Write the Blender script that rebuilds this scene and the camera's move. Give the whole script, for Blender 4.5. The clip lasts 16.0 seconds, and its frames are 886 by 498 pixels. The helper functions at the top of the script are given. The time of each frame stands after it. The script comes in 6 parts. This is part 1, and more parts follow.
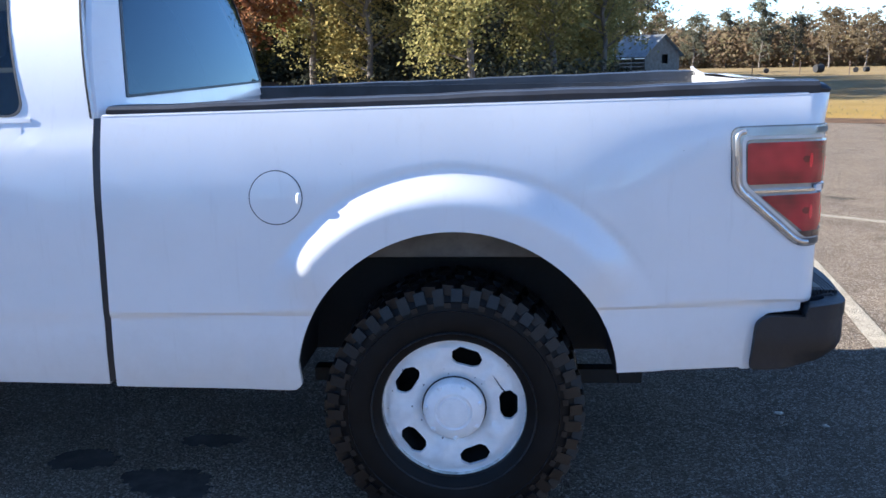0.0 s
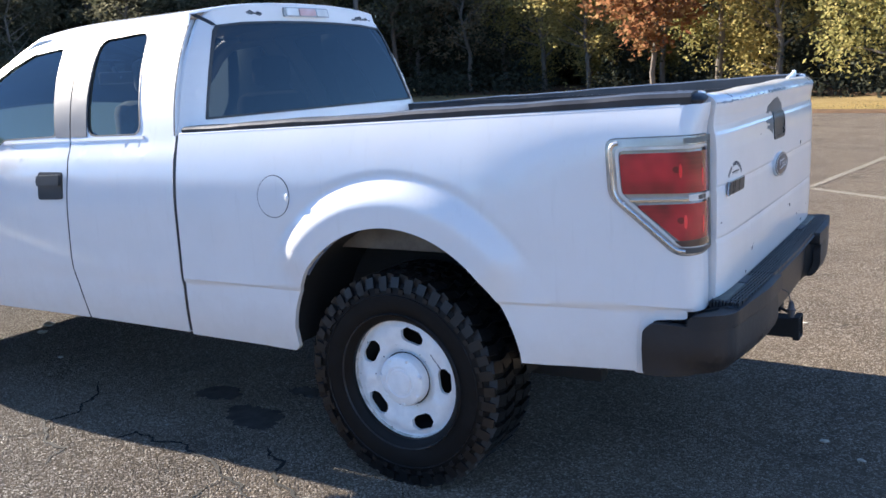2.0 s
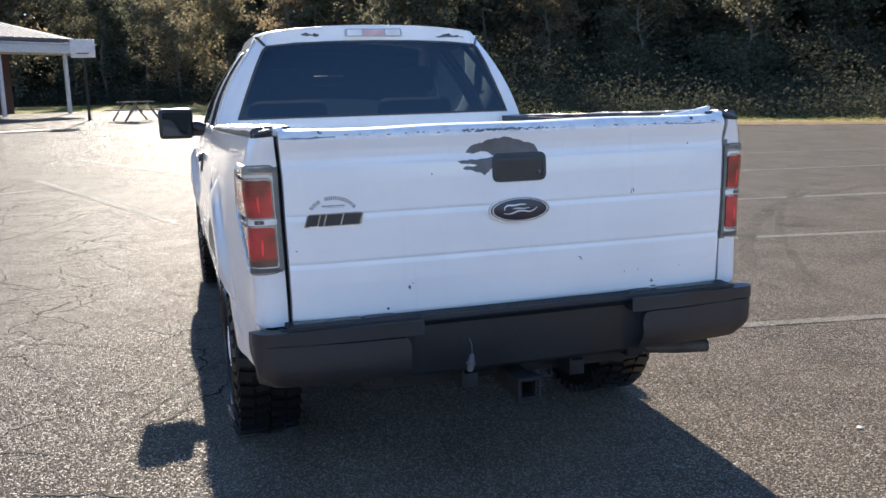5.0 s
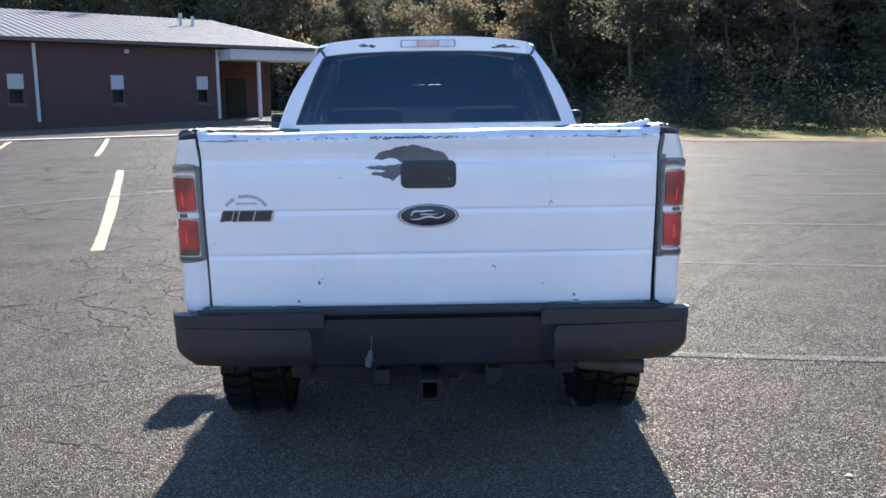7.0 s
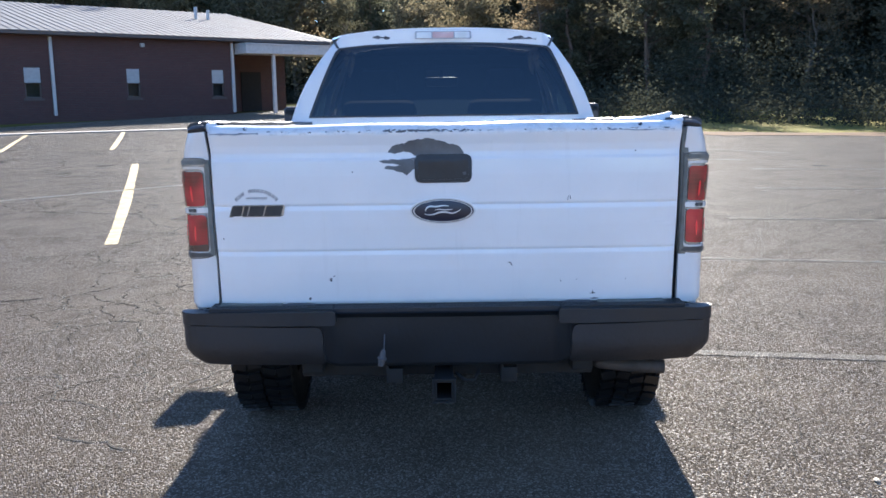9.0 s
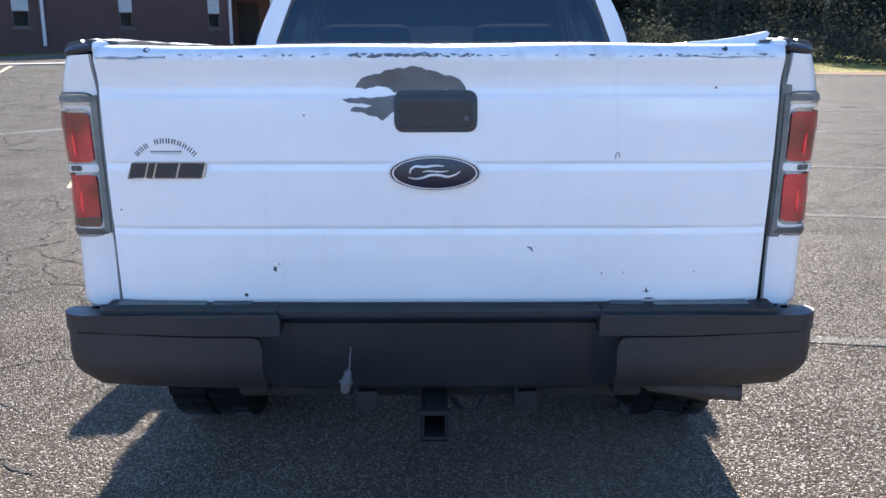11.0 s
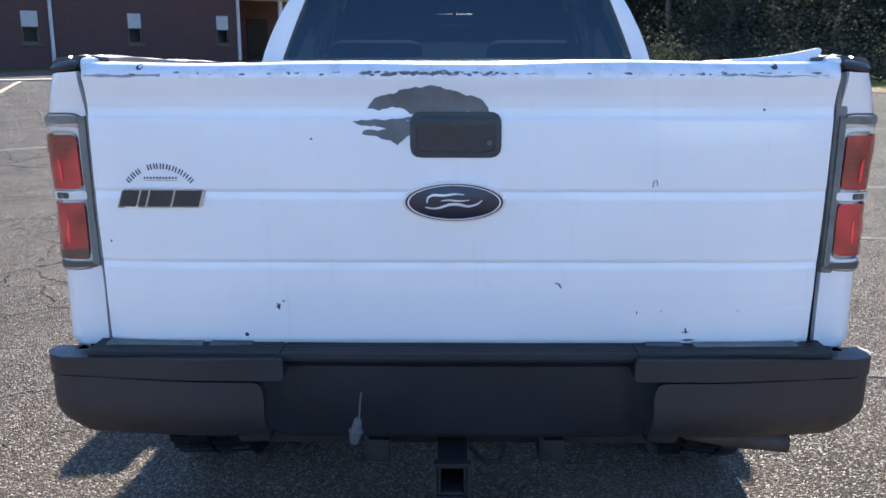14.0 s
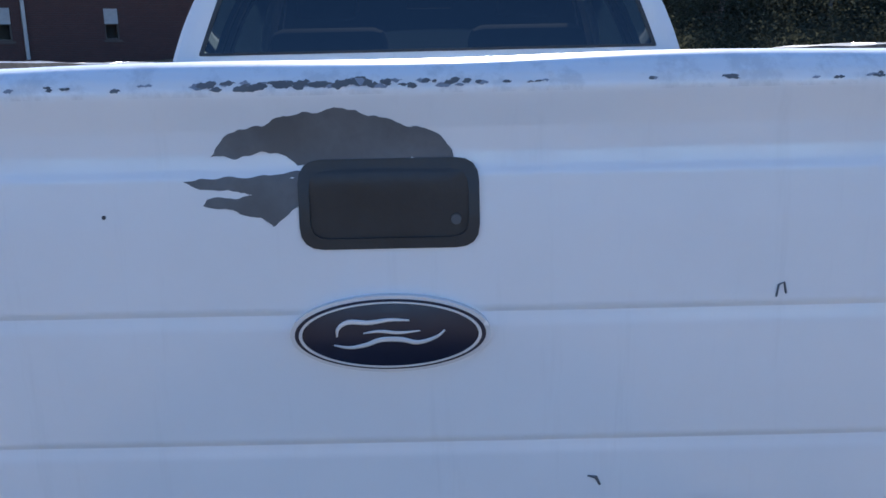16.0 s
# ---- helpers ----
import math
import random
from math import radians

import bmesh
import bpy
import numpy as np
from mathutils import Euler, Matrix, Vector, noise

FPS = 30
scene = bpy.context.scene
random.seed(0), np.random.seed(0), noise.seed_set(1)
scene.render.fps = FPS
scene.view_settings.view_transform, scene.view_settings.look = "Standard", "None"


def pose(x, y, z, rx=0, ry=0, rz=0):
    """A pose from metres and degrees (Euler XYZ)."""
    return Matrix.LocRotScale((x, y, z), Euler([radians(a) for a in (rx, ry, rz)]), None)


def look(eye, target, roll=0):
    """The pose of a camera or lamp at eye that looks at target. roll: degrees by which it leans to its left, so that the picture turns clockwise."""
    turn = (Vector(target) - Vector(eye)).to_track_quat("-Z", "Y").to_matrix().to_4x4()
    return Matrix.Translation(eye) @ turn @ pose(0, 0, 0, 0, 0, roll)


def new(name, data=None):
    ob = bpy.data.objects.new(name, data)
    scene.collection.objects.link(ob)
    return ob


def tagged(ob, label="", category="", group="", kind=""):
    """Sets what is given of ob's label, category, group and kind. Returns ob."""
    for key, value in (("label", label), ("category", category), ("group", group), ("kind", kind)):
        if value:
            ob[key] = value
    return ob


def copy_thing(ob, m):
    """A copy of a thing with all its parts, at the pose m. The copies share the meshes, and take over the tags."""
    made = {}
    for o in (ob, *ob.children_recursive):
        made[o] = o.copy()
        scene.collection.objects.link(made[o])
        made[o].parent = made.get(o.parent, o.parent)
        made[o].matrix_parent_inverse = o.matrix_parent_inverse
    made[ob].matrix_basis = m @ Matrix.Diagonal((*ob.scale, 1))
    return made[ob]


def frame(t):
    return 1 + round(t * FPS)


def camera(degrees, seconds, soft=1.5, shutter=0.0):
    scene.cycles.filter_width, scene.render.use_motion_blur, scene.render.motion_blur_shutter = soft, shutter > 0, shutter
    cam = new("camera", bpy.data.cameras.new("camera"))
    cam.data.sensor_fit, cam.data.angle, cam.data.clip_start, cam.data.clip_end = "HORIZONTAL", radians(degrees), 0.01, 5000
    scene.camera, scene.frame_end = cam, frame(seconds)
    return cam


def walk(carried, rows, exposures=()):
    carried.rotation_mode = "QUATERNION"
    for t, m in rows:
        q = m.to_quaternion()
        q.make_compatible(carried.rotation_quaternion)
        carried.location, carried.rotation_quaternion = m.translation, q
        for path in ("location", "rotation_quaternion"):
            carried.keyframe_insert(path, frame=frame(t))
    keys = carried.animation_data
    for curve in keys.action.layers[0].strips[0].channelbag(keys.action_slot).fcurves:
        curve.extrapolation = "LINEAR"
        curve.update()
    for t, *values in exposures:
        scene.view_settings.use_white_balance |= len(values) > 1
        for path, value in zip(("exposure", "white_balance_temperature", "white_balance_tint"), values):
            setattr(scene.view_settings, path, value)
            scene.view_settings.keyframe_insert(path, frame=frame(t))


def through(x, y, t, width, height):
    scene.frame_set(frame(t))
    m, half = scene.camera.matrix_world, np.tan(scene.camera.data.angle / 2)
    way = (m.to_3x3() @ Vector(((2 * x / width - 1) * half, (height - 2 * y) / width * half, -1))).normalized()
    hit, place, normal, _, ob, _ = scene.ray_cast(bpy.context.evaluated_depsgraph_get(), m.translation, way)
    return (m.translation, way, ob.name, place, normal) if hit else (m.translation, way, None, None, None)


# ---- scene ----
cam = camera(53.3, 16.0, soft=1.6)
PATH = [
    (0, (0.14, -0.067, 1.514), (-0.001, 1.882, 1.088), -1.0),
    (0.5, (0.401, -0.113, 1.503), (0.109, 1.822, 1.092), -1.2),
    (1, (0.811, -0.133, 1.514), (0.304, 1.758, 1.107), -1.7),
    (1.4, (1.177, -0.06, 1.51), (0.463, 1.765, 1.114), -2.9),
    (1.5, (1.27, -0.023, 1.514), (0.506, 1.784, 1.123), -3.1),
    (2, (1.81, -0.005, 1.516), (0.764, 1.657, 1.135), -3.7),
    (2.5, (2.273, 0.208, 1.508), (1.045, 1.741, 1.132), -3.6),
    (3, (2.712, 0.547, 1.505), (1.307, 1.926, 1.149), -4.9),
    (3.5, (3.175, 0.937, 1.525), (1.652, 2.181, 1.162), -4.8),
    (4, (3.482, 1.405, 1.527), (1.853, 2.509, 1.171), -3.9),
    (4.5, (3.804, 1.88, 1.516), (2.024, 2.724, 1.171), -2.9),
    (4.7, (3.882, 2.081, 1.52), (2.052, 2.81, 1.175), -2.3),
    (6.8, (4.333, 3.436, 1.502), (2.361, 3.501, 1.175), -0.5),
    (7, (4.3, 3.5, 1.502), (2.326, 3.538, 1.183), -0.7),
    (7.5, (4.242, 3.517, 1.51), (2.265, 3.515, 1.21), -0.9),
    (8, (4.232, 3.51, 1.508), (2.255, 3.505, 1.204), -1.0),
    (8.5, (4.238, 3.51, 1.509), (2.262, 3.507, 1.197), -0.8),
    (9, (4.212, 3.5, 1.496), (2.24, 3.505, 1.164), -0.7),
    (9.5, (4.09, 3.468, 1.458), (2.124, 3.487, 1.09), -0.7),
    (9.7, (3.961, 3.488, 1.442), (1.998, 3.507, 1.061), -0.6),
    (11.8, (3.091, 3.534, 1.439), (1.154, 3.521, 0.942), -0.1),
    (12, (3.082, 3.527, 1.439), (1.144, 3.507, 0.948), -0.2),
    (12.5, (3.065, 3.519, 1.44), (1.126, 3.488, 0.95), -0.3),
    (13, (3.058, 3.511, 1.441), (1.115, 3.488, 0.971), -0.1),
    (13.5, (3.071, 3.511, 1.44), (1.122, 3.49, 0.99), 0.1),
    (14, (3.066, 3.502, 1.439), (1.114, 3.484, 1.003), -0.0),
    (14.5, (3.019, 3.47, 1.442), (1.059, 3.458, 1.043), -0.5),
    (15, (2.746, 3.523, 1.44), (0.783, 3.479, 1.064), -1.2),
    (15.5, (2.431, 3.559, 1.439), (0.474, 3.489, 1.034), -2.0),
    (16, (2.09, 3.572, 1.436), (0.143, 3.569, 0.978), -1.2),
]
EXPOSURES = [(0.0, 2.16, 5530, 12), (1.0, 2.22, 5690, 12), (2.0, 2.32, 6000, 12), (2.6, 2.25, 6150, 12), (3.5, 1.99, 6330, 12), (4.5, 2.17, 6330, 12),
             (7.0, 2.28, 5860, 12), (9.5, 2.38, 5860, 12), (12.0, 2.60, 5960, 12), (14.5, 2.31, 5790, 12), (15.2, 2.09, 5660, 12), (16.0, 1.80, 5700, 12)]
walk(cam, [(t, look(eye, target, roll)) for t, eye, target, roll in PATH], EXPOSURES)

# ---- light ----
SUN_AZ = math.atan2(-1.0, 0.06)          # seen from above, from +y towards +x
SUN_EL = radians(26.0)
world = bpy.data.worlds.new("sky")
scene.world = world
world.use_nodes = True
wn = world.node_tree
sky = wn.nodes.new("ShaderNodeTexSky")
sky.sky_type = "NISHITA"
sky.sun_disc = False
sky.sun_elevation, sky.sun_rotation = SUN_EL, SUN_AZ
sky.air_density, sky.dust_density, sky.ozone_density = 1.0, 0.0, 3.0
sky.altitude = 2500
wn.links.new(sky.outputs[0], wn.nodes["Background"].inputs[0])
wn.nodes["Background"].inputs[1].default_value = 0.076
sun_data = bpy.data.lights.new("sun", "SUN")
sun_data.energy, sun_data.angle, sun_data.color = 4.7, radians(0.55), (1.0, 0.88, 0.71)
sun = new("sun", sun_data)
sun_way = Vector((math.sin(SUN_AZ) * math.cos(SUN_EL), math.cos(SUN_AZ) * math.cos(SUN_EL), math.sin(SUN_EL)))
sun.matrix_world = look((0, 0, 60), Vector((0, 0, 60)) - sun_way)

# ---- materials ----


class Nodes:
    """Short hand for building one node material."""

    def __init__(self, name):
        self.mat = bpy.data.materials.new(name)
        self.mat.use_nodes = True
        self.tree = self.mat.node_tree
        self.bsdf = self.tree.nodes["Principled BSDF"]
        self.out = self.tree.nodes["Material Output"]

    def add(self, kind, **inputs):
        node = self.tree.nodes.new("ShaderNode" + kind)
        for key, value in inputs.items():
            self.put(node, key, value)
        return node

    def put(self, node, key, value):
        socket = node.inputs[int(key[1:])] if key[0] == "i" and key[1:].isdigit() else node.inputs[key.replace("_", " ")]
        if isinstance(value, bpy.types.NodeSocket):
            self.tree.links.new(value, socket)
        else:
            socket.default_value = value

    def set(self, **inputs):
        for key, value in inputs.items():
            self.put(self.bsdf, key, value)

    def coord(self, world=False):
        if world:
            return self.add("NewGeometry").outputs["Position"]
        return self.add("TexCoord").outputs["Object"]

    def noise(self, scale, detail=3.0, rough=0.55, vec=None, out="Fac"):
        node = self.add("TexNoise", Scale=scale, Detail=detail, Roughness=rough)
        if vec is not None:
            self.put(node, "Vector", vec)
        return node.outputs[out]

    def voronoi(self, scale, feature="F1", vec=None, out="Distance", randomness=1.0):
        node = self.add("TexVoronoi", Scale=scale, Randomness=randomness)
        node.feature = feature
        if vec is not None:
            self.put(node, "Vector", vec)
        return node.outputs[out]

    def ramp(self, fac, *stops):
        node = self.add("ValToRGB", Fac=fac)
        el = node.color_ramp.elements
        while len(el) < len(stops):
            el.new(0.5)
        for e, (pos, col) in zip(el, stops):
            e.position = pos
            e.color = (*col, 1) if isinstance(col, tuple) else (col, col, col, 1)
        return node.outputs["Color"]

    def mix(self, fac, a, b, blend="MIX"):
        node = self.tree.nodes.new("ShaderNodeMix")
        node.data_type, node.blend_type = "RGBA", blend
        for socket, value in ((node.inputs[0], fac), (node.inputs[6], a), (node.inputs[7], b)):
            if isinstance(value, bpy.types.NodeSocket):
                self.tree.links.new(value, socket)
            else:
                socket.default_value = (*value, 1) if isinstance(value, tuple) else value
        return node.outputs[2]

    def math(self, op, a, b=0.0, c=0.0):
        node = self.tree.nodes.new("ShaderNodeMath")
        node.operation = op
        for socket, value in zip(node.inputs, (a, b, c)):
            if isinstance(value, bpy.types.NodeSocket):
                self.tree.links.new(value, socket)
            else:
                socket.default_value = value
        return node.outputs[0]

    def bump(self, height, strength=0.3, distance=0.01):
        self.set(Normal=self.add("Bump", Height=height, Strength=strength, Distance=distance).outputs[0])


def plain(name, col, rough=0.5, metal=0.0, coat=0.0, var=0.12, scale=9.0, bump=0.0, bscale=60.0, spec=0.5):
    """A surface of one colour with wear and grain at two scales."""
    n = Nodes(name)
    v = n.coord()
    big, small = n.noise(scale, 4, 0.6, v), n.noise(scale * 9, 3, 0.6, v)
    dark = tuple(c * (1 - var) for c in col)
    lite = tuple(min(1, c * (1 + var * 0.6)) for c in col)
    c = n.mix(n.ramp(big, (0.35, 0.0), (0.65, 1.0)), dark, lite)
    c = n.mix(n.math("MULTIPLY", n.ramp(small, (0.5, 0.0), (0.8, 1.0)), 0.35), c, tuple(x * (1 - var * 1.5) for x in col))
    n.set(Base_Color=c, Metallic=metal, Coat_Weight=coat, Specular_IOR_Level=spec)
    n.set(Roughness=n.math("MULTIPLY_ADD", big, 0.16, max(0.02, rough - 0.08)))
    if bump:
        n.bump(n.noise(bscale, 4, 0.6, v), bump, 0.004)
    return n.mat


def car_paint():
    n = Nodes("white_paint")
    v = n.coord(True)
    z = n.add("SeparateXYZ", Vector=v).outputs[2]
    grime = n.ramp(n.noise(3.2, 5, 0.6, v), (0.42, 0.0), (0.72, 1.0))
    low = n.ramp(n.math("ADD", z, n.math("MULTIPLY", n.noise(14, 4, 0.7, v), 0.16)), (0.56, 1.0), (0.76, 0.0))
    c = n.mix(n.math("MULTIPLY", grime, 0.28), (0.74, 0.74, 0.735), (0.62, 0.61, 0.59))
    c = n.mix(n.math("MULTIPLY", low, 0.45), c, (0.50, 0.45, 0.38))
    runs = n.ramp(n.noise(5, 4, 0.7, n.add("Mapping", Vector=v, Scale=(6, 6, 0.5)).outputs[0]), (0.58, 0.0), (0.75, 1.0))
    c = n.mix(n.math("MULTIPLY", runs, 0.16), c, (0.50, 0.48, 0.45))
    specks = n.ramp(n.voronoi(38, "F1", v), (0.035, 1.0), (0.05, 0.0))
    keep = n.ramp(n.noise(2.3, 2, 0.5, v), (0.62, 0.0), (0.66, 1.0))
    c = n.mix(n.math("MULTIPLY", n.math("MULTIPLY", specks, keep), 0.7), c, (0.10, 0.09, 0.08))
    n.set(Base_Color=c, Coat_Weight=0.9, Coat_Roughness=0.05, Specular_IOR_Level=0.45)
    n.set(Roughness=n.math("MULTIPLY_ADD", grime, 0.15, 0.34))
    n.bump(n.noise(2.2, 2, 0.5, v), 0.06, 0.03)
    return n.mat


def gate_paint():
    """White paint that has worn through along the gate's top edge."""
    n = Nodes("worn_white_paint")
    v = n.coord(True)
    z = n.add("SeparateXYZ", Vector=v).outputs[2]
    grime = n.ramp(n.noise(2.8, 5, 0.6, v), (0.40, 0.0), (0.75, 1.0))
    c = n.mix(n.math("MULTIPLY", grime, 0.30), (0.78, 0.78, 0.775), (0.64, 0.63, 0.61))
    runs = n.ramp(n.noise(5, 4, 0.7, n.add("Mapping", Vector=v, Scale=(6, 6, 0.5)).outputs[0]), (0.58, 0.0), (0.75, 1.0))
    c = n.mix(n.math("MULTIPLY", runs, 0.14), c, (0.52, 0.50, 0.48))
    # scuffed top edge
    edge = n.math("MULTIPLY", n.math("GREATER_THAN", z, 1.3825), n.ramp(n.noise(21, 5, 0.7, v), (0.50, 0.0), (0.62, 1.0)))
    c = n.mix(n.math("MULTIPLY", edge, 0.35), c, (0.42, 0.41, 0.40))
    n.set(Base_Color=c, Coat_Weight=0.8, Coat_Roughness=0.10)
    n.set(Roughness=n.math("MULTIPLY_ADD", grime, 0.15, 0.36))
    n.bump(n.noise(2.0, 2, 0.5, v), 0.08, 0.03)
    return n.mat


def tinted_glass(name, through, rough=0.02, gloss_col=(0.14, 0.185, 0.205)):
    n = Nodes(name)
    fr = n.add("Fresnel", IOR=1.5).outputs[0]
    clear = n.add("BsdfTransparent", Color=(*through, 1)).outputs[0]
    gloss = n.add("BsdfGlossy", Color=(*gloss_col, 1), Roughness=rough).outputs[0]
    n.tree.links.new(n.add("MixShader", Fac=n.math("MULTIPLY_ADD", fr, 1.0, 0.004), i1=clear, i2=gloss).outputs[0], n.out.inputs[0])
    return n.mat


def lens_plastic(name, col, inner):
    """A moulded lens: coloured, glossy, with fine vertical flutes inside."""
    n = Nodes(name)
    v = n.coord(True)
    z = n.add("SeparateXYZ", Vector=v)
    flute = n.math("SINE", n.math("MULTIPLY", z.outputs[2], 420.0))
    cell = n.noise(7, 2, 0.5, v)
    c = n.mix(n.ramp(cell, (0.38, 0.0), (0.68, 1.0)), col, inner)
    c = n.mix(n.math("MULTIPLY", n.ramp(flute, (0.2, 0.0), (0.9, 1.0)), 0.08), c, inner)
    n.set(Base_Color=c, Roughness=0.22, Coat_Weight=1.0, Coat_Roughness=0.03)
    return n.mat


def asphalt(name="weathered_asphalt", tone=1.0):
    n = Nodes(name)
    v = n.coord(True)
    stone = n.add("TexVoronoi", Scale=140.0, Vector=v)
    stone2 = n.voronoi(85, "F1", v)
    cell = n.add("SeparateXYZ", Vector=stone.outputs["Color"]).outputs[0]
    base = n.ramp(cell, (0.0, (0.128, 0.104, 0.079)), (0.50, (0.218, 0.177, 0.134)), (0.74, (0.335, 0.273, 0.208)), (0.90, (0.50, 0.415, 0.322)), (1.0, (0.61, 0.52, 0.41)))
    patch = n.ramp(n.noise(0.35, 5, 0.6, v), (0.35, 0.0), (0.65, 1.0))
    c = n.mix(patch, base, n.mix(0.5, base, (0.335, 0.268, 0.195)))
    tracks = n.ramp(n.noise(1.6, 4, 0.6, v), (0.45, 0.0), (0.75, 1.0))
    c = n.mix(n.math("MULTIPLY", tracks, 0.35), c, (0.056, 0.049, 0.043))
    bend = n.add("VectorMath", i0=v, i1=n.add("VectorMath", i0=n.noise(1.7, 4, 0.6, v, "Color"), i1=(0.55, 0.55, 0.0)).outputs[0])
    n.tree.nodes[-2].operation = "MULTIPLY"
    crack = n.voronoi(0.55, "DISTANCE_TO_EDGE", bend.outputs[0])
    crack2 = n.voronoi(1.9, "DISTANCE_TO_EDGE", bend.outputs[0])
    some = n.ramp(n.noise(0.28, 2, 0.5, v), (0.44, 0.0), (0.56, 1.0))
    open_lot = n.ramp(n.math("ADD", n.math("MULTIPLY", n.add("SeparateXYZ", Vector=v).outputs[1], 0.1), n.math("MULTIPLY", n.noise(0.5, 3, 0.6, v), 0.1)), (0.20, 1.0), (0.26, 0.25))
    line1 = n.math("MULTIPLY", n.ramp(crack, (0.002, 1.0), (0.006, 0.0)), open_lot)
    some = n.math("MULTIPLY", some, open_lot)
    line2 = n.math("MULTIPLY", n.ramp(crack2, (0.005, 1.0), (0.014, 0.0)), some)
    lines = n.math("MAXIMUM", line1, line2)
    c = n.mix(n.math("MULTIPLY", lines, 0.80), c, (0.012, 0.011, 0.010))
    spots = n.ramp(n.math("ADD", n.voronoi(0.85, "F1", v), n.math("MULTIPLY", n.noise(5, 3, 0.6, v), 0.25)), (0.24, 1.0), (0.30, 0.0))
    spots = n.math("MULTIPLY", spots, n.ramp(n.noise(0.33, 2, 0.5, v), (0.56, 0.0), (0.62, 1.0)))
    c = n.mix(n.math("MULTIPLY", spots, 0.6), c, (0.014, 0.013, 0.013))
    if tone < 1.0:
        c = n.mix(1.0 - tone, c, (0.016, 0.015, 0.015))
    elif tone > 1.0:
        worn = n.ramp(n.noise(9.0, 5, 0.7, v), (0.36, 0.55), (0.58, 1.0))
        c = n.mix(n.math("MULTIPLY", worn, tone - 1.0), c, (0.80, 0.74, 0.60))
    n.set(Base_Color=c, Specular_IOR_Level=n.ramp(cell, (0.78, 0.02), (0.92, 0.46)), Diffuse_Roughness=1.0)
    n.set(Roughness=n.math("MULTIPLY_ADD", cell, -0.34, 0.92))
    height = n.math("SUBTRACT", n.math("ADD", n.math("MULTIPLY", stone.outputs["Distance"], -0.8), n.math("MULTIPLY", stone2, -0.5)), n.math("MULTIPLY", lines, 0.35))
    n.bump(height, 1.0, 0.034)
    return n.mat


def grass_ground():
    n = Nodes("dry_lawn")
    v = n.coord(True)
    a = n.noise(0.16, 5, 0.6, v)
    b = n.noise(7.0, 5, 0.7, v)
    c = n.ramp(a, (0.36, (0.14, 0.140, 0.030)), (0.52, (0.21, 0.182, 0.042)), (0.66, (0.27, 0.205, 0.056)))
    c = n.mix(n.ramp(b, (0.35, 0.0), (0.7, 1.0)), c, (0.115, 0.118, 0.032))
    dry = n.ramp(a, (0.36, (0.19, 0.135, 0.034)), (0.52, (0.28, 0.180, 0.048)), (0.66, (0.32, 0.195, 0.062)))
    c = n.mix(n.ramp(n.math("MULTIPLY_ADD", n.add("SeparateXYZ", Vector=v).outputs[0], 0.02, 0.5), (0.34, 0.0), (0.50, 0.8)), c, dry)
    far = n.ramp(n.math("MULTIPLY", n.add("SeparateXYZ", Vector=v).outputs[1], 0.01), (0.22, 0.0), (0.34, 1.0))
    gold = n.ramp(n.noise(0.5, 5, 0.65, v), (0.36, (0.18, 0.127, 0.057)), (0.62, (0.255, 0.187, 0.087)))
    c = n.mix(far, c, gold)
    n.set(Base_Color=c, Roughness=0.95, Specular_IOR_Level=0.08)
    n.bump(n.noise(18, 5, 0.7, v), 0.8, 0.05)
    return n.mat


def brick_wall_paint():
    n = Nodes("red_brick")
    o = n.add("SeparateXYZ", Vector=n.coord())
    v = n.add("CombineXYZ", X=n.math("ADD", o.outputs[0], o.outputs[1]), Y=o.outputs[2]).outputs[0]
    br = n.add("TexBrick", Scale=1.0, Vector=v)
    n.put(br, "Color1", (0.088, 0.037, 0.033, 1))
    n.put(br, "Color2", (0.066, 0.031, 0.029, 1))
    n.put(br, "Mortar", (0.085, 0.078, 0.072, 1))
    n.put(br, "Mortar Size", 0.0045)
    n.put(br, "Brick Width", 0.156)
    n.put(br, "Row Height", 0.056)
    c = n.mix(n.math("MULTIPLY", n.noise(1.2, 4, 0.6, v), 0.5), br.outputs[0], (0.05, 0.026, 0.024))
    n.set(Base_Color=c, Roughness=0.85)
    n.bump(br.outputs["Fac"], -0.4, 0.01)
    return n.mat


def leaf(name, a, b, c, glow=0.55):
    n = Nodes(name)
    isl = n.add("NewGeometry").outputs["Random Per Island"]
    obj = n.add("ObjectInfo").outputs["Random"]
    col = n.ramp(isl, (0.0, a), (0.5, b), (1.0, c))
    col = n.mix(n.math("MULTIPLY", obj, 0.35), col, tuple(x * 0.62 for x in b))
    n.set(Base_Color=col, Roughness=0.7, Specular_IOR_Level=0.0)
    tr = n.add("BsdfTranslucent", Color=col).outputs[0]
    n.tree.links.new(n.add("MixShader", Fac=glow, i1=n.bsdf.outputs[0], i2=tr).outputs[0], n.out.inputs[0])
    return n.mat


def bark(name, col):
    n = Nodes(name)
    v = n.coord()
    s = n.noise(7, 5, 0.7, n.add("Mapping", Vector=v, Scale=(3, 3, 0.35)).outputs[0])
    n.set(Base_Color=n.ramp(s, (0.3, tuple(x * 0.45 for x in col)), (0.7, col)), Roughness=0.9)
    n.bump(s, 0.8, 0.04)
    return n.mat


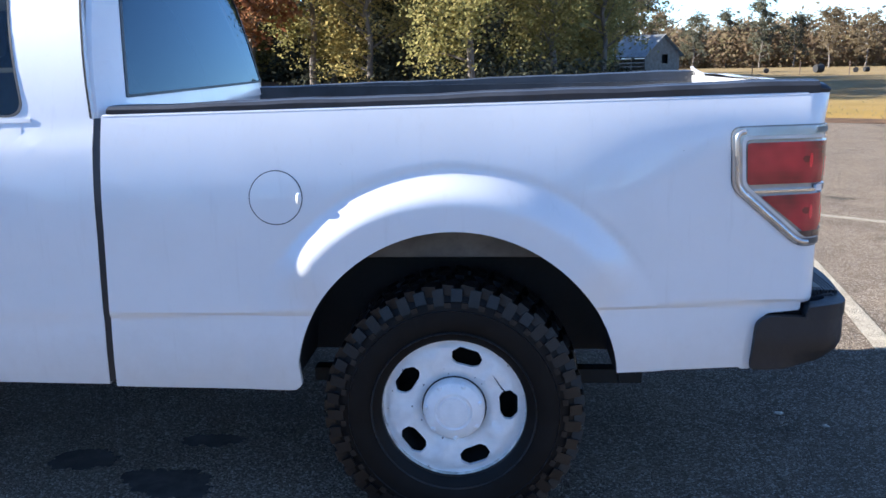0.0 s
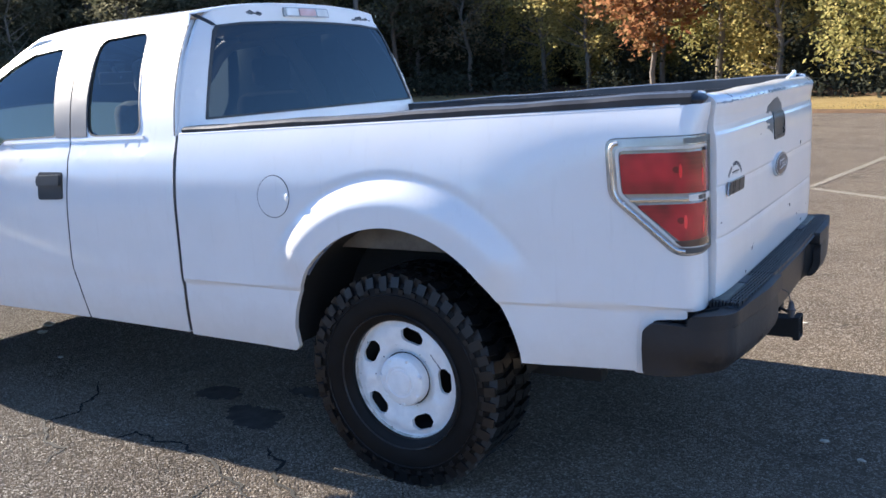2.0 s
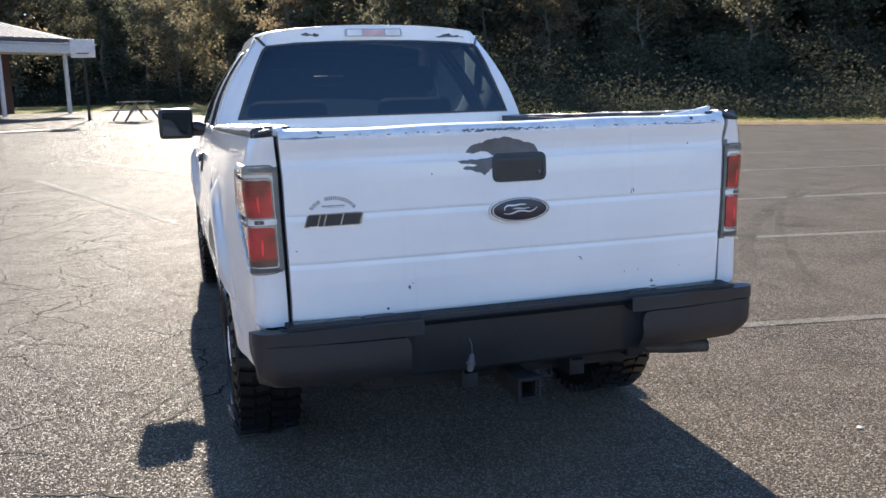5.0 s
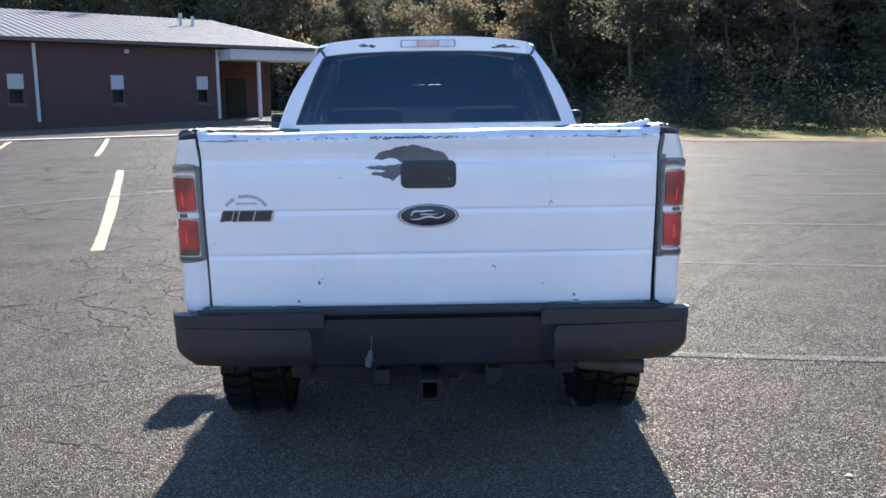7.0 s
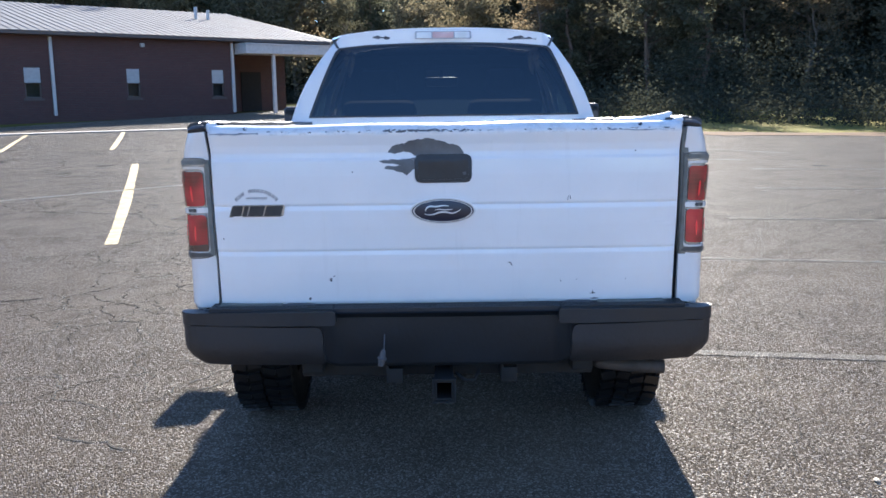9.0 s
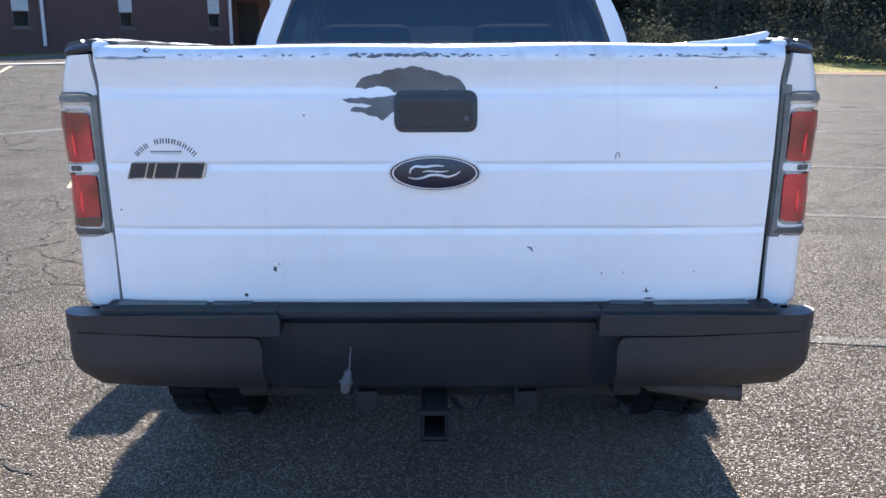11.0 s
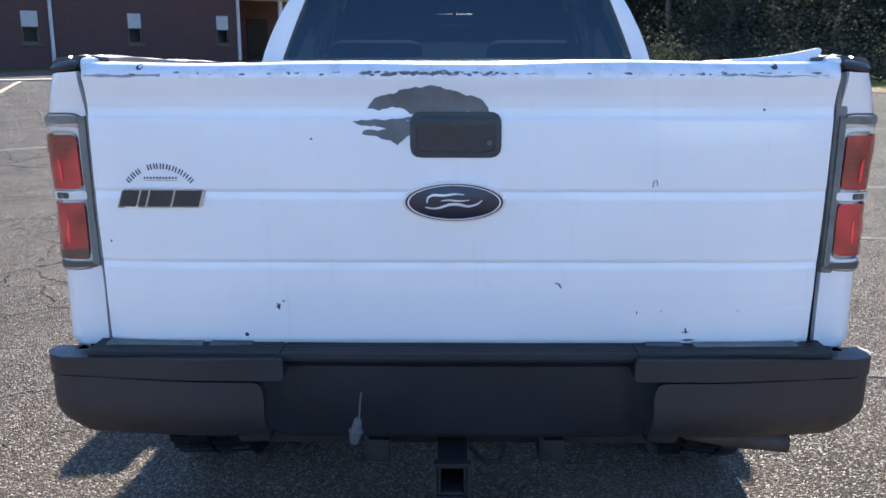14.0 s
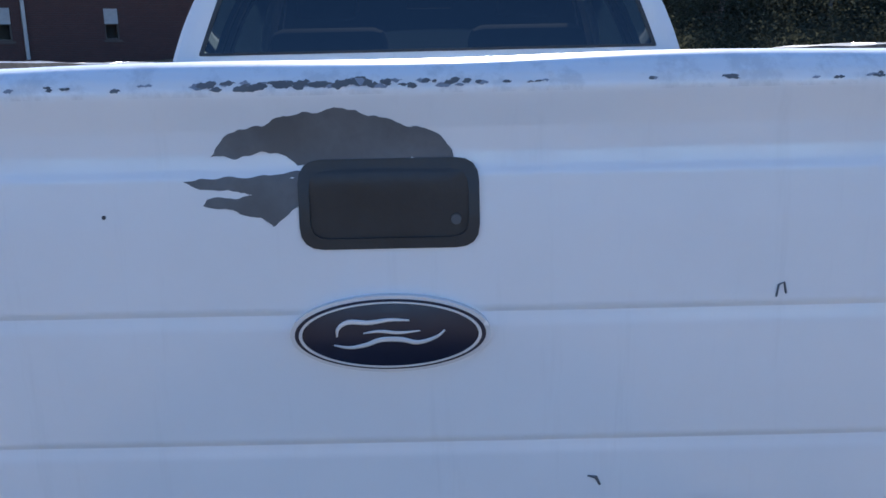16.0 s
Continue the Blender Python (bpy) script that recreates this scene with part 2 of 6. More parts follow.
PAINT = car_paint()
GATE_PAINT = gate_paint()
PRIMER = plain("peeled_primer", (0.115, 0.118, 0.122), 0.5, var=0.2, scale=14)
RUB = plain("grey_rub_mark", (0.27, 0.29, 0.33), 0.5, var=0.25, scale=18)
BLACK = plain("black_plastic", (0.022, 0.023, 0.025), 0.45, var=0.25, bump=0.15)
RAIL = plain("faded_black_plastic", (0.035, 0.037, 0.042), 0.38, var=0.3, bump=0.3, bscale=40)
BUMPER = plain("dark_bumper_plastic", (0.0085, 0.0115, 0.0158), 0.5, var=0.3, scale=6, bump=0.25)
BUMPER_END = plain("worn_dark_bumper_plastic", (0.0175, 0.0172, 0.0188), 0.58, var=0.2, scale=5, bump=0.3)
CHROME = plain("chrome", (0.82, 0.82, 0.80), 0.12, 1.0, var=0.05)
DULL = plain("dull_chrome_bezel", (0.44, 0.435, 0.42), 0.20, 0.45, coat=0.6, var=0.15)
BAND = plain("worn_chrome", (0.62, 0.60, 0.57), 0.24, 0.8, var=0.15)
SILVER = plain("silver_enamel", (0.72, 0.72, 0.71), 0.25, 0.2, var=0.05)
RED = lens_plastic("red_lens", (0.14, 0.005, 0.012), (0.55, 0.020, 0.036))
FOOT_LENS = lens_plastic("dark_brown_lens", (0.035, 0.018, 0.018), (0.09, 0.05, 0.048))
SOCKET = lens_plastic("dim_red_socket", (0.085, 0.005, 0.010), (0.22, 0.011, 0.018))
RED_SPOT = lens_plastic("bright_red_glint", (0.90, 0.02, 0.03), (0.95, 0.05, 0.06))
CLEAR = lens_plastic("clear_lens", (0.55, 0.55, 0.53), (0.75, 0.75, 0.73))
BRAKE = lens_plastic("faded_brake_lens", (0.42, 0.20, 0.18), (0.62, 0.42, 0.38))
GLASS = tinted_glass("tinted_glass", (0.40, 0.46, 0.48), 0.02, (0.80, 0.94, 1.0))
BACK_GLASS = tinted_glass("tinted_rear_glass", (0.05, 0.053, 0.055), 0.02, (0.62, 0.81, 0.97))
SCREEN = tinted_glass("windscreen_glass", (0.55, 0.60, 0.60))
RUBBER = plain("tyre_rubber", (0.0058, 0.0056, 0.0056), 0.55, var=0.35, scale=12, bump=0.3, bscale=90, spec=0.18)
TREAD = plain("tyre_tread_rubber", (0.0060, 0.0064, 0.0072), 0.42, var=0.35, scale=12, bump=0.3, bscale=90, spec=0.42)
WET = plain("dressed_sidewall", (0.020, 0.019, 0.019), 0.38, var=0.35, scale=9, bump=0.2, bscale=70)
STEEL = plain("chipped_silver_paint", (0.82, 0.82, 0.81), 0.40, 0.05, var=0.07, scale=22)
RIM = plain("rust_flecked_rim", (0.62, 0.60, 0.56), 0.5, 0.1, var=0.45, scale=30)
RUST = plain("rusty_edge", (0.16, 0.085, 0.05), 0.8, var=0.4, scale=25)
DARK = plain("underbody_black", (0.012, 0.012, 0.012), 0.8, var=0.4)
JAMB = plain("olive_grey_jamb", (0.17, 0.17, 0.15), 0.7, var=0.3, scale=16)
GASKET = plain("dark_lamp_gasket", (0.06, 0.062, 0.062), 0.4, var=0.2)
DUSTY = plain("dusty_inner_arch", (0.15, 0.138, 0.118), 0.85, var=0.3, scale=7)
SEAT = plain("grey_cloth", (0.10, 0.10, 0.105), 0.9, var=0.2, scale=20)
MIRROR = plain("dark_mirror_glass", (0.06, 0.065, 0.07), 0.02, 1.0, var=0.02)
BLUE = plain("deep_blue_enamel", (0.008, 0.012, 0.030), 0.32, coat=0.1, var=0.2)
OIL = plain("oil_soaked_asphalt", (0.066, 0.060, 0.054), 0.8, var=0.4, scale=12, bump=0.6, bscale=110, spec=0.2)
INK = plain("dark_decal_ink", (0.03, 0.032, 0.04), 0.6, var=0.2)
ASPHALT = asphalt()
STRIPE = plain("worn_road_paint", (0.40, 0.345, 0.215), 0.95, spec=0.1, var=0.30, scale=7, bump=0.3, bscale=110)
PILLAR = plain("grey_pillar_cover", (0.075, 0.080, 0.088), 0.38, var=0.1, scale=5, bump=0.03)
SCUFF = asphalt("scuffed_asphalt", 0.84)
CRACK = plain("dirt_in_cracks", (0.008, 0.007, 0.006), 0.97, var=0.4, scale=30, bump=0.2)
WORN = asphalt("scuffed_white_road_paint", 1.60)
FADED = asphalt("faded_road_paint", 1.42)
LAWN = grass_ground()
BRICK = brick_wall_paint()
TIN = plain("ribbed_metal_roofing", (0.125, 0.137, 0.155), 0.85, var=0.15, scale=1.2, spec=0.08)
TRIM = plain("white_trim_paint", (0.46, 0.455, 0.45), 0.6, var=0.12)
GREYWOOD = plain("weathered_grey_boards", (0.18, 0.16, 0.135), 0.9, var=0.3, scale=3, bump=0.4, bscale=20)
OLDTIN = plain("old_galvanised_sheet", (0.46, 0.46, 0.44), 0.4, 0.5, var=0.25, scale=1.5)
BROWN = plain("dark_brown_trim_paint", (0.085, 0.070, 0.062), 0.6, var=0.15)
PANE = tinted_glass("window_pane", (0.75, 0.77, 0.78))
BLIND = plain("pale_window_blind", (0.40, 0.41, 0.41), 0.8, var=0.1)
CONCRETE = plain("pale_concrete", (0.25, 0.235, 0.21), 0.85, var=0.2, scale=1.5, bump=0.3)
PAPER = plain("crumpled_paper", (0.42, 0.38, 0.31), 0.8, var=0.25)
STRAW = plain("brown_pine_straw", (0.11, 0.068, 0.040), 0.95, spec=0.08, var=0.4, scale=3, bump=0.8, bscale=25)
# distance haze of the far woods is mixed into this leaf colour
FAR_LEAVES = leaf("hazy_brown_leaves", (0.20, 0.145, 0.095), (0.27, 0.195, 0.12), (0.24, 0.215, 0.115))
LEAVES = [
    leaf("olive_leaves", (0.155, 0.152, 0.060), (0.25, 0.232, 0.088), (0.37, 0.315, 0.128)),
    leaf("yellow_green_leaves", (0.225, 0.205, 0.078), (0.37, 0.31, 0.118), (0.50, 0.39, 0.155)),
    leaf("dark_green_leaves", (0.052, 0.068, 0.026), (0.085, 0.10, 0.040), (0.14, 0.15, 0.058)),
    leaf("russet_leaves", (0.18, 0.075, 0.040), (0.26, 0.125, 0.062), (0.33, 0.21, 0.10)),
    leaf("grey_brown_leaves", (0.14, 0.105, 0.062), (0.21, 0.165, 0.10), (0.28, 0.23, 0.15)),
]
# backlit haze is greyed into these leaf colours; LEAVES are the clear ones
HAZED = [
    leaf("haze_grey_olive_leaves", (0.080, 0.082, 0.056), (0.125, 0.122, 0.082), (0.185, 0.178, 0.125), 0.45),
    leaf("haze_dull_green_leaves", (0.058, 0.065, 0.044), (0.092, 0.098, 0.067), (0.135, 0.138, 0.097), 0.42),
    leaf("haze_grey_gold_leaves", (0.12, 0.106, 0.066), (0.18, 0.155, 0.095), (0.24, 0.205, 0.13), 0.45),
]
# leaf colour darkened to stand for shade at the wood's foot
SHADE = leaf("shade_dark_undergrowth_leaves", (0.036, 0.040, 0.030), (0.055, 0.060, 0.044), (0.082, 0.086, 0.062), 0.28)
BARK = bark("grey_bark", (0.20, 0.17, 0.14))
BARK_PINE = bark("brown_bark", (0.16, 0.11, 0.08))

# ---- mesh helpers ----


def link(name, bm, mat, parent=None, label="", smooth=True, sharp=38):
    me = bpy.data.meshes.new(name)
    bm.to_mesh(me)
    bm.free()
    me.materials.append(mat)
    if smooth:
        me.polygons.foreach_set("use_smooth", [True] * len(me.polygons))
        me.set_sharp_from_angle(angle=radians(sharp))
    ob = new(name, me)
    if parent:
        ob.parent = parent
    if label:
        ob["label"] = label
    return ob


part = link


def base(name, at=(0, 0, 0), turn=0.0):
    ob = new(name)
    ob.matrix_world = pose(*at, 0, 0, turn)
    return ob


def box(bm, x0, x1, y0, y1, z0, z1, bevel=0.0, seg=2, m=None):
    r = bmesh.ops.create_cube(bm, size=1.0)["verts"]
    for v in r:
        v.co = Vector(((x0, x1)[v.co.x > 0], (y0, y1)[v.co.y > 0], (z0, z1)[v.co.z > 0]))
    if bevel:
        edges = list({e for v in r for e in v.link_edges})
        out = bmesh.ops.bevel(bm, geom=edges, offset=bevel, segments=seg, affect="EDGES", profile=0.5)
        r = list({v for f in out["faces"] for v in f.verts} | {v for v in r if v.is_valid})
    if m is not None:
        bmesh.ops.transform(bm, matrix=m, verts=r)
    return r


def boxes(*rows, bevel=0.0):
    bm = bmesh.new()
    for row in rows:
        box(bm, *row, bevel=bevel)
    return bm


def tube(bm, path, radius, sides=10, cap=True):
    """A tube along points; radius may be one number or one a point."""
    pts = [Vector(p) for p in path]
    rad = radius if isinstance(radius, (list, tuple)) else [radius] * len(pts)
    rings = []
    ref = Vector((0, 0, 1))
    for i, p in enumerate(pts):
        d = (pts[min(i + 1, len(pts) - 1)] - pts[max(i - 1, 0)]).normalized()
        if abs(d.dot(ref)) > 0.95:
            ref = Vector((1, 0, 0))
        a = d.cross(ref).normalized()
        b = d.cross(a)
        rings.append([bm.verts.new(p + (a * math.cos(q) + b * math.sin(q)) * rad[i]) for q in (2 * math.pi * k / sides for k in range(sides))])
    for r0, r1 in zip(rings, rings[1:]):
        for k in range(sides):
            bm.faces.new((r0[k], r0[(k + 1) % sides], r1[(k + 1) % sides], r1[k]))
    if cap:
        bm.faces.new(rings[0][::-1])
        bm.faces.new(rings[-1])


def revolve(bm, profile, steps=64, axis="y"):
    """Spin (radius, along) pairs round the y axis."""
    rings = []
    for r, a in profile:
        rings.append([bm.verts.new((r * math.cos(q), a, r * math.sin(q))) for q in (2 * math.pi * k / steps for k in range(steps))])
    for r0, r1 in zip(rings, rings[1:]):
        for k in range(steps):
            bm.faces.new((r0[k], r0[(k + 1) % steps], r1[(k + 1) % steps], r1[k]))


def smooth_step(a, b, x):
    t = max(0.0, min(1.0, (x - a) / (b - a)))
    return t * t * (3 - 2 * t)


def rounded(poly, r, n=4):
    """The polygon with its corners rounded."""
    out = []
    for i, p in enumerate(poly):
        a, b, c = Vector(poly[i - 1]), Vector(p), Vector(poly[(i + 1) % len(poly)])
        u, w = (a - b), (c - b)
        k = min(r, u.length * 0.45, w.length * 0.45)
        s, e = b + u.normalized() * k, b + w.normalized() * k
        for j in range(n + 1):
            t = j / n
            q = s * (1 - t) ** 2 + b * 2 * t * (1 - t) + e * t * t
            out.append((q.x, q.y))
    return out


def sheet(outer, holes, to3d, du=0.04, dv=0.04, lift=0.0, depth=0.01):
    """A panel: the outline (with holes) filled in its own plane, cut into small cells, bent by to3d(u, v, off), with a rim of that depth."""
    bm = bmesh.new()
    edges = []
    for loop in (outer, *holes):
        vs = [bm.verts.new((*p, 0)) for p in loop]
        edges += [bm.edges.new((vs[i], vs[(i + 1) % len(vs)])) for i in range(len(vs))]
    bmesh.ops.triangle_fill(bm, use_beauty=True, edges=edges)
    us, vs = [p[0] for p in outer], [p[1] for p in outer]
    for lo, hi, step, no in ((min(us), max(us), du, (1, 0, 0)), (min(vs), max(vs), dv, (0, 1, 0))):
        k = lo + step
        while k < hi - 1e-4:
            co = (k, 0, 0) if no[0] else (0, k, 0)
            bmesh.ops.bisect_plane(bm, geom=bm.verts[:] + bm.edges[:] + bm.faces[:], plane_co=co, plane_no=no, dist=1e-5)
            k += step
    slant_edges = [e for e in bm.edges if len(e.link_faces) == 2 and abs(e.verts[0].co.x - e.verts[1].co.x) > 1e-4 and abs(e.verts[0].co.y - e.verts[1].co.y) > 1e-4]
    bmesh.ops.dissolve_edges(bm, edges=slant_edges, use_verts=False)
    bmesh.ops.dissolve_degenerate(bm, dist=1e-5, edges=bm.edges[:])
    flat = {v: (v.co.x, v.co.y) for v in bm.verts}
    rim = [e for e in bm.edges if len(e.link_faces) == 1]
    if depth:
        out = bmesh.ops.extrude_edge_only(bm, edges=rim)["geom"]
        for v in out:
            if isinstance(v, bmesh.types.BMVert):
                x, y = v.co.x, v.co.y
                v.co = Vector(to3d(x, y, lift - depth))
                flat[v] = None
    for v, p in flat.items():
        if p is not None:
            v.co = Vector(to3d(p[0], p[1], lift))
    bmesh.ops.recalc_face_normals(bm, faces=bm.faces[:])
    return bm


def facing(bm, way):
    """Turns a single-skin panel so that its front looks along way."""
    bm.normal_update()
    if sum((f.normal * f.calc_area() for f in bm.faces), Vector()).dot(Vector(way)) < 0:
        bmesh.ops.reverse_faces(bm, faces=bm.faces[:])
    return bm


def arc(cx, cy, rx, ry, a0, a1, n=24, p=2.0):
    """Points of a (super)ellipse from a0 to a1 degrees."""
    out = []
    for i in range(n + 1):
        a = radians(a0 + (a1 - a0) * i / n)
        c, s = math.cos(a), math.sin(a)
        out.append((cx + rx * math.copysign(abs(c) ** (2 / p), c), cy + ry * math.copysign(abs(s) ** (2 / p), s)))
    return out


def jagged(poly, rough, seed, n=3):
    """An outline broken up like the edge of peeling paint."""
    rnd = random.Random(seed)
    pts = [Vector(p) for p in poly]
    for _ in range(n):
        more = []
        for i, p in enumerate(pts):
            q = pts[(i + 1) % len(pts)]
            d = q - p
            more += [p, (p + q) / 2 + Vector((-d.y, d.x)) * rnd.uniform(-rough, rough)]
        pts = more
    return [(p.x, p.y) for p in pts]

# ---- the ground ----


def land(x, y):
    """Height of the ground: level under the truck, rising gently ahead of it, falling a little across the far field."""
    s = -x - 3.0
    h = 0.0 if s < 0 else 0.028 * s * s / 8 if s < 4 else 0.028 * (s - 2)
    h = min(h, 1.4)
    if y > 40:
        h -= 0.011 * min(y - 40, 150)
    return h


LOT = [(-44, 2.5), (-36, 3.5), (-29, 6), (-23.5, 8.5), (-20.8, 11.5), (-19.6, 17), (-16.5, 22.5), (-13.5, 25.6), (-9.6, 27.2), (-4.5, 26.3), (0.2, 23.8), (2.9, 21.8), (7.2, 19.5), (14, 16.5), (24, 12), (34, 4), (34, -24), (10, -34), (-14, -30), (-24, -16), (-44, -4)]


def field(name, lo, hi, step, mat, drop):
    bm = bmesh.new()
    xs = [0.0]
    while xs[-1] < hi:
        xs.append(xs[-1] + step * (1 + (xs[-1] / 60.0) ** 2))
    xs = [-x for x in xs[:0:-1]] + xs
    grid = [[bm.verts.new((x, y, land(x, y) - drop - 0.02 * noise.noise((x * 0.2, y * 0.2, 0)))) for y in xs] for x in xs]
    for i in range(len(xs) - 1):
        for j in range(len(xs) - 1):
            bm.faces.new((grid[i][j], grid[i + 1][j], grid[i + 1][j + 1], grid[i][j + 1]))
    return link(name, bm, mat)


def on_ground(u, v, off):
    return (u, v, land(u, v) + off)


ground = tagged(field("ground", -1600, 1600, 1.6, LAWN, 0.06), "dry yellow-green mown lawn and field", "ground", kind="structure")
lot_edge = jagged(LOT, 0.05, 3, 2)
lot = tagged(link("parking_lot", sheet(lot_edge, [], on_ground, 2.0, 2.0, 0.0, 0.09), ASPHALT), "weathered cracked grey-brown asphalt parking lot", "pavement", kind="structure")


def stripe(p, q, width=0.11):
    a, b = Vector(p), Vector(q)
    n = (b - a).normalized()
    n = Vector((-n.y, n.x)) * width / 2
    edge = jagged([tuple(a - n), tuple(b - n), tuple(b + n), tuple(a + n)], 0.004, int(abs(p[0]) * 70), 3)
    ob = link("parking_stripe", sheet(edge, [], on_ground, 0.6, 5.0, 0.0045, 0.002), STRIPE if width > 0.12 else WORN if width in (0.118, 0.085) else FADED)
    return tagged(ob, "worn off-white painted parking line on asphalt" if width > 0.12 else "faded grey-white parking line on asphalt", "road marking", "parking lines", "structure")


for p, q, w in (
    ((2.10, 4.40), (3.42, 14.6), 0.118), ((-0.90, 4.70), (0.56, 14.1), 0.10), ((-3.95, 5.9), (-2.30, 14.5), 0.10),
    ((-6.4, 7.0), (-5.02, 16.2), 0.10), ((-5.4, 15.25), (4.4, 7.25), 0.10), ((-5.13, -0.03), (-14.3, -2.86), 0.14),
    ((-18.2, -4.77), (-26.2, -7.25), 0.13), ((-8.0, -3.9), (-11.3, 0.3), 0.10), ((-17.9, -7.44), (-24.6, -9.83), 0.13),
    ((-7.09, 2.35), (-12.6, 0.15), 0.11), ((-11.5, 3.07), (-16.6, 0.4), 0.10), ((-15.5, 6.0), (-22.0, 2.6), 0.10), ((-8.3, -3.65), (-11.1, -0.05), 0.085), ((-13.9, 8.85), (-13.6, 9.6), 0.10), ((-16.4, 9.5), (-15.0, 11.0), 0.10),
    ((-9.2, 8.3), (-8.1, 16.8), 0.09), ((-11.9, 9.2), (-10.8, 17.2), 0.09),
):
    stripe(p, q, w)

for x, y, sx, sy, turn, seed in ((-1.50, 3.02, 0.13, 0.09, 0, 1), (-1.10, 2.84, 0.20, 0.10, -20, 2), (-1.05, 3.21, 0.13, 0.06, 4, 3)):
    c, s = math.cos(radians(turn)), math.sin(radians(turn))
    edge = jagged([(x + c * a - s * b, y + s * a + c * b) for a, b in arc(0, 0, sx, sy, 0, 340, 14)], 0.42, seed, 3)
    tagged(link("oil_stain", sheet(edge, [], on_ground, 0.6, 0.6, 0.003, 0.002), OIL), "dark oil stain soaked into the asphalt", "stain", "oil stains", "structure")



def crack(points, seed, width=0.009):
    """An open crack: a ragged dark cleft that wanders along the points and thins out at both ends."""
    rnd = random.Random(seed)
    pts = [Vector(p) for p in points]
    for _ in range(4):
        more = []
        for a, b in zip(pts, pts[1:]):
            d = b - a
            more += [a, (a + b) / 2 + Vector((-d.y, d.x)) * rnd.uniform(-0.16, 0.16)]
        pts = more + [pts[-1]]
    bm = bmesh.new()
    last = None
    for i, p in enumerate(pts):
        d = pts[min(i + 1, len(pts) - 1)] - pts[max(i - 1, 0)]
        d = Vector((-d.y, d.x)).normalized() * width / 2 * rnd.uniform(0.35, 1.3) * min(1.0, 0.15 + 6.0 * min(i, len(pts) - 1 - i) / len(pts))
        pair = [bm.verts.new(on_ground(*(p + d), 0.0035)), bm.verts.new(on_ground(*(p - d), 0.0035))]
        if last:
            bm.faces.new((last[0], last[1], pair[1], pair[0]))
        last = pair
    return link("crack", bm, CRACK, lot)


for k, line in enumerate((
    ((-1.57, 2.07), (-1.65, 2.22), (-2.04, 2.38), (-1.98, 2.53), (-2.3, 2.9)),
    ((-1.69, 2.25), (-1.49, 2.48), (-1.32, 2.43), (-1.14, 2.47), (-0.96, 2.40), (-0.68, 2.28), (-0.45, 2.16), (0.1, 1.9)),
    ((-0.80, 2.60), (-0.50, 2.34), (-0.22, 2.12)),
    ((-0.51, 1.04), (-0.58, 1.33), (-0.32, 1.46), (-0.16, 1.48), (-0.08, 1.69), (0.06, 1.88)),
    ((0.36, 1.70), (0.43, 1.99), (0.55, 2.18)),
    ((-2.42, 0.76), (-2.40, 1.07), (-1.71, 1.33), (-1.77, 1.60)))):
    crack(line, k, 0.016 if k < 5 else 0.006)
rnd = random.Random(77)
for k in range(46):
    side = k % 3
    x, y = (rnd.uniform(-4.0, 0.8), rnd.uniform(-1.2, 2.2)) if side < 2 else (rnd.uniform(-1.5, 2.2), rnd.uniform(4.9, 8.5))
    a = rnd.uniform(0, 6.28)
    line = [(x, y)]
    for _ in range(rnd.randint(2, 5)):
        a += rnd.uniform(-0.9, 0.9)
        s = rnd.uniform(0.12, 0.42)
        line.append((line[-1][0] + s * math.cos(a), line[-1][1] + s * math.sin(a)))
    crack(line, 200 + k, rnd.uniform(0.006, 0.013) if side < 2 else 0.005)

# ---- the pickup truck ----
CY = 3.52                       # the truck's centre line
truck = tagged(base("pickup_truck", (-1.8, CY, 0)), "white extended-cab pickup truck with peeling paint on its tailgate", "truck")


def tp(name, bm, mat, parent=None, label="", sharp=38):
    """A part of the truck, its mesh given in the place's own coordinates."""
    ob = link(name, bm, mat, parent or truck, label, sharp=sharp)
    ob.matrix_parent_inverse = (parent or truck).matrix_world.inverted() if not parent else Matrix()
    return ob


bpy.context.view_layer.update()
ARCH_X, ARCH_Z = -0.02, 0.50
FRONT_X = -3.62


def flare(x, z, cx, hub_z=ARCH_Z):
    dx, dz = x - cx, z - hub_z
    r = math.hypot(dx, dz)
    up = max(0.0, dz / max(r, 1e-4))
    fade = 0.18 + 0.82 * smooth_step(0.48, 0.70, up)
    t = max(0.0, min(1.0, (0.676 - r) / 0.096))
    return fade * (0.017 * t * (2 - t) + 0.017 * t * t * (3 - 2 * t) - 0.003 * (1 - smooth_step(0.685, 0.705, r)))


def bed_w(x, z):
    zr = z - 0.018 * x
    w = 0.985 - 0.43 * max(0.0, zr - 1.0) ** 2
    if zr < 0.765:
        w -= 0.011 * smooth_step(0.757, 0.742, zr) + 0.30 * max(0.0, 0.74 - zr) ** 2
    w -= 0.045 * smooth_step(0.35, 1.06, x) * smooth_step(1.36, 1.05, z) + 0.010 * smooth_step(0.35, 1.06, x)
    return w + flare(x, z, ARCH_X)


def taper(z):
    """How much the gate narrows below its top."""
    return 0.008 * smooth_step(1.40, 1.28, z) + 0.009 * smooth_step(1.25, 0.80, z)


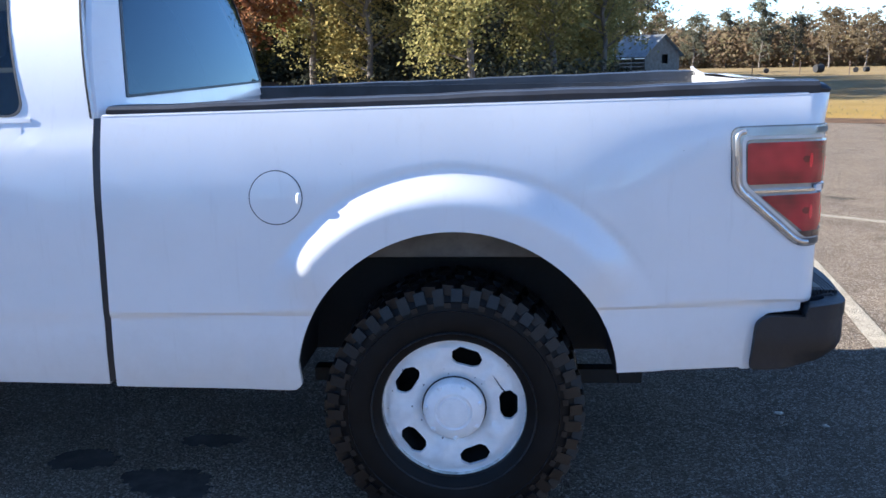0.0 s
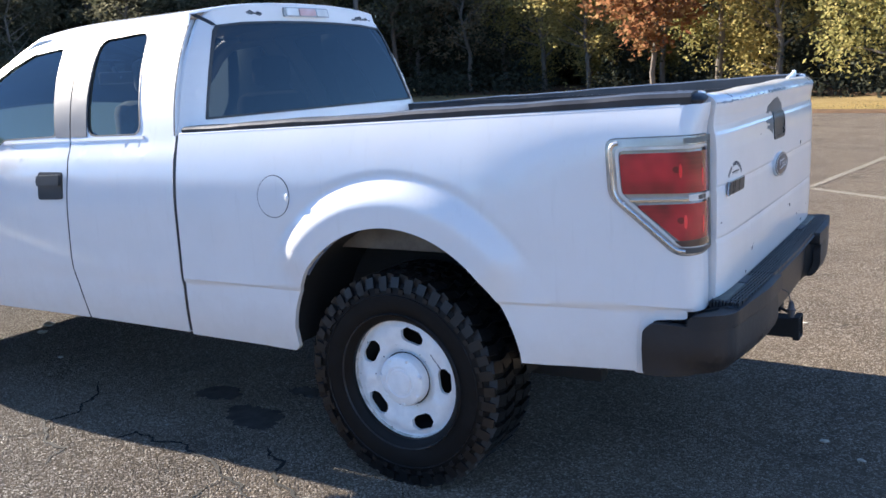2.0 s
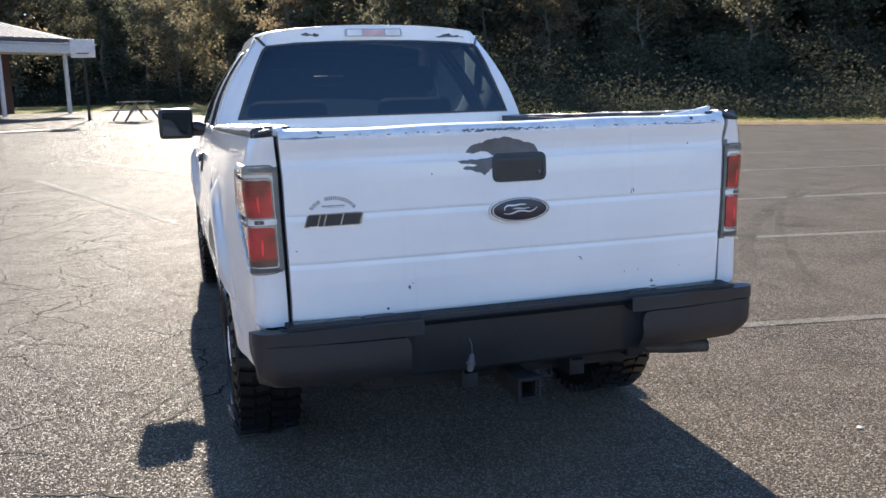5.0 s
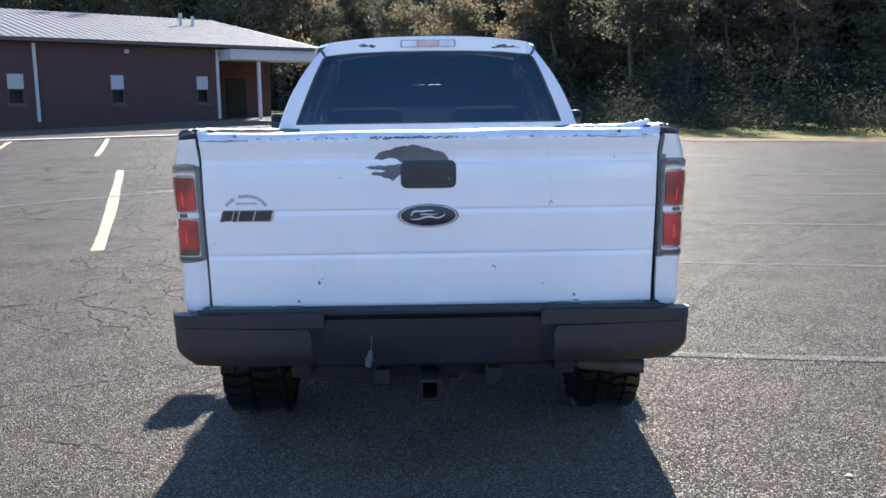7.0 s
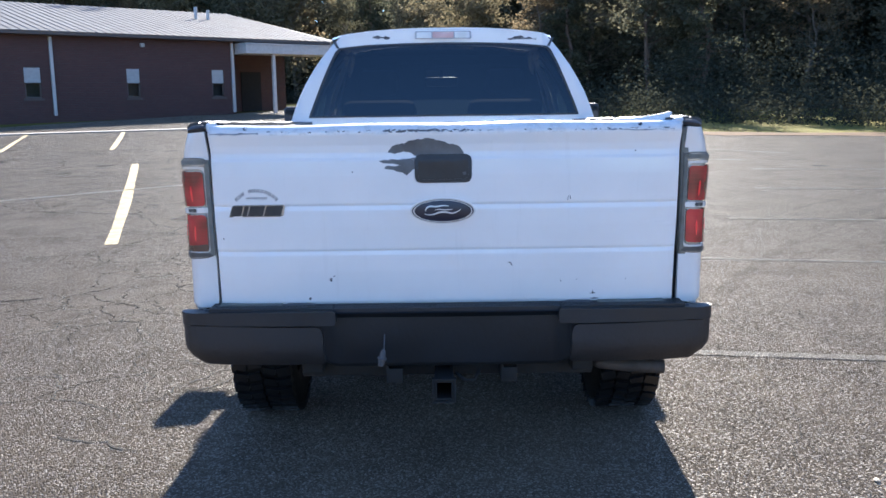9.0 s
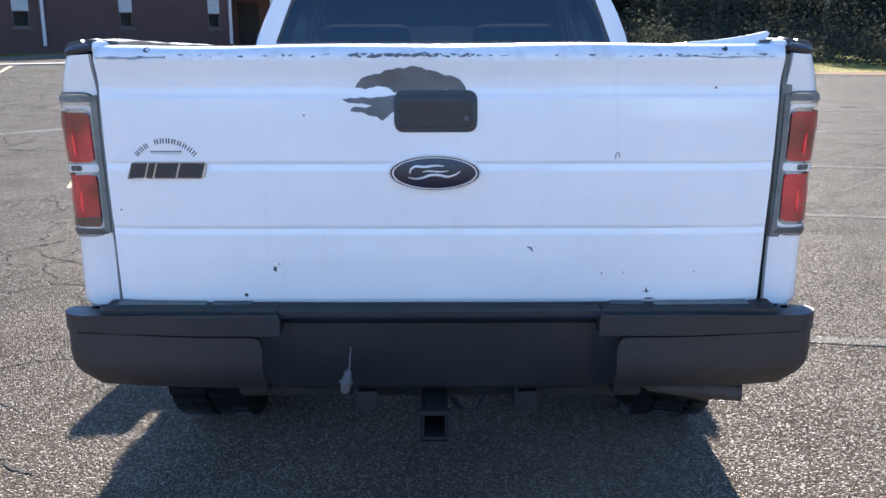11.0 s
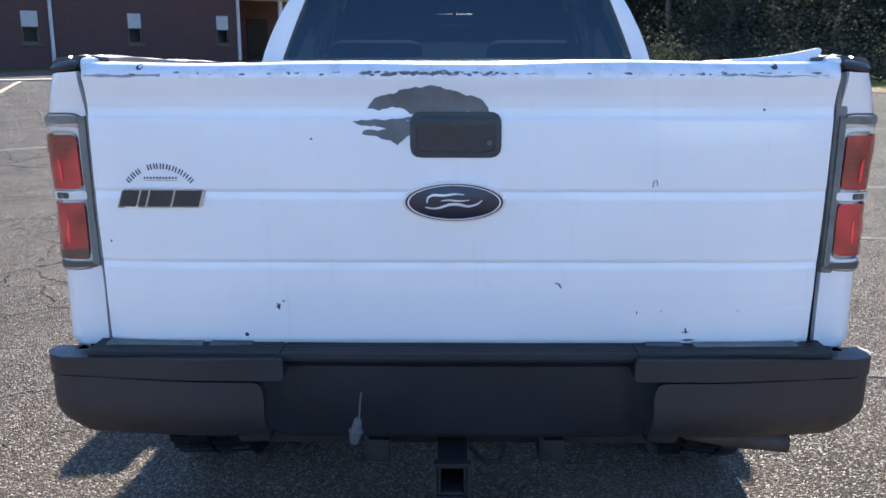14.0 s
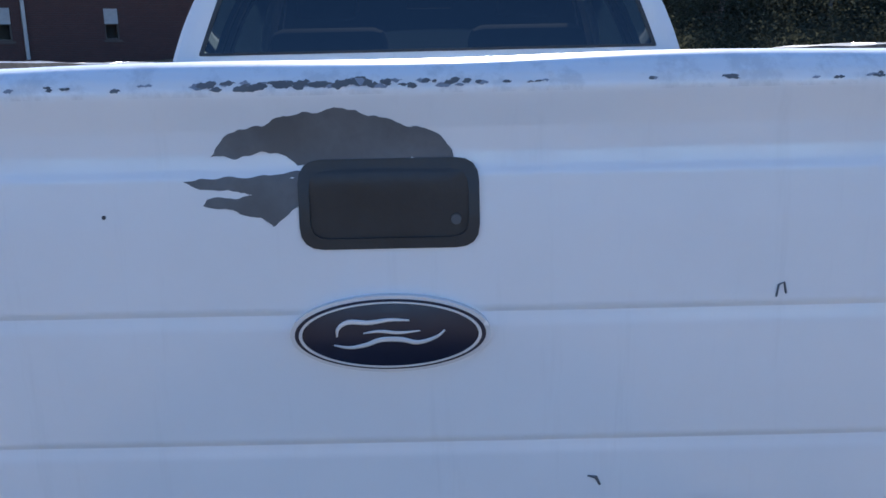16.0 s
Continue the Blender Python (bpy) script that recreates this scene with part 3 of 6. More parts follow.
def bed_pt(side):
    def at(s, z, off):
        rc = 0.05
        x = min(s, 1.03)
        w = bed_w(x, z)
        lean = 0.016 * smooth_step(1.30, 1.40, z)
        if s > 1.03:
            q = min((s - 1.03) / rc, math.pi / 2)
            x += (rc + lean) * math.sin(q)
            w -= rc * (1 - math.cos(q))
            if s > 1.03 + rc * math.pi / 2:
                w += ((0.843 if side > 0 else 0.851) - taper(z) - w) * min(1.0, (s - 1.03 - rc * math.pi / 2) / 0.0335)
            x, w = x + off * math.sin(q), w + off * math.cos(q)
        else:
            w += off
        return (x, CY - side * w, z)
    return at


def rail_z(x):
    return 1.372 + 0.018 * x


ARCH = arc(-0.016, 0.50, 0.504, 0.504, 180, 0, 40, 1.97)
BED_EDGE = [(-1.120, 0.485), (-1.108, 0.75), (-1.100, 1.0), (-1.100, rail_z(-1.1)), (0.0, rail_z(0)), (1.0, rail_z(1.0)), (1.142, 1.397), (1.142, 1.30), (1.142, 0.765), (1.03, 0.762),
            (0.94, 0.76), (0.90, 0.735), (0.885, 0.70), (0.875, 0.552), (0.49, 0.546), (0.484, 0.545)] + [p for p in ARCH[::-1] if p[1] > 0.552] + [(-0.508, 0.50), (-0.515, 0.490), (-0.53, 0.478)]
LAMP = rounded([(0.800, 1.296), (1.1415, 1.304), (1.1415, 0.950), (1.01, 0.942), (0.808, 1.118)], 0.03)
LAMP_IN = rounded([(0.830, 1.272), (1.1385, 1.276), (1.1385, 0.968), (1.02, 0.966), (0.838, 1.126)], 0.022)
RED_UP = rounded([(0.846, 1.252), (1.127, 1.258), (1.127, 1.135), (0.852, 1.128)], 0.012)
RED_LOW = rounded([(0.892, 1.094), (1.127, 1.104), (1.127, 0.984), (1.035, 0.978)], 0.014)
BULB = rounded([(1.05, 1.128), (1.134, 1.130), (1.134, 1.111), (1.05, 1.109)], 0.006)

for side in (1, -1):
    at = bed_pt(side)
    panel = tp("bed_side", sheet(BED_EDGE, [LAMP], at, 0.011, 0.011, 0.0, 0.02), PAINT, sharp=30)
    # dark gaps and the inner skin
    lamp = tp("tail_lamp", sheet(LAMP, [], at, 0.02, 0.05, -0.004, 0.03), DULL, label="chrome-framed red tail lamp that wraps round the corner")
    tp("bezel", sheet(LAMP, [LAMP_IN], at, 0.02, 0.05, 0.007, 0.02), DULL, lamp, "pale chrome surround")
    bm = bmesh.new()
    ring = [((a + c) / 2, (b + d) / 2) for (a, b), (c, d) in zip(LAMP, LAMP_IN)]
    cut = [i for i, q in enumerate(ring) if q[0] > 1.10]
    ring = ring[cut[-1] + 1:] + ring[:cut[0]]
    tube(bm, [at(a, b, 0.0035) for a, b in ring], 0.0085, 10)
    tp("chrome_band", bm, BAND, lamp, "rounded chrome band of the surround")
    tp("gasket", sheet([(a + (a - 0.99) * 0.012, b + (b - 1.12) * 0.018) if a < 1.13 else (a, b + (b - 1.12) * 0.018) for a, b in LAMP], [LAMP], at, 0.02, 0.05, 0.003, 0.006), GASKET, lamp, "thin dark gasket")
    tp("inner_trim", sheet(LAMP_IN, [rounded([(0.841, 1.262), (1.130, 1.267), (1.130, 0.974), (1.026, 0.972), (0.849, 1.130)], 0.018)], at, 0.02, 0.05, 0.005, 0.004), CLEAR, lamp, "pale line inside the surround")
    tp("lower_edge", sheet(rounded([(1.000, 0.966), (1.1385, 0.966), (1.1385, 0.953), (1.012, 0.947)], 0.005), [], at, 0.02, 0.05, 0.0085, 0.004), GASKET, lamp, "dark lower edge")
    tp("lens", sheet(RED_UP, [], at, 0.02, 0.04, 0.008, 0.016), RED, lamp, "upper red lens")
    tp("lens", sheet(RED_LOW, [], at, 0.02, 0.04, 0.008, 0.016), RED, lamp, "lower red lens tapering to a point")
    tp("flange", sheet([(1.1318, 0.962), (1.1418, 0.956), (1.1418, 1.300), (1.1318, 1.296)], [], at, 0.003, 0.04, 0.0095, 0.012), JAMB, lamp, "olive-grey flange along the gate")
    tp("flange", sheet([(1.040, 1.281), (1.1314, 1.283), (1.1314, 1.300), (1.040, 1.297)], [], at, 0.01, 0.04, 0.0092, 0.008), JAMB, lamp, "olive-grey flange over the lens")
    if side > 0:
        tp("lens_foot", sheet(rounded([(1.010, 0.986), (1.1275, 0.998), (1.1275, 0.972), (1.030, 0.970)], 0.004), [], at, 0.02, 0.04, 0.0094, 0.004), FOOT_LENS, lamp, "dark brown foot of the lower lens")
    # bright red streaks on the lens, highlights put into the colour
    for cz in (1.178, 1.036):
        tp("reflector", sheet(arc(1.094, cz, 0.0034, 0.028, 0, 345, 16), [], at, 0.02, 0.03, 0.0086, 0.001), RED_SPOT, lamp, "bright red streak on the lens, painted as a highlight")
    # dim bulb sockets, each with another painted highlight streak beside it
    for cs, cz in ((1.032, 1.200), (1.042, 1.046)):
        tp("socket", sheet(arc(cs - 0.012, cz + 0.004, 0.012, 0.010, 0, 345, 14), [], at, 0.02, 0.03, 0.0083, 0.001), SOCKET, lamp, "dim bulb socket behind the lens")
        tp("reflector", sheet(arc(cs, cz, 0.0045, 0.022, 0, 345, 14), [], at, 0.02, 0.03, 0.0088, 0.001), RED_SPOT, lamp, "bright red streak on the lens, painted as a highlight")
    tp("lens", sheet(BULB, [], at, 0.02, 0.02, 0.010, 0.012), CLEAR, lamp, "small clear reversing lens")
    tp("bulb", sheet(rounded([(1.076, 1.126), (1.104, 1.127), (1.104, 1.113), (1.076, 1.112)], 0.005), [], at, 0.02, 0.02, 0.0106, 0.002), GASKET, lamp, "dark bulb behind the clear lens")
    tp("strip", sheet([(0.878, 1.104), (1.125, 1.112), (1.125, 1.118), (0.872, 1.110)], [], at, 0.02, 0.05, 0.009, 0.012), CHROME, lamp, "thin chrome dividing strip")
    # bright rolled edge along the top of the panel
    bm = bmesh.new()
    tube(bm, [(x, CY - side * (bed_w(x, rail_z(x)) - 0.0045), rail_z(x) - 0.0015) for x in (-1.098 + 2.12 * k / 40 for k in range(41))], 0.0058, 8)
    tp("top_bead", bm, PAINT, panel)
    # bed rail cap
    bm = bmesh.new()
    prof = [(-0.009, -0.012), (-0.006, 0.020), (-0.018, 0.030), (-0.045, 0.033), (-0.050, 0.029), (-0.056, 0.034), (-0.085, 0.034), (-0.090, 0.030), (-0.096, 0.034), (-0.135, 0.030), (-0.142, -0.02)]
    xs = [-1.085 + (1.055 + 1.085) * i / 40 for i in range(41)]
    rings = []
    for i, x in enumerate(xs):
        end = 0.85 + 0.10 * smooth_step(-1.085, -0.6, x) + 0.25 * smooth_step(-0.6, 0.9, x)
        wob = 0.0015 * math.sin(x * 9) + 0.001 * math.sin(x * 23)
        rings.append([bm.verts.new((x, CY - side * (bed_w(x, rail_z(x)) + a + 0.003), rail_z(x) + (b if b < 0 else b * end) + wob)) for a, b in prof])
    for r0, r1 in zip(rings, rings[1:]):
        for k in range(len(prof) - 1):
            bm.faces.new((r0[k], r0[k + 1], r1[k + 1], r1[k]))
    for r in (rings[0], rings[-1]):
        bm.faces.new(r)
    bmesh.ops.recalc_face_normals(bm, faces=bm.faces[:])
    cap = tp("bed_rail_cap", bm, RAIL, label="faded black plastic bed rail cap", sharp=30)
    # inner wall of the bed and wheelhouse
    tp("bed_inner_wall", boxes((-1.08, 1.04, min(CY - side * 0.80, CY - side * 0.77), max(CY - side * 0.80, CY - side * 0.77), 1.03, 1.38)), RAIL)
    bm = bmesh.new()
    pts = arc(ARCH_X, 0.50, 0.515, 0.512, 180, 0, 30, 1.95)
    strips = [[bm.verts.new((x, CY - side * w, z)) for x, z in pts] for w in (0.945, 0.86, 0.60)]
    for r0, r1 in zip(strips, strips[1:]):
        for k in range(len(pts) - 1):
            bm.faces.new((r0[k], r0[k + 1], r1[k + 1], r1[k]))
    bm.faces.new(strips[-1])
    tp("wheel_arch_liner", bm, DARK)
    tp("inner_fender_shelf", boxes((-0.40, 0.37, min(CY - side * 0.84, CY - side * 0.78), max(CY - side * 0.84, CY - side * 0.78), 0.885, 0.985), bevel=0.01), DUSTY, label="dusty grey inner wing")

# fuel filler flap on the driver's side
left = bed_pt(1)
ring = arc(-0.555, 1.104, 0.080, 0.080, 0, 350, 35)
flap = tp("fuel_door", sheet(ring, [], left, 0.02, 0.02, 0.0022, 0.006), PAINT)
tp("gap", sheet(arc(-0.555, 1.104, 0.0830, 0.0830, 0, 350, 35), [arc(-0.555, 1.104, 0.0803, 0.0803, 0, 350, 35)], left, 0.03, 0.03, 0.0014, 0.003), BLACK, flap, "thin dark gap")
bm = bmesh.new()
bmesh.ops.create_uvsphere(bm, u_segments=14, v_segments=10, radius=1.0)
bm.transform(Matrix.Translation((-0.484, CY - bed_w(-0.484, 1.10) + 0.002, 1.100)) @ Matrix.Diagonal((0.010, 0.011, 0.019, 1)))
tp("finger_notch", bm, PAINT, flap, "small white finger notch")

# bed floor and headboard
tp("bed_floor", boxes((-1.08, -0.54, CY - 0.80, CY + 0.80, 0.72, 0.75), (-0.54, 0.51, CY - 0.59, CY + 0.59, 0.72, 0.75), (0.51, 1.05, CY - 0.80, CY + 0.80, 0.72, 0.75)), RAIL)
tp("bed_front_wall", boxes((-1.105, -1.07, CY - 0.90, CY + 0.90, 0.70, 1.352), bevel=0.008), PAINT)

# ---- tailgate ----
GATE = [(0.760, 1.100), (0.788, 1.116), (0.90, 1.122), (0.957, 1.1225), (0.970, 1.1203), (0.974, 1.1199), (0.978, 1.1231), (1.06, 1.126), (1.118, 1.1268), (1.132, 1.1246), (1.136, 1.1242), (1.140, 1.1272),
        (1.24, 1.128), (1.294, 1.1255), (1.302, 1.1222), (1.32, 1.1205), (1.345, 1.1225), (1.382, 1.131), (1.390, 1.131), (1.400, 1.127), (1.412, 1.112), (1.422, 1.080)]
GZ, GX = [a for a, b in GATE], [b for a, b in GATE]


def gate_at(y, z, off):
    w = y - CY
    dent = 0.004 * noise.noise((y * 3, z * 4, 2.0)) * smooth_step(1.30, 1.42, z)
    x = float(np.interp(z, GZ, GX)) - 0.006 * (abs(w) / 0.83) ** 3 - 0.020 * (abs(w) / 0.83) ** 16 + off + dent
    dz = 0.006 * noise.noise((y * 2.2, 7.0, 1.0)) * smooth_step(1.40, 1.42, z)
    return (x, y, z + dz)


def gate_w(z):
    return 0.829 - taper(z)


def gate_edge(side, inset=0.0):
    return [(CY + side * (gate_w(z) - inset), z) for z in (0.771, 0.85, 0.95, 1.05, 1.15, 1.25, 1.33, 1.38, 1.418)]


outline = gate_edge(1) + gate_edge(-1)[::-1]
HANDLE = rounded([(3.412, 1.212), (3.612, 1.212), (3.612, 1.312), (3.412, 1.312)], 0.026)
gate = tp("tailgate", sheet(outline, [HANDLE], gate_at, 0.05, 0.0036, 0.0, 0.05), GATE_PAINT, label="white tailgate with worn top edge", sharp=25)
tp("inner_panel", boxes((1.03, 1.06, CY - 0.80, CY + 0.80, 0.79, 1.41), bevel=0.008), PAINT, gate)
well = tp("handle_bezel", sheet(HANDLE, [rounded([(3.424, 1.224), (3.600, 1.224), (3.600, 1.300), (3.424, 1.300)], 0.02)], gate_at, 0.05, 0.03, 0.003, 0.02), BLACK, gate)
tp("handle_paddle", sheet(rounded([(3.424, 1.224), (3.600, 1.224), (3.600, 1.300), (3.424, 1.300)], 0.02), [], lambda y, z, o: (gate_at(y, z, o)[0] + 0.0028 - 0.004 * smooth_step(1.30, 1.235, z), y, z), 0.03, 0.012, 0.0, 0.02), BLACK, gate, "black lift handle")
tp("lock", sheet(arc(3.586, 1.244, 0.0058, 0.0058, 0, 340, 16), [], gate_at, 0.02, 0.02, 0.0042, 0.008), PILLAR, gate)
# bare patches where the paint has come off
peel = jagged([(3.317, 1.317), (3.332, 1.338), (3.354, 1.347), (3.378, 1.350), (3.400, 1.361), (3.443, 1.365), (3.479, 1.366), (3.508, 1.357), (3.538, 1.346), (3.568, 1.338), (3.580, 1.324), (3.585, 1.306), (3.492, 1.306), (3.412, 1.306), (3.397, 1.318), (3.372, 1.322), (3.345, 1.314)], 0.10, 5, 3)
tp("peeled_patch", sheet(peel, [], gate_at, 0.05, 0.012, 0.0008, 0.0008), PRIMER, gate, "bare grey primer where paint has peeled")
peel = jagged([(3.286, 1.291), (3.32, 1.293), (3.360, 1.294), (3.418, 1.300), (3.418, 1.262), (3.405, 1.258), (3.383, 1.239), (3.369, 1.250), (3.349, 1.253), (3.339, 1.259), (3.306, 1.264), (3.311, 1.271), (3.345, 1.271), (3.362, 1.275), (3.345, 1.279), (3.304, 1.282)], 0.09, 6, 3)
tp("peeled_patch", sheet(peel, [], gate_at, 0.05, 0.012, 0.0008, 0.0008), PRIMER, gate, "bare grey primer where paint has peeled")
for y, z, r in ((2.824, 1.408, 0.0075), (4.199, 1.409, 0.0075), (3.195, 1.253, 0.0024), (4.184, 1.316, 0.0026), (3.03, 0.80, 0.0048), (2.73, 1.02, 0.0024)):
    tp("hole", sheet(arc(y, z, r, r, 0, 340, 14), [], gate_at, 0.05, 0.05, 0.001, 0.001), INK, gate)
for y, z, sx, sz, seed in ((3.107, 0.869, 0.008, 0.009, 1), (3.118, 0.882, 0.004, 0.003, 7), (4.043, 0.812, 0.003, 0.008, 4), (4.043, 0.808, 0.010, 0.002, 5), (3.928, 0.856, 0.002, 0.006, 8), (3.983, 0.859, 0.0016, 0.004, 9), (4.159, 0.860, 0.0014, 0.003, 10)):
    rnd = random.Random(seed)
    pts = [(y + sx * math.cos(a) * rnd.uniform(0.3, 1.2), z + sz * math.sin(a) * rnd.uniform(0.3, 1.2)) for a in (k * 0.7 for k in range(9))]
    tp("paint_chip", sheet(pts, [], gate_at, 0.05, 0.05, 0.001, 0.001), INK, gate)
# paint broken away along the top edge: dense over the handle, thin towards the ends
rnd = random.Random(21)
for k in range(78):
    if k < 40:
        y, size = 3.315 + 0.0078 * k + rnd.uniform(-0.005, 0.005), rnd.uniform(0.35, 1.0) * (1.0 if k < 26 else 0.55)
    else:
        y, size = rnd.choice((rnd.uniform(3.63, 4.30), rnd.uniform(2.80, 3.30))), rnd.uniform(0.12, 0.38)
    z = 1.3935 + rnd.uniform(-0.0030, 0.0030)
    long, tall = 0.009 * size + rnd.uniform(0, 0.007), 0.0042 * size + 0.0006
    chip = jagged([(y - long, z - tall * 0.3), (y - long * 0.5, z + tall * 0.8), (y + long * 0.4, z + tall), (y + long, z + tall * 0.2), (y + long * 0.3, z - tall), (y - long * 0.4, z - tall * 0.8)], 0.24, 100 + k, 2)
    tp("paint_chip", sheet(chip, [], gate_at, 0.05, 0.012, 0.0008 + 0.0001 * (k % 3), 0.0008), PRIMER if k % 3 else RUB, gate)
rub = jagged([(2.696, 1.3905), (2.74, 1.3925), (2.80, 1.3915), (2.872, 1.3925), (2.872, 1.3865), (2.80, 1.3845), (2.74, 1.3845), (2.70, 1.3870)], 0.04, 31, 2)
tp("rub_mark", sheet(rub, [], gate_at, 0.05, 0.012, 0.0007, 0.0007), RUB, gate, "grey rub mark under the top edge")
rub = jagged([(4.06, 1.3905), (4.15, 1.3915), (4.24, 1.3895), (4.32, 1.3905), (4.32, 1.3875), (4.24, 1.3865), (4.15, 1.3885)], 0.05, 32, 2)
tp("rub_mark", sheet(rub, [], gate_at, 0.05, 0.012, 0.0007, 0.0007), RUB, gate, "grey rub mark under the top edge")
bm = bmesh.new()
tube(bm, [Vector(gate_at(y, z, 0.0008)) for y, z in ((3.948, 1.146), (3.950, 1.160), (3.956, 1.163), (3.959, 1.150))], 0.0013, 5)
tp("scratch", bm, PRIMER, gate)
bm = bmesh.new()
tube(bm, [Vector(gate_at(y, z, 0.0008)) for y, z in ((3.738, 0.926), (3.748, 0.924), (3.753, 0.914))], [0.001, 0.0024, 0.0015], 5)
tp("scratch", bm, PRIMER, gate)
for y0, y1 in ((4.035, 4.065),):
    tp("torn_edge", sheet(jagged([(y0, 0.789), (y0 + 0.012, 0.792), (y1 - 0.01, 0.7915), (y1, 0.789)], 0.1, int(y0 * 100), 2), [], gate_at, 0.05, 0.02, 0.0008, 0.0008), PRIMER, gate)


def badge_at(y, z, off):
    """The plane on which the badges sit, bridging the crease."""
    return (1.1272 - 0.006 * (abs(y - CY) / 0.83) ** 3 + off, y, z)


def stroke(bm, points, width, at, off, taper_ends=True):
    """A flat raised brush stroke along points on the gate, swelling in the middle."""
    pts = [Vector(p) for p in points]
    fine = []
    for k in range(len(pts) - 1):
        a, b, c, d = pts[max(k - 1, 0)], pts[k], pts[k + 1], pts[min(k + 2, len(pts) - 1)]
        for q in range(5):
            t = q / 5
            fine.append(0.5 * (2 * b + (c - a) * t + (2 * a - 5 * b + 4 * c - d) * t * t + (3 * b - a - 3 * c + d) * t ** 3))
    fine.append(pts[-1])
    n = len(fine) - 1
    rings = []
    for k, q in enumerate(fine):
        d = (fine[min(k + 1, n)] - fine[max(k - 1, 0)]).normalized()
        side = Vector((-d.y, d.x)) * width * ((0.35 + 0.65 * math.sin(math.pi * k / n)) if taper_ends else 1.0)
        rings.append([bm.verts.new(at(*(q + side * w), off + h)) for w, h in ((-1, 0.0), (-0.5, 0.0012), (0.5, 0.0012), (1, 0.0))])
    for r0, r1 in zip(rings, rings[1:]):
        for k in range(3):
            bm.faces.new((r0[k], r0[k + 1], r1[k + 1], r1[k]))


# oval badge: enamel, two chrome lines and a plain flourish
OX, OZ = 3.509, 1.114
badge = tp("oval_badge", sheet(arc(OX, OZ, 0.114, 0.0455, 0, 355, 71), [], badge_at, 0.03, 0.012, 0.010, 0.014), SILVER, gate, "chrome-rimmed dark blue oval badge")
tp("enamel_edge", sheet(arc(OX, OZ, 0.1085, 0.0415, 0, 355, 71), [], badge_at, 0.03, 0.012, 0.0115, 0.002), BLUE, badge)
tp("enamel", sheet(arc(OX, OZ, 0.0985, 0.0365, 0, 355, 71), [], lambda y, z, off: badge_at(y, z, off + 0.004 * max(0.0, 1 - ((y - OX) / 0.0985) ** 2 - ((z - OZ) / 0.0365) ** 2)), 0.012, 0.008, 0.0125, 0.002), BLUE, badge)
tp("rim_line", sheet(arc(OX, OZ, 0.1035, 0.0390, 0, 355, 71), [arc(OX, OZ, 0.1000, 0.0372, 0, 355, 71)], badge_at, 0.05, 0.05, 0.0135, 0.002), SILVER, badge)
bm = bmesh.new()
enamel_at = lambda y, z, off: badge_at(y, z, off + 0.0130 + 0.004 * max(0.0, 1 - ((y - OX) / 0.0985) ** 2 - ((z - OZ) / 0.0365) ** 2))
for line, width in (
    (((-0.060, 0.000), (-0.058, 0.010), (-0.046, 0.017), (-0.024, 0.016), (0.000, 0.019), (0.022, 0.018)), 0.0028),
    (((-0.064, -0.010), (-0.046, -0.013), (-0.028, -0.010), (-0.010, -0.004), (0.012, -0.004), (0.032, -0.008), (0.052, -0.002), (0.062, 0.006)), 0.0030),
    (((-0.030, 0.004), (-0.012, 0.006), (0.010, 0.004), (0.034, 0.006)), 0.0020)):
    stroke(bm, [(OX + a, OZ + b) for a, b in line], width, enamel_at, 0.0008)
tp("flourish", bm, SILVER, badge, "plain silver flourish")


def slant(y0, y1, z0, z1, k=0.30):
    return [(y0, z0), (y1, z0), (y1 + k * (z1 - z0), z1), (y0 + k * (z1 - z0), z1)]


model = tp("model_badge", sheet(rounded([(2.756, 1.0985), (2.772, 1.0985), (2.776, 1.1040), (2.802, 1.1040), (2.804, 1.0990), (2.938, 1.0990), (2.948, 1.1030), (2.955, 1.1380), (2.948, 1.1420), (2.776, 1.1410), (2.768, 1.1360)], 0.003), [], badge_at, 0.05, 0.012, 0.004, 0.005), DULL, gate, "dark slanted bars on a chrome plate")
for y0, y1 in ((2.7605, 2.798), (2.803, 2.8185), (2.8235, 2.875), (2.880, 2.939)):
    tp("bar", sheet(slant(y0, y1, 1.1020, 1.1385), [], badge_at, 0.05, 0.05, 0.0056, 0.003), BLACK, model)
# dealer's decal: an arc of plain bars over a short row of smaller ones
decal = tp("dealer_decal", sheet([(2.820, 1.1598), (2.893, 1.1598), (2.893, 1.1606), (2.820, 1.1606)], [], gate_at, 0.05, 0.05, 0.0006, 0.0006), INK, gate, "arched decal of small dark bars")
for k in range(12):
    if k == 3:
        continue
    a = radians(138 - 96 * k / 11)
    cy, cz = 2.8545 + 0.0935 * math.cos(a), 1.0985 + 0.0935 * math.sin(a)
    t = Vector((math.sin(a), -math.cos(a)))
    r = Vector((math.cos(a), math.sin(a)))
    c = Vector((cy, cz))
    for u, w in ((-0.0034, 0.0015), (0.0030, 0.0015)):
        pts = [c + t * (u - w) - r * 0.0062, c + t * (u + w) - r * 0.0062, c + t * (u + w) + r * 0.0062, c + t * (u - w) + r * 0.0062]
        tp("bar", sheet([tuple(q) for q in pts], [], gate_at, 0.05, 0.05, 0.0006, 0.0006), INK, decal)
for k in range(11):
    y = 2.8185 + 0.0070 * k
    tp("bar", sheet([(y, 1.1635), (y + 0.0042, 1.1635), (y + 0.0042, 1.1680), (y, 1.1680)], [], gate_at, 0.05, 0.05, 0.0006, 0.0006), INK, decal)
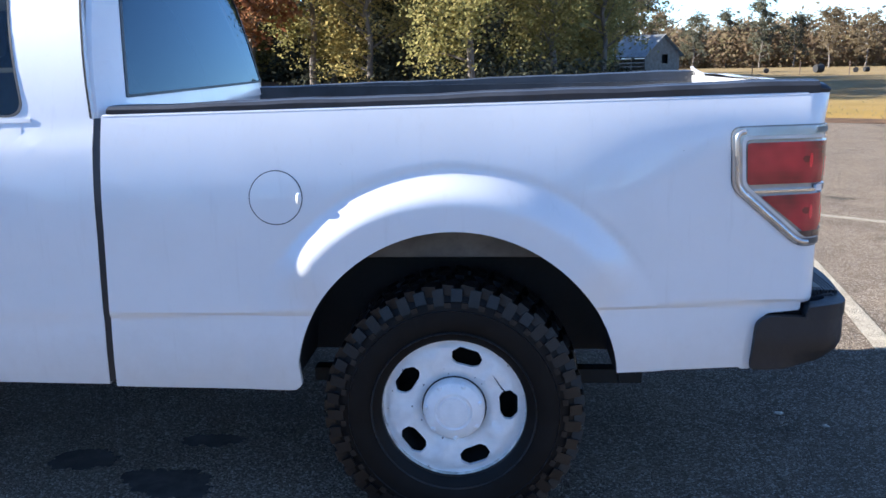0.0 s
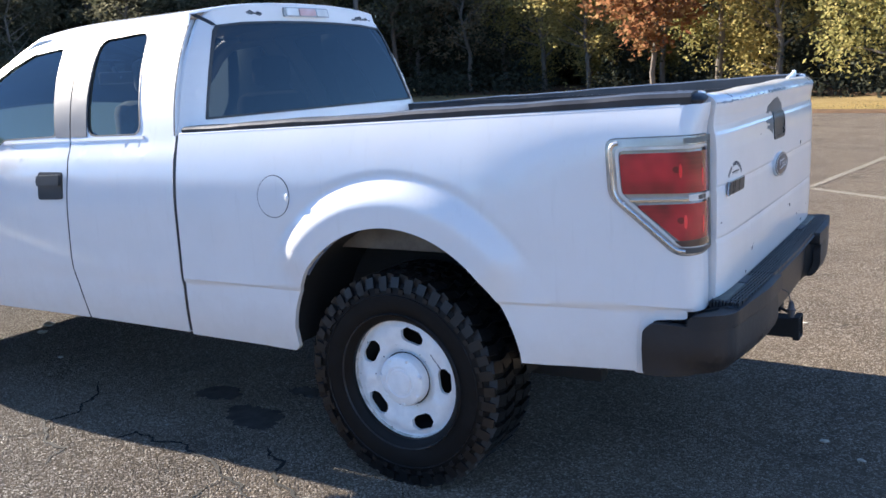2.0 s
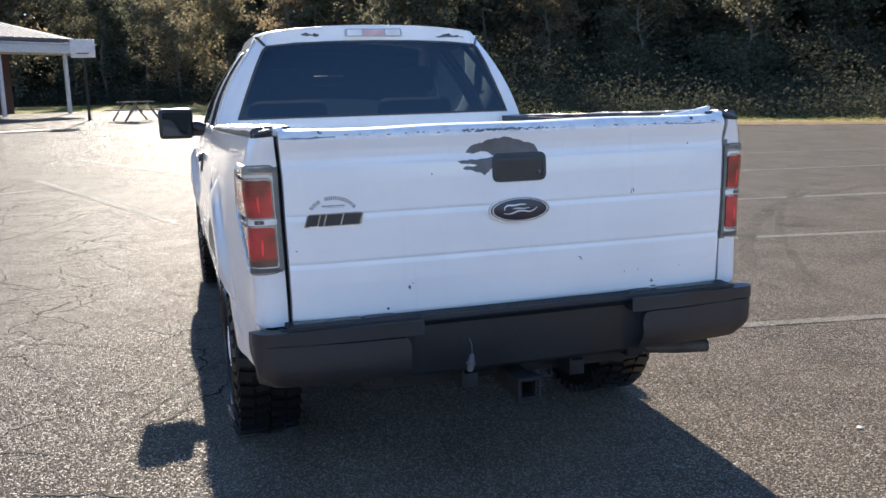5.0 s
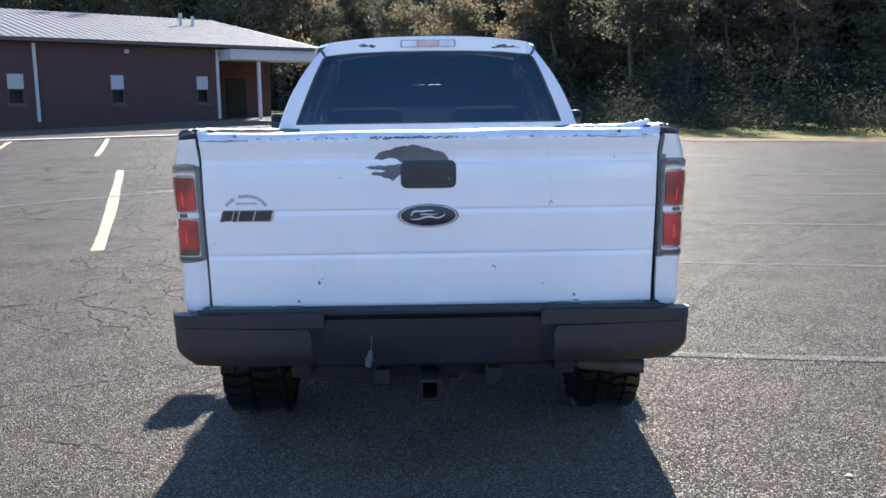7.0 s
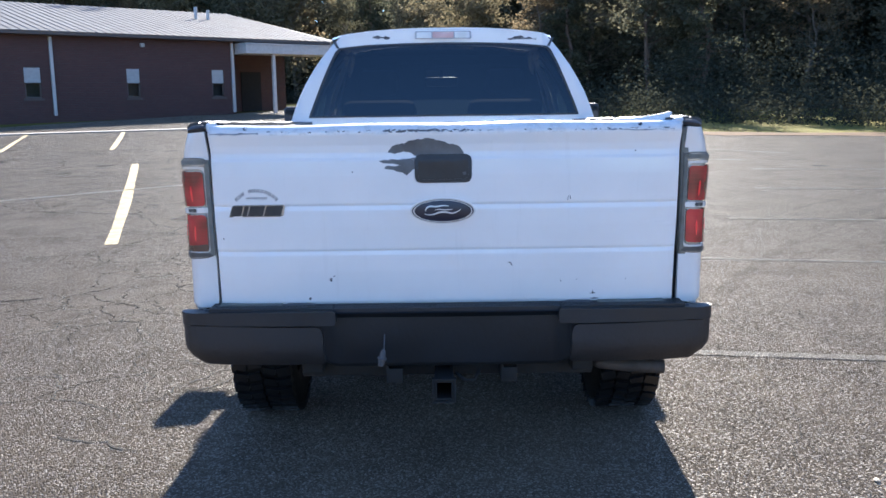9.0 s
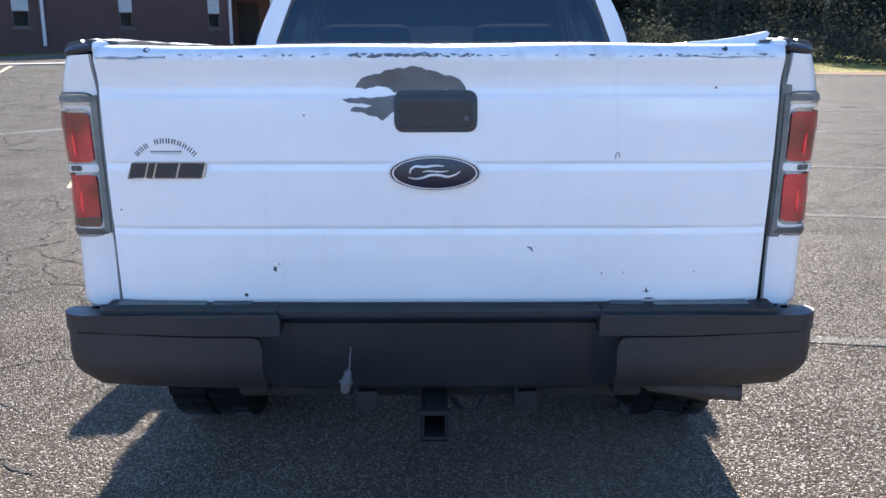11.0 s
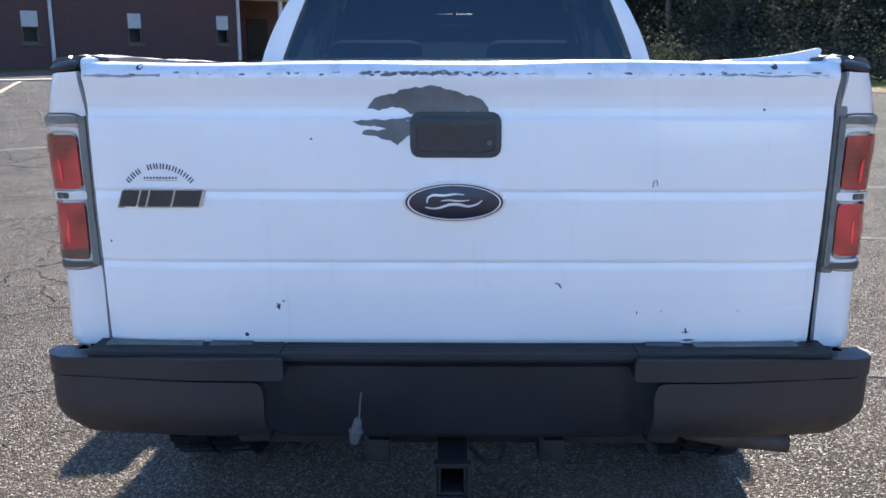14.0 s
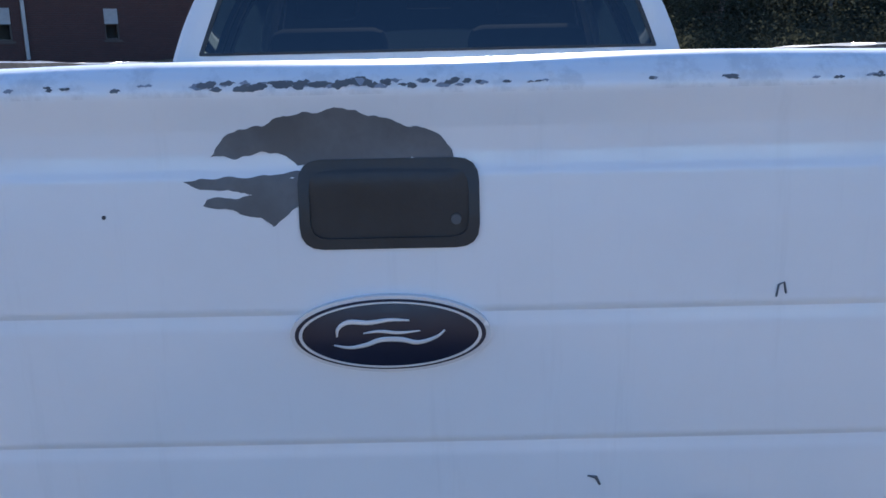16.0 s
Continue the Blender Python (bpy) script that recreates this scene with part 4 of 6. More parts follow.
# gate corner pieces
for side in (1, -1):
    y = CY - side * 0.872
    cap = boxes((0.99, 1.092, y - 0.034, y + 0.030, 1.398, 1.434), bevel=0.013)
    for v in cap.verts:
        v.co.z -= 0.016 * smooth_step(1.05, 1.09, v.co.x) * smooth_step(1.41, 1.43, v.co.z) + 0.22 * max(0.0, abs(v.co.y - CY) - 0.862)
    tp("corner_cap", cap, BLACK, label="black plastic end cap of the bed rail")
    y = CY - side * 0.825
    lump = boxes((1.005, 1.075, y - 0.020, y + 0.020, 1.395, 1.429), bevel=0.011)
    for v in lump.verts:
        v.co += Vector(noise.noise_vector(v.co * 30)) * 0.004
    tp("hinge_cover", lump, PAINT, label="chipped white edge beside the end cap")
# the gate's inner lip, bent upwards at one end
lip = [(4.10, 1.405), (4.125, 1.422), (4.20, 1.427), (4.27, 1.437), (4.324, 1.448), (4.329, 1.442), (4.308, 1.405)]
tp("bent_lip", sheet(lip, [], lambda y, z, off: (1.045 + off - 0.25 * (z - 1.42) + 0.004 * noise.noise((y * 9, z * 9, 0)), y, z), 0.03, 0.02, 0.0, 0.012), GATE_PAINT, gate, "white inner lip bent upwards")
# black blocks behind the gaps, their colour standing for shade
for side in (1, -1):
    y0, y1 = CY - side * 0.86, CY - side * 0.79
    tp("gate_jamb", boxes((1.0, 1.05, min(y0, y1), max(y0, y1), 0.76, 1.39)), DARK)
    y0, y1 = CY - side * 0.862, CY - side * 0.8345
    if side < 0:
        tp("lamp_seal", boxes((1.04, 1.082, min(y0, y1), max(y0, y1), 0.94, 1.31 if side > 0 else 1.395), bevel=0.004), JAMB, label="olive-grey strip beside the lamp")
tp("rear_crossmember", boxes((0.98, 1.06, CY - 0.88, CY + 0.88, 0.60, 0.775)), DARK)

# ---- cab ----


def cab_w(x, z):
    zr = z - 0.018 * (x + 1.1)
    if zr > 1.33:
        w = 0.921 - 0.5 * (zr - 1.33) - 0.06 * max(0.0, zr - 1.70) ** 2 * 8 + 0.034 * math.sin(math.pi * min(1.0, (zr - 1.33) / 0.50))
    else:
        w = 0.979 - 0.42 * max(0.0, zr - 0.98) ** 2 - 0.0095 * smooth_step(1.26, 1.335, zr)
    if zr < 0.745:
        w -= 0.008 * smooth_step(0.745, 0.72, zr) + 0.30 * max(0.0, 0.72 - zr) ** 2
    w += flare(x, z, FRONT_X, 0.47)
    w -= 0.10 * smooth_step(-3.7, -4.55, x) ** 2
    return w


def cab_pt(side):
    return lambda x, z, off: (x, CY - side * (cab_w(x, z) + off), z)


SEAM = [(-1.812, 0.500), (-1.848, 0.66), (-1.862, 0.70), (-1.866, 0.80), (-1.850, 1.0), (-1.836, 1.18), (-1.838, 1.33)]
F_WIN = rounded([(-1.945, 1.354), (-2.078, 1.782), (-2.32, 1.765), (-2.46, 1.705), (-2.70, 1.555), (-2.84, 1.43), (-2.84, 1.262), (-2.50, 1.262), (-2.36, 1.345)], 0.03)
R_WIN = rounded([(-1.348, 1.352), (-1.718, 1.352), (-1.822, 1.796), (-1.478, 1.812)], 0.060, 6)
F_DOOR = [(-2.812, 0.50)] + [(x - 0.0065, z) for x, z in SEAM] + [(-1.95, 1.814), (-2.30, 1.810), (-2.46, 1.762), (-2.70, 1.628), (-2.92, 1.46), (-2.97, 1.38), (-2.90, 1.25), (-2.815, 1.05)]
R_DOOR = [(-1.834, 1.33), (-1.832, 1.18), (-1.846, 1.0), (-1.862, 0.80), (-1.858, 0.70), (-1.844, 0.66), (-1.808, 0.500), (-1.144, 0.492), (-1.132, 0.75), (-1.126, 1.0), (-1.130, 1.35), (-1.18, 1.60), (-1.235, 1.838), (-1.945, 1.815)]
F_ARCH = arc(FRONT_X, 0.47, 0.49, 0.48, 0, 180, 30, 1.95)
FENDER = [(-2.82, 0.49)] + [(-3.128, 0.49)] + F_ARCH + [(-4.115, 0.49), (-4.42, 0.50), (-4.46, 0.80), (-4.44, 1.0), (-3.9, 1.10), (-3.2, 1.165), (-2.90, 1.19), (-2.825, 1.04)]

for side in (1, -1):
    at = cab_pt(side)
    door = tp("front_door", sheet(F_DOOR, [F_WIN], at, 0.045, 0.035, 0.0, 0.02), PAINT, sharp=30)
    tp("window", facing(sheet(F_WIN, [], at, 0.08, 0.06, -0.008, 0.0), (0, -side, 0)), GLASS, door, "tinted side window")
    tp("window_trim", sheet(F_WIN, [[(x * 0.97 - 2.4 * 0.03, z * 0.965 + 1.54 * 0.035) for x, z in F_WIN]], at, 0.08, 0.06, 0.002, 0.01), BLACK, door)
    rear = tp("rear_door", sheet(R_DOOR, [R_WIN], at, 0.045, 0.035, 0.0, 0.02), PAINT, sharp=30)
    tp("window", facing(sheet(R_WIN, [], at, 0.08, 0.06, -0.008, 0.0), (0, -side, 0)), GLASS, rear, "tinted quarter window")
    tp("window_trim", sheet(R_WIN, [[(x * 0.965 - 1.60 * 0.035, z * 0.972 + 1.57 * 0.028) for x, z in R_WIN]], at, 0.08, 0.06, 0.002, 0.01), BLACK, rear)
    tp("pillar_trim", sheet([(-1.948, 1.352), (-1.842, 1.350), (-1.945, 1.806), (-2.078, 1.784)], [], at, 0.06, 0.05, 0.004, 0.006), PILLAR, door, "faded grey pillar cover")
    tp("pillar_trim", sheet([(-1.834, 1.350), (-1.720, 1.352), (-1.824, 1.798), (-1.938, 1.808)], [], at, 0.06, 0.05, 0.004, 0.006), PILLAR, rear, "faded grey pillar cover")
    tp("belt_trim", sheet([(-2.36, 1.326), (-1.845, 1.334), (-1.845, 1.349), (-2.365, 1.342)], [], at, 0.06, 0.05, 0.003, 0.004), PAINT, door)
    tp("belt_trim", sheet([(-1.83, 1.332), (-1.33, 1.336), (-1.33, 1.350), (-1.83, 1.349)], [], at, 0.06, 0.05, 0.003, 0.004), PAINT, rear)
    tp("door_gap", sheet([(-1.1335, 1.345), (-1.183, 1.60), (-1.238, 1.838), (-1.246, 1.838), (-1.1905, 1.60), (-1.1405, 1.345)], [], at, 0.05, 0.05, 0.001, 0.002), DARK, rear)
    seam_line = [(x - 0.0085, z) for x, z in SEAM] + [(x + 0.0060, z) for x, z in SEAM[::-1]]
    tp("door_gap", sheet(seam_line, [], at, 0.05, 0.05, -0.0015, 0.004), DARK, door)
    tp("bed_gap", sheet([(-1.147, 0.50), (-1.135, 0.75), (-1.129, 1.0), (-1.133, 1.345), (-1.098, 1.345), (-1.096, 1.0), (-1.106, 0.75), (-1.118, 0.50)], [], lambda x, z, off, side=side: (x, CY - side * (min(cab_w(x, z), bed_w(x, z)) + off), z), 0.05, 0.05, -0.003, 0.02), BLACK, label="dark gap between the cab and the bed")
    # door handle
    handle = tp("door_handle", sheet(rounded([(-2.055, 1.065), (-1.872, 1.070), (-1.872, 1.195), (-2.055, 1.195)], 0.02), [], at, 0.05, 0.03, 0.006, 0.01), BLACK, door, "black pull handle")
    tp("grip", sheet(rounded([(-2.045, 1.132), (-1.872, 1.134), (-1.872, 1.185), (-2.045, 1.180)], 0.015), [], at, 0.04, 0.02, 0.024, 0.014), BLACK, handle)
    fender = tp("front_fender", sheet(FENDER, [], at, 0.045, 0.035, 0.0, 0.02), PAINT, sharp=30)
    emblem = tp("side_vent_badge", sheet(rounded([(-3.05, 1.085), (-2.88, 1.092), (-2.88, 1.118), (-3.06, 1.112)], 0.008), [], at, 0.05, 0.05, 0.006, 0.007), CHROME, fender, "small chrome wing badge")
    tp("bar", sheet([(-3.02, 1.094), (-2.90, 1.099), (-2.90, 1.110), (-3.02, 1.105)], [], at, 0.05, 0.05, 0.008, 0.003), BLACK, emblem)
    bm = bmesh.new()
    pts = arc(FRONT_X, 0.47, 0.505, 0.495, 180, 0, 26, 1.95)
    strips = [[bm.verts.new((x, CY - side * w, z)) for x, z in pts] for w in (0.94, 0.55)]
    for k in range(len(pts) - 1):
        bm.faces.new((strips[0][k], strips[0][k + 1], strips[1][k + 1], strips[1][k]))
    bm.faces.new(strips[1])
    tp("wheel_arch_liner", bm, DARK)
    # mirror on its arm
    m_in, m_out = CY - side * 0.985, CY - side * 1.225
    lo, hi = min(m_in, m_out), max(m_in, m_out)
    bm = bmesh.new()
    box(bm, -2.83, -2.715, lo, hi, 1.245, 1.462, 0.03, 3)
    mirror = tp("door_mirror", bm, BLACK, label="large black towing mirror")
    bm = bmesh.new()
    tube(bm, [(-2.76, CY - side * 0.90, 1.30), (-2.765, CY - side * 0.95, 1.33), (-2.77, CY - side * 1.0, 1.34)], [0.045, 0.04, 0.035], 10)
    tube(bm, [(-2.76, CY - side * 0.91, 1.28), (-2.76, CY - side * 1.0, 1.285)], 0.022, 8)
    tp("arm", bm, BLACK, mirror)
    bm = bmesh.new()
    box(bm, -0.0015, 0.0015, lo + 0.022, hi - 0.022, -0.085, 0.085, m=Matrix.Translation((-2.690, 0, 1.354)) @ Matrix.Rotation(radians(2), 4, "Y") @ Matrix.Translation((0, (lo + hi) / 2, 0)) @ Matrix.Rotation(radians(17 * side), 4, "Z") @ Matrix.Translation((0, -(lo + hi) / 2, 0)))
    tp("glass", bm, MIRROR, mirror, "mirror glass")

# rear wall of the cab


def cab_edge(z):
    return cab_w(-1.15, z) - 0.006


def cab_rear(w, z, off):
    q = abs(w) / cab_edge(min(z, 1.86))
    x = -1.062 - 0.16 * (z - 1.405) - 0.014 * min(q, 1.2) ** 2 - 0.055 * min(1.3, max(0.0, (q - 0.90) / 0.10)) ** 1.6
    return (x + off, CY + 0.009 + w, z)


def roof_z(w, x=-1.2):
    q = min(1.0, abs(w) / 0.66)
    return 1.922 - 0.048 * q ** 2.6 - 0.05 * smooth_step(-1.9, -2.7, x) * (1 + 0.6 * smooth_step(-2.2, -2.6, x))


side_line = [(cab_edge(z), z) for z in (1.345, 1.38, 1.46, 1.54, 1.62, 1.70, 1.78, 1.835)]
top_line = [(w, roof_z(w) - 0.002) for w in (0.60, 0.50, 0.38, 0.25, 0.12, 0.0)]
half = side_line + top_line
WALL = half + [(-w, z) for w, z in half[-2::-1]]
REAR_GLASS = [(0.800, 1.405), (0.765, 1.50), (0.725, 1.60), (0.682, 1.70), (0.640, 1.785), (0.615, 1.808), (0.45, 1.824), (0.22, 1.832), (0.0, 1.834)]
REAR_GLASS = rounded([(-0.802, 1.402)] + REAR_GLASS + [(-w, z) for w, z in REAR_GLASS[-2:0:-1]], 0.008, 2)
wall = tp("cab_rear_wall", sheet(WALL, [REAR_GLASS], cab_rear, 0.05, 0.035, 0.0, 0.02), PAINT, sharp=30)
tp("rear_window", facing(sheet(REAR_GLASS, [], cab_rear, 0.08, 0.06, 0.001, 0.0), (1, 0, 0)), BACK_GLASS, wall, "dark tinted rear window")
tp("window_seal", sheet(REAR_GLASS, [[(w * 0.978, 1.61 + (z - 1.61) * 0.955) for w, z in REAR_GLASS]], cab_rear, 0.08, 0.06, 0.004, 0.006), BLACK, wall)
for side in (1, -1):
    tp("roof_seam", sheet([(side * 0.650, 1.862), (side * 0.668, 1.862), (side * 0.630, 1.806), (side * 0.612, 1.806)], [], cab_rear, 0.03, 0.02, 0.004, 0.005), BLACK, wall)
brake = tp("high_brake_lamp", sheet(rounded([(-0.168, 1.853), (0.168, 1.853), (0.165, 1.898), (-0.165, 1.898)], 0.01), [], cab_rear, 0.05, 0.02, 0.016, 0.02), DULL, label="high-mounted brake lamp with faded lenses")
tp("lens", sheet(rounded([(-0.062, 1.859), (0.062, 1.859), (0.062, 1.893), (-0.062, 1.893)], 0.005), [], cab_rear, 0.05, 0.02, 0.020, 0.006), BRAKE, brake, "faded red lens")
for side in (1, -1):
    tp("lens", sheet(rounded([(side * 0.068, 1.859), (side * 0.156, 1.859), (side * 0.154, 1.893), (side * 0.068, 1.893)], 0.005), [], cab_rear, 0.05, 0.02, 0.020, 0.006), CLEAR, brake, "clear cargo lens")
rnd = random.Random(58)
for centre, wide, count in (((-0.365, 1.866), 0.105, 11), ((0.455, 1.858), 0.085, 15)):
    for k in range(count):
        a = rnd.gauss(0, 0.45)
        size = (1.0 - 0.6 * min(1.0, abs(a))) * rnd.uniform(0.5, 1.0)
        w, z = centre[0] + wide * a, centre[1] - 0.010 * abs(a) + rnd.uniform(-0.005, 0.005)
        long, tall = 0.030 * size + 0.004, 0.0062 * size + 0.0012
        chip = jagged([(w - long, z), (w - long * 0.4, z + tall), (w + long * 0.5, z + tall * 0.8), (w + long, z - tall * 0.2), (w + long * 0.2, z - tall), (w - long * 0.5, z - tall * 0.7)], 0.26, 300 + k + count, 2)
        tp("peeled_patch", sheet(chip, [], cab_rear, 0.05, 0.02, 0.0010 + 0.0001 * (k % 5), 0.001), INK if k % 3 else PRIMER, wall, "bare dark patch of peeled roof paint")

# roof, pillars, bonnet and screen
bm = bmesh.new()
rows = []
for i in range(25):
    x = -1.13 - 1.22 * i / 24
    row = []
    for j in range(25):
        q = -1 + 2 * j / 24
        wmax = cab_w(x, 1.838)
        w = q * wmax
        z = roof_z(w * 0.66 / wmax, x)
        if i == 0:
            z -= 0.014
        xx = x - 0.0 if i else cab_rear(w, z, 0)[0] + 0.002
        if 0 < i < 4:
            xx = min(x, cab_rear(w, z, 0)[0] - 0.02 * i)
        row.append(bm.verts.new((xx, CY + w, z)))
    for end, s in ((0, -1), (-1, 1)):
        v = row[end].co
        lower = bm.verts.new((v.x, CY + s * (cab_w(v.x, 1.80) - 0.004), 1.80))
        row.insert(0, lower) if end == 0 else row.append(lower)
    rows.append(row)
for r0, r1 in zip(rows, rows[1:]):
    for k in range(26):
        bm.faces.new((r0[k], r0[k + 1], r1[k + 1], r1[k]))
tp("roof", bm, PAINT, sharp=50)


def screen_at(u, v, off):
    w = u * (0.655 + 0.235 * v)
    return (-2.37 - 0.74 * v - 0.10 * (1 - u * u) * (0.4 + v * 0.6) - off, CY + w, 1.825 - 0.60 * v + 0.04 * (1 - u * u) * (1 - v) + off)


tp("windscreen", facing(sheet([(-1, 0), (1, 0), (1, 1), (-1, 1)], [], screen_at, 0.1, 0.1, 0.0, 0.0), (-1, 0, 0.5)), SCREEN)
for side in (1, -1):
    bm = bmesh.new()
    tube(bm, [(-2.20, CY - side * 0.640, 1.825), (-2.34, CY - side * 0.645, 1.815), (-2.48, CY - side * 0.668, 1.752), (-2.72, CY - side * 0.740, 1.605), (-2.94, CY - side * 0.810, 1.435), (-3.12, CY - side * 0.880, 1.20)], [0.015, 0.022, 0.024, 0.026, 0.028, 0.034], 10)
    tp("windscreen_pillar", bm, PAINT)
bm = bmesh.new()
rows = []
for i in range(15):
    x = -2.92 - 1.56 * i / 14
    rows.append([bm.verts.new((x, CY + q * (cab_w(x, 1.05) - 0.02), 1.20 - 0.055 * (-2.92 - x) - 0.07 * smooth_step(-4.0, -4.5, x) + 0.05 * (1 - q * q) - 0.03 * abs(q) ** 6)) for q in (-1 + 2 * j / 16 for j in range(17))])
for r0, r1 in zip(rows, rows[1:]):
    for k in range(16):
        bm.faces.new((r0[k], r0[k + 1], r1[k + 1], r1[k]))
tp("bonnet", bm, PAINT, sharp=50)
bm = bmesh.new()
box(bm, -4.60, -4.42, CY - 0.86, CY + 0.86, 0.55, 1.04, 0.04, 3)
nose = tp("grille", bm, BLACK)
bm = bmesh.new()
box(bm, -4.72, -4.50, CY - 0.93, CY + 0.93, 0.48, 0.70, 0.05, 3)
tp("front_bumper", bm, CHROME)
# inside
tp("cab_floor", boxes((-2.95, -1.16, CY - 0.88, CY + 0.88, 0.50, 0.56)), DARK)
tp("dashboard", boxes((-2.95, -2.62, CY - 0.80, CY + 0.80, 0.85, 1.20), bevel=0.05), BLACK)
tp("rear_bulkhead", boxes((-1.20, -1.16, CY - 0.88, CY + 0.88, 0.56, 1.37)), SEAT)
for y in (CY - 0.42, CY + 0.42):
    seat = tp("front_seat", boxes((-2.25, -1.75, y - 0.26, y + 0.26, 0.70, 0.92), bevel=0.05), SEAT, label="grey cloth front seat")
    tp("backrest", boxes((-1.86, -1.70, y - 0.25, y + 0.25, 0.88, 1.50), bevel=0.06), SEAT, seat)
    tp("headrest", boxes((-1.82, -1.72, y - 0.13, y + 0.13, 1.53, 1.70), bevel=0.04), SEAT, seat)
tp("rear_bench", boxes((-1.56, -1.21, CY - 0.70, CY + 0.70, 0.66, 0.86), (-1.32, -1.21, CY - 0.70, CY + 0.70, 0.86, 1.36), bevel=0.04), SEAT)
bm = bmesh.new()
tube(bm, [(-2.50 + 0.05 * math.sin(a), CY - 0.42 + 0.19 * math.cos(a), 1.18 + 0.17 * math.sin(a)) for a in (k * math.pi / 12 for k in range(25))], 0.015, 8, False)
tp("steering_wheel", bm, BLACK)
bm = bmesh.new()
tube(bm, [(-2.62, CY, 1.70), (-2.60, CY, 1.66)], 0.012, 8)
box(bm, -2.62, -2.585, CY - 0.12, CY + 0.12, 1.60, 1.67, 0.015, 2)
tp("inside_mirror", bm, BLACK)

# ---- wheels ----
TYRE_R, TYRE_W = 0.412, 0.285


def wheel_parts(side):
    """Tyre, lugs and steel disc about the hub, outer face towards -y * side."""
    o = lambda a: -side * a
    bm = bmesh.new()
    prof = [(0.225, -0.105), (0.232, 0.118), (0.250, 0.134), (0.300, 0.1425), (0.340, 0.1415), (0.372, 0.134), (0.392, 0.120), (0.396, 0.105), (0.3985, 0.04), (0.3985, -0.04), (0.396, -0.105), (0.392, -0.12), (0.30, -0.14), (0.235, -0.11), (0.225, -0.105)]
    revolve(bm, [(r, o(a)) for r, a in prof], 72)
    tyre = bm
    lugs = bmesh.new()
    count = 42
    for k in range(count):
        a0 = 2 * math.pi * k / count
        for j, (y0, y1, r0, r1, da, wd) in enumerate(((0.070, 0.133, 0.380, 0.413, 0.0, 0.039), (0.005, 0.062, 0.392, 0.413, 0.5, 0.033), (-0.062, -0.005, 0.392, 0.413, 0.0, 0.033), (-0.133, -0.070, 0.380, 0.413, 0.5, 0.039))):
            a = a0 + 2 * math.pi / count * da
            long = wd * (1.12 if k % 2 else 0.92)
            m = Matrix.Rotation(-a, 4, "Y") @ Matrix.Rotation(radians(12 if j % 2 else -12), 4, "X")
            ya, yb = sorted((o(y0), o(y1)))
            box(lugs, r0, r1, ya, yb, -long / 2, long / 2, m=m)
        # shoulder blocks that run down the sidewall, long and short by turns
        deep = 0.352 if k % 2 else 0.366
        m = Matrix.Rotation(-a0, 4, "Y")
        y0, y1 = sorted((o(0.120), o(0.1475 - (0.004 if k % 2 else 0))))
        vs = box(lugs, deep, 0.404, y0, y1, -0.017, 0.017)
        for v in vs:
            if v.co.x > 0.39 and abs(v.co.y) > 0.13:
                v.co.y *= 0.93
        bmesh.ops.transform(lugs, matrix=m, verts=vs)
        m = Matrix.Rotation(-a0 - math.pi / count, 4, "Y")
        y0, y1 = sorted((o(0.13), o(0.1455)))
        bmesh.ops.transform(lugs, matrix=m, verts=box(lugs, 0.345, 0.362, y0, y1, -0.010, 0.010))
    # raised lettering bands stay plain: two thin rings on the sidewall
    ringbm = bmesh.new()
    for r in (0.262, 0.335):
        revolve(ringbm, [(r - 0.003, o(0.138)), (r, o(0.1455)), (r + 0.003, o(0.138))], 64)
    disc = lambda a, b, off: (a, o(disc_y(math.hypot(a, b), math.atan2(b, a)) + off), b)
    holes = []
    for k in range(5):
        c = radians(2 + 72 * k)
        u, v = Vector((math.cos(c), math.sin(c))), Vector((-math.sin(c), math.cos(c)))
        quad = [u * 0.146 - v * 0.026, u * 0.157 - v * 0.046, u * 0.180 - v * 0.050, u * 0.202 - v * 0.030, u * 0.205 + v * 0.028, u * 0.184 + v * 0.050, u * 0.158 + v * 0.045, u * 0.146 + v * 0.028]
        holes.append(rounded([tuple(p) for p in quad], 0.005, 2))
    face = sheet(arc(0, 0, 0.232, 0.232, 0, 355, 71), holes, disc, 0.014, 0.014, 0.0, 0.014)
    lip = bmesh.new()
    revolve(lip, [(0.228, o(0.060)), (0.228, o(0.090)), (0.230, o(0.100)), (0.236, o(0.104)), (0.241, o(0.100)), (0.238, o(0.088))], 72)
    barrel = bmesh.new()
    revolve(barrel, [(0.222, o(0.07)), (0.20, o(0.03)), (0.20, o(-0.10)), (0.04, o(-0.10))], 48)
    cap = bmesh.new()
    revolve(cap, [(0.100, o(0.050)), (0.099, o(0.116)), (0.093, o(0.127)), (0.080, o(0.134)), (0.060, o(0.138)), (0.056, o(0.133)), (0.049, o(0.133)), (0.046, o(0.139)), (0.0005, o(0.141))], 48)
    gap = bmesh.new()
    revolve(gap, [(0.099, o(0.089)), (0.1045, o(0.089))], 48)
    nuts = []
    for k in range(7):
        bm2 = bmesh.new()
        c = radians(15 + 360 / 7 * k)
        bmesh.ops.create_uvsphere(bm2, u_segments=10, v_segments=6, radius=0.009, matrix=Matrix.Translation((0.088 * math.cos(c), o(0.128), 0.088 * math.sin(c))))
        nuts.append(bm2)
    return tyre, lugs, ringbm, face, lip, barrel, cap, gap, nuts


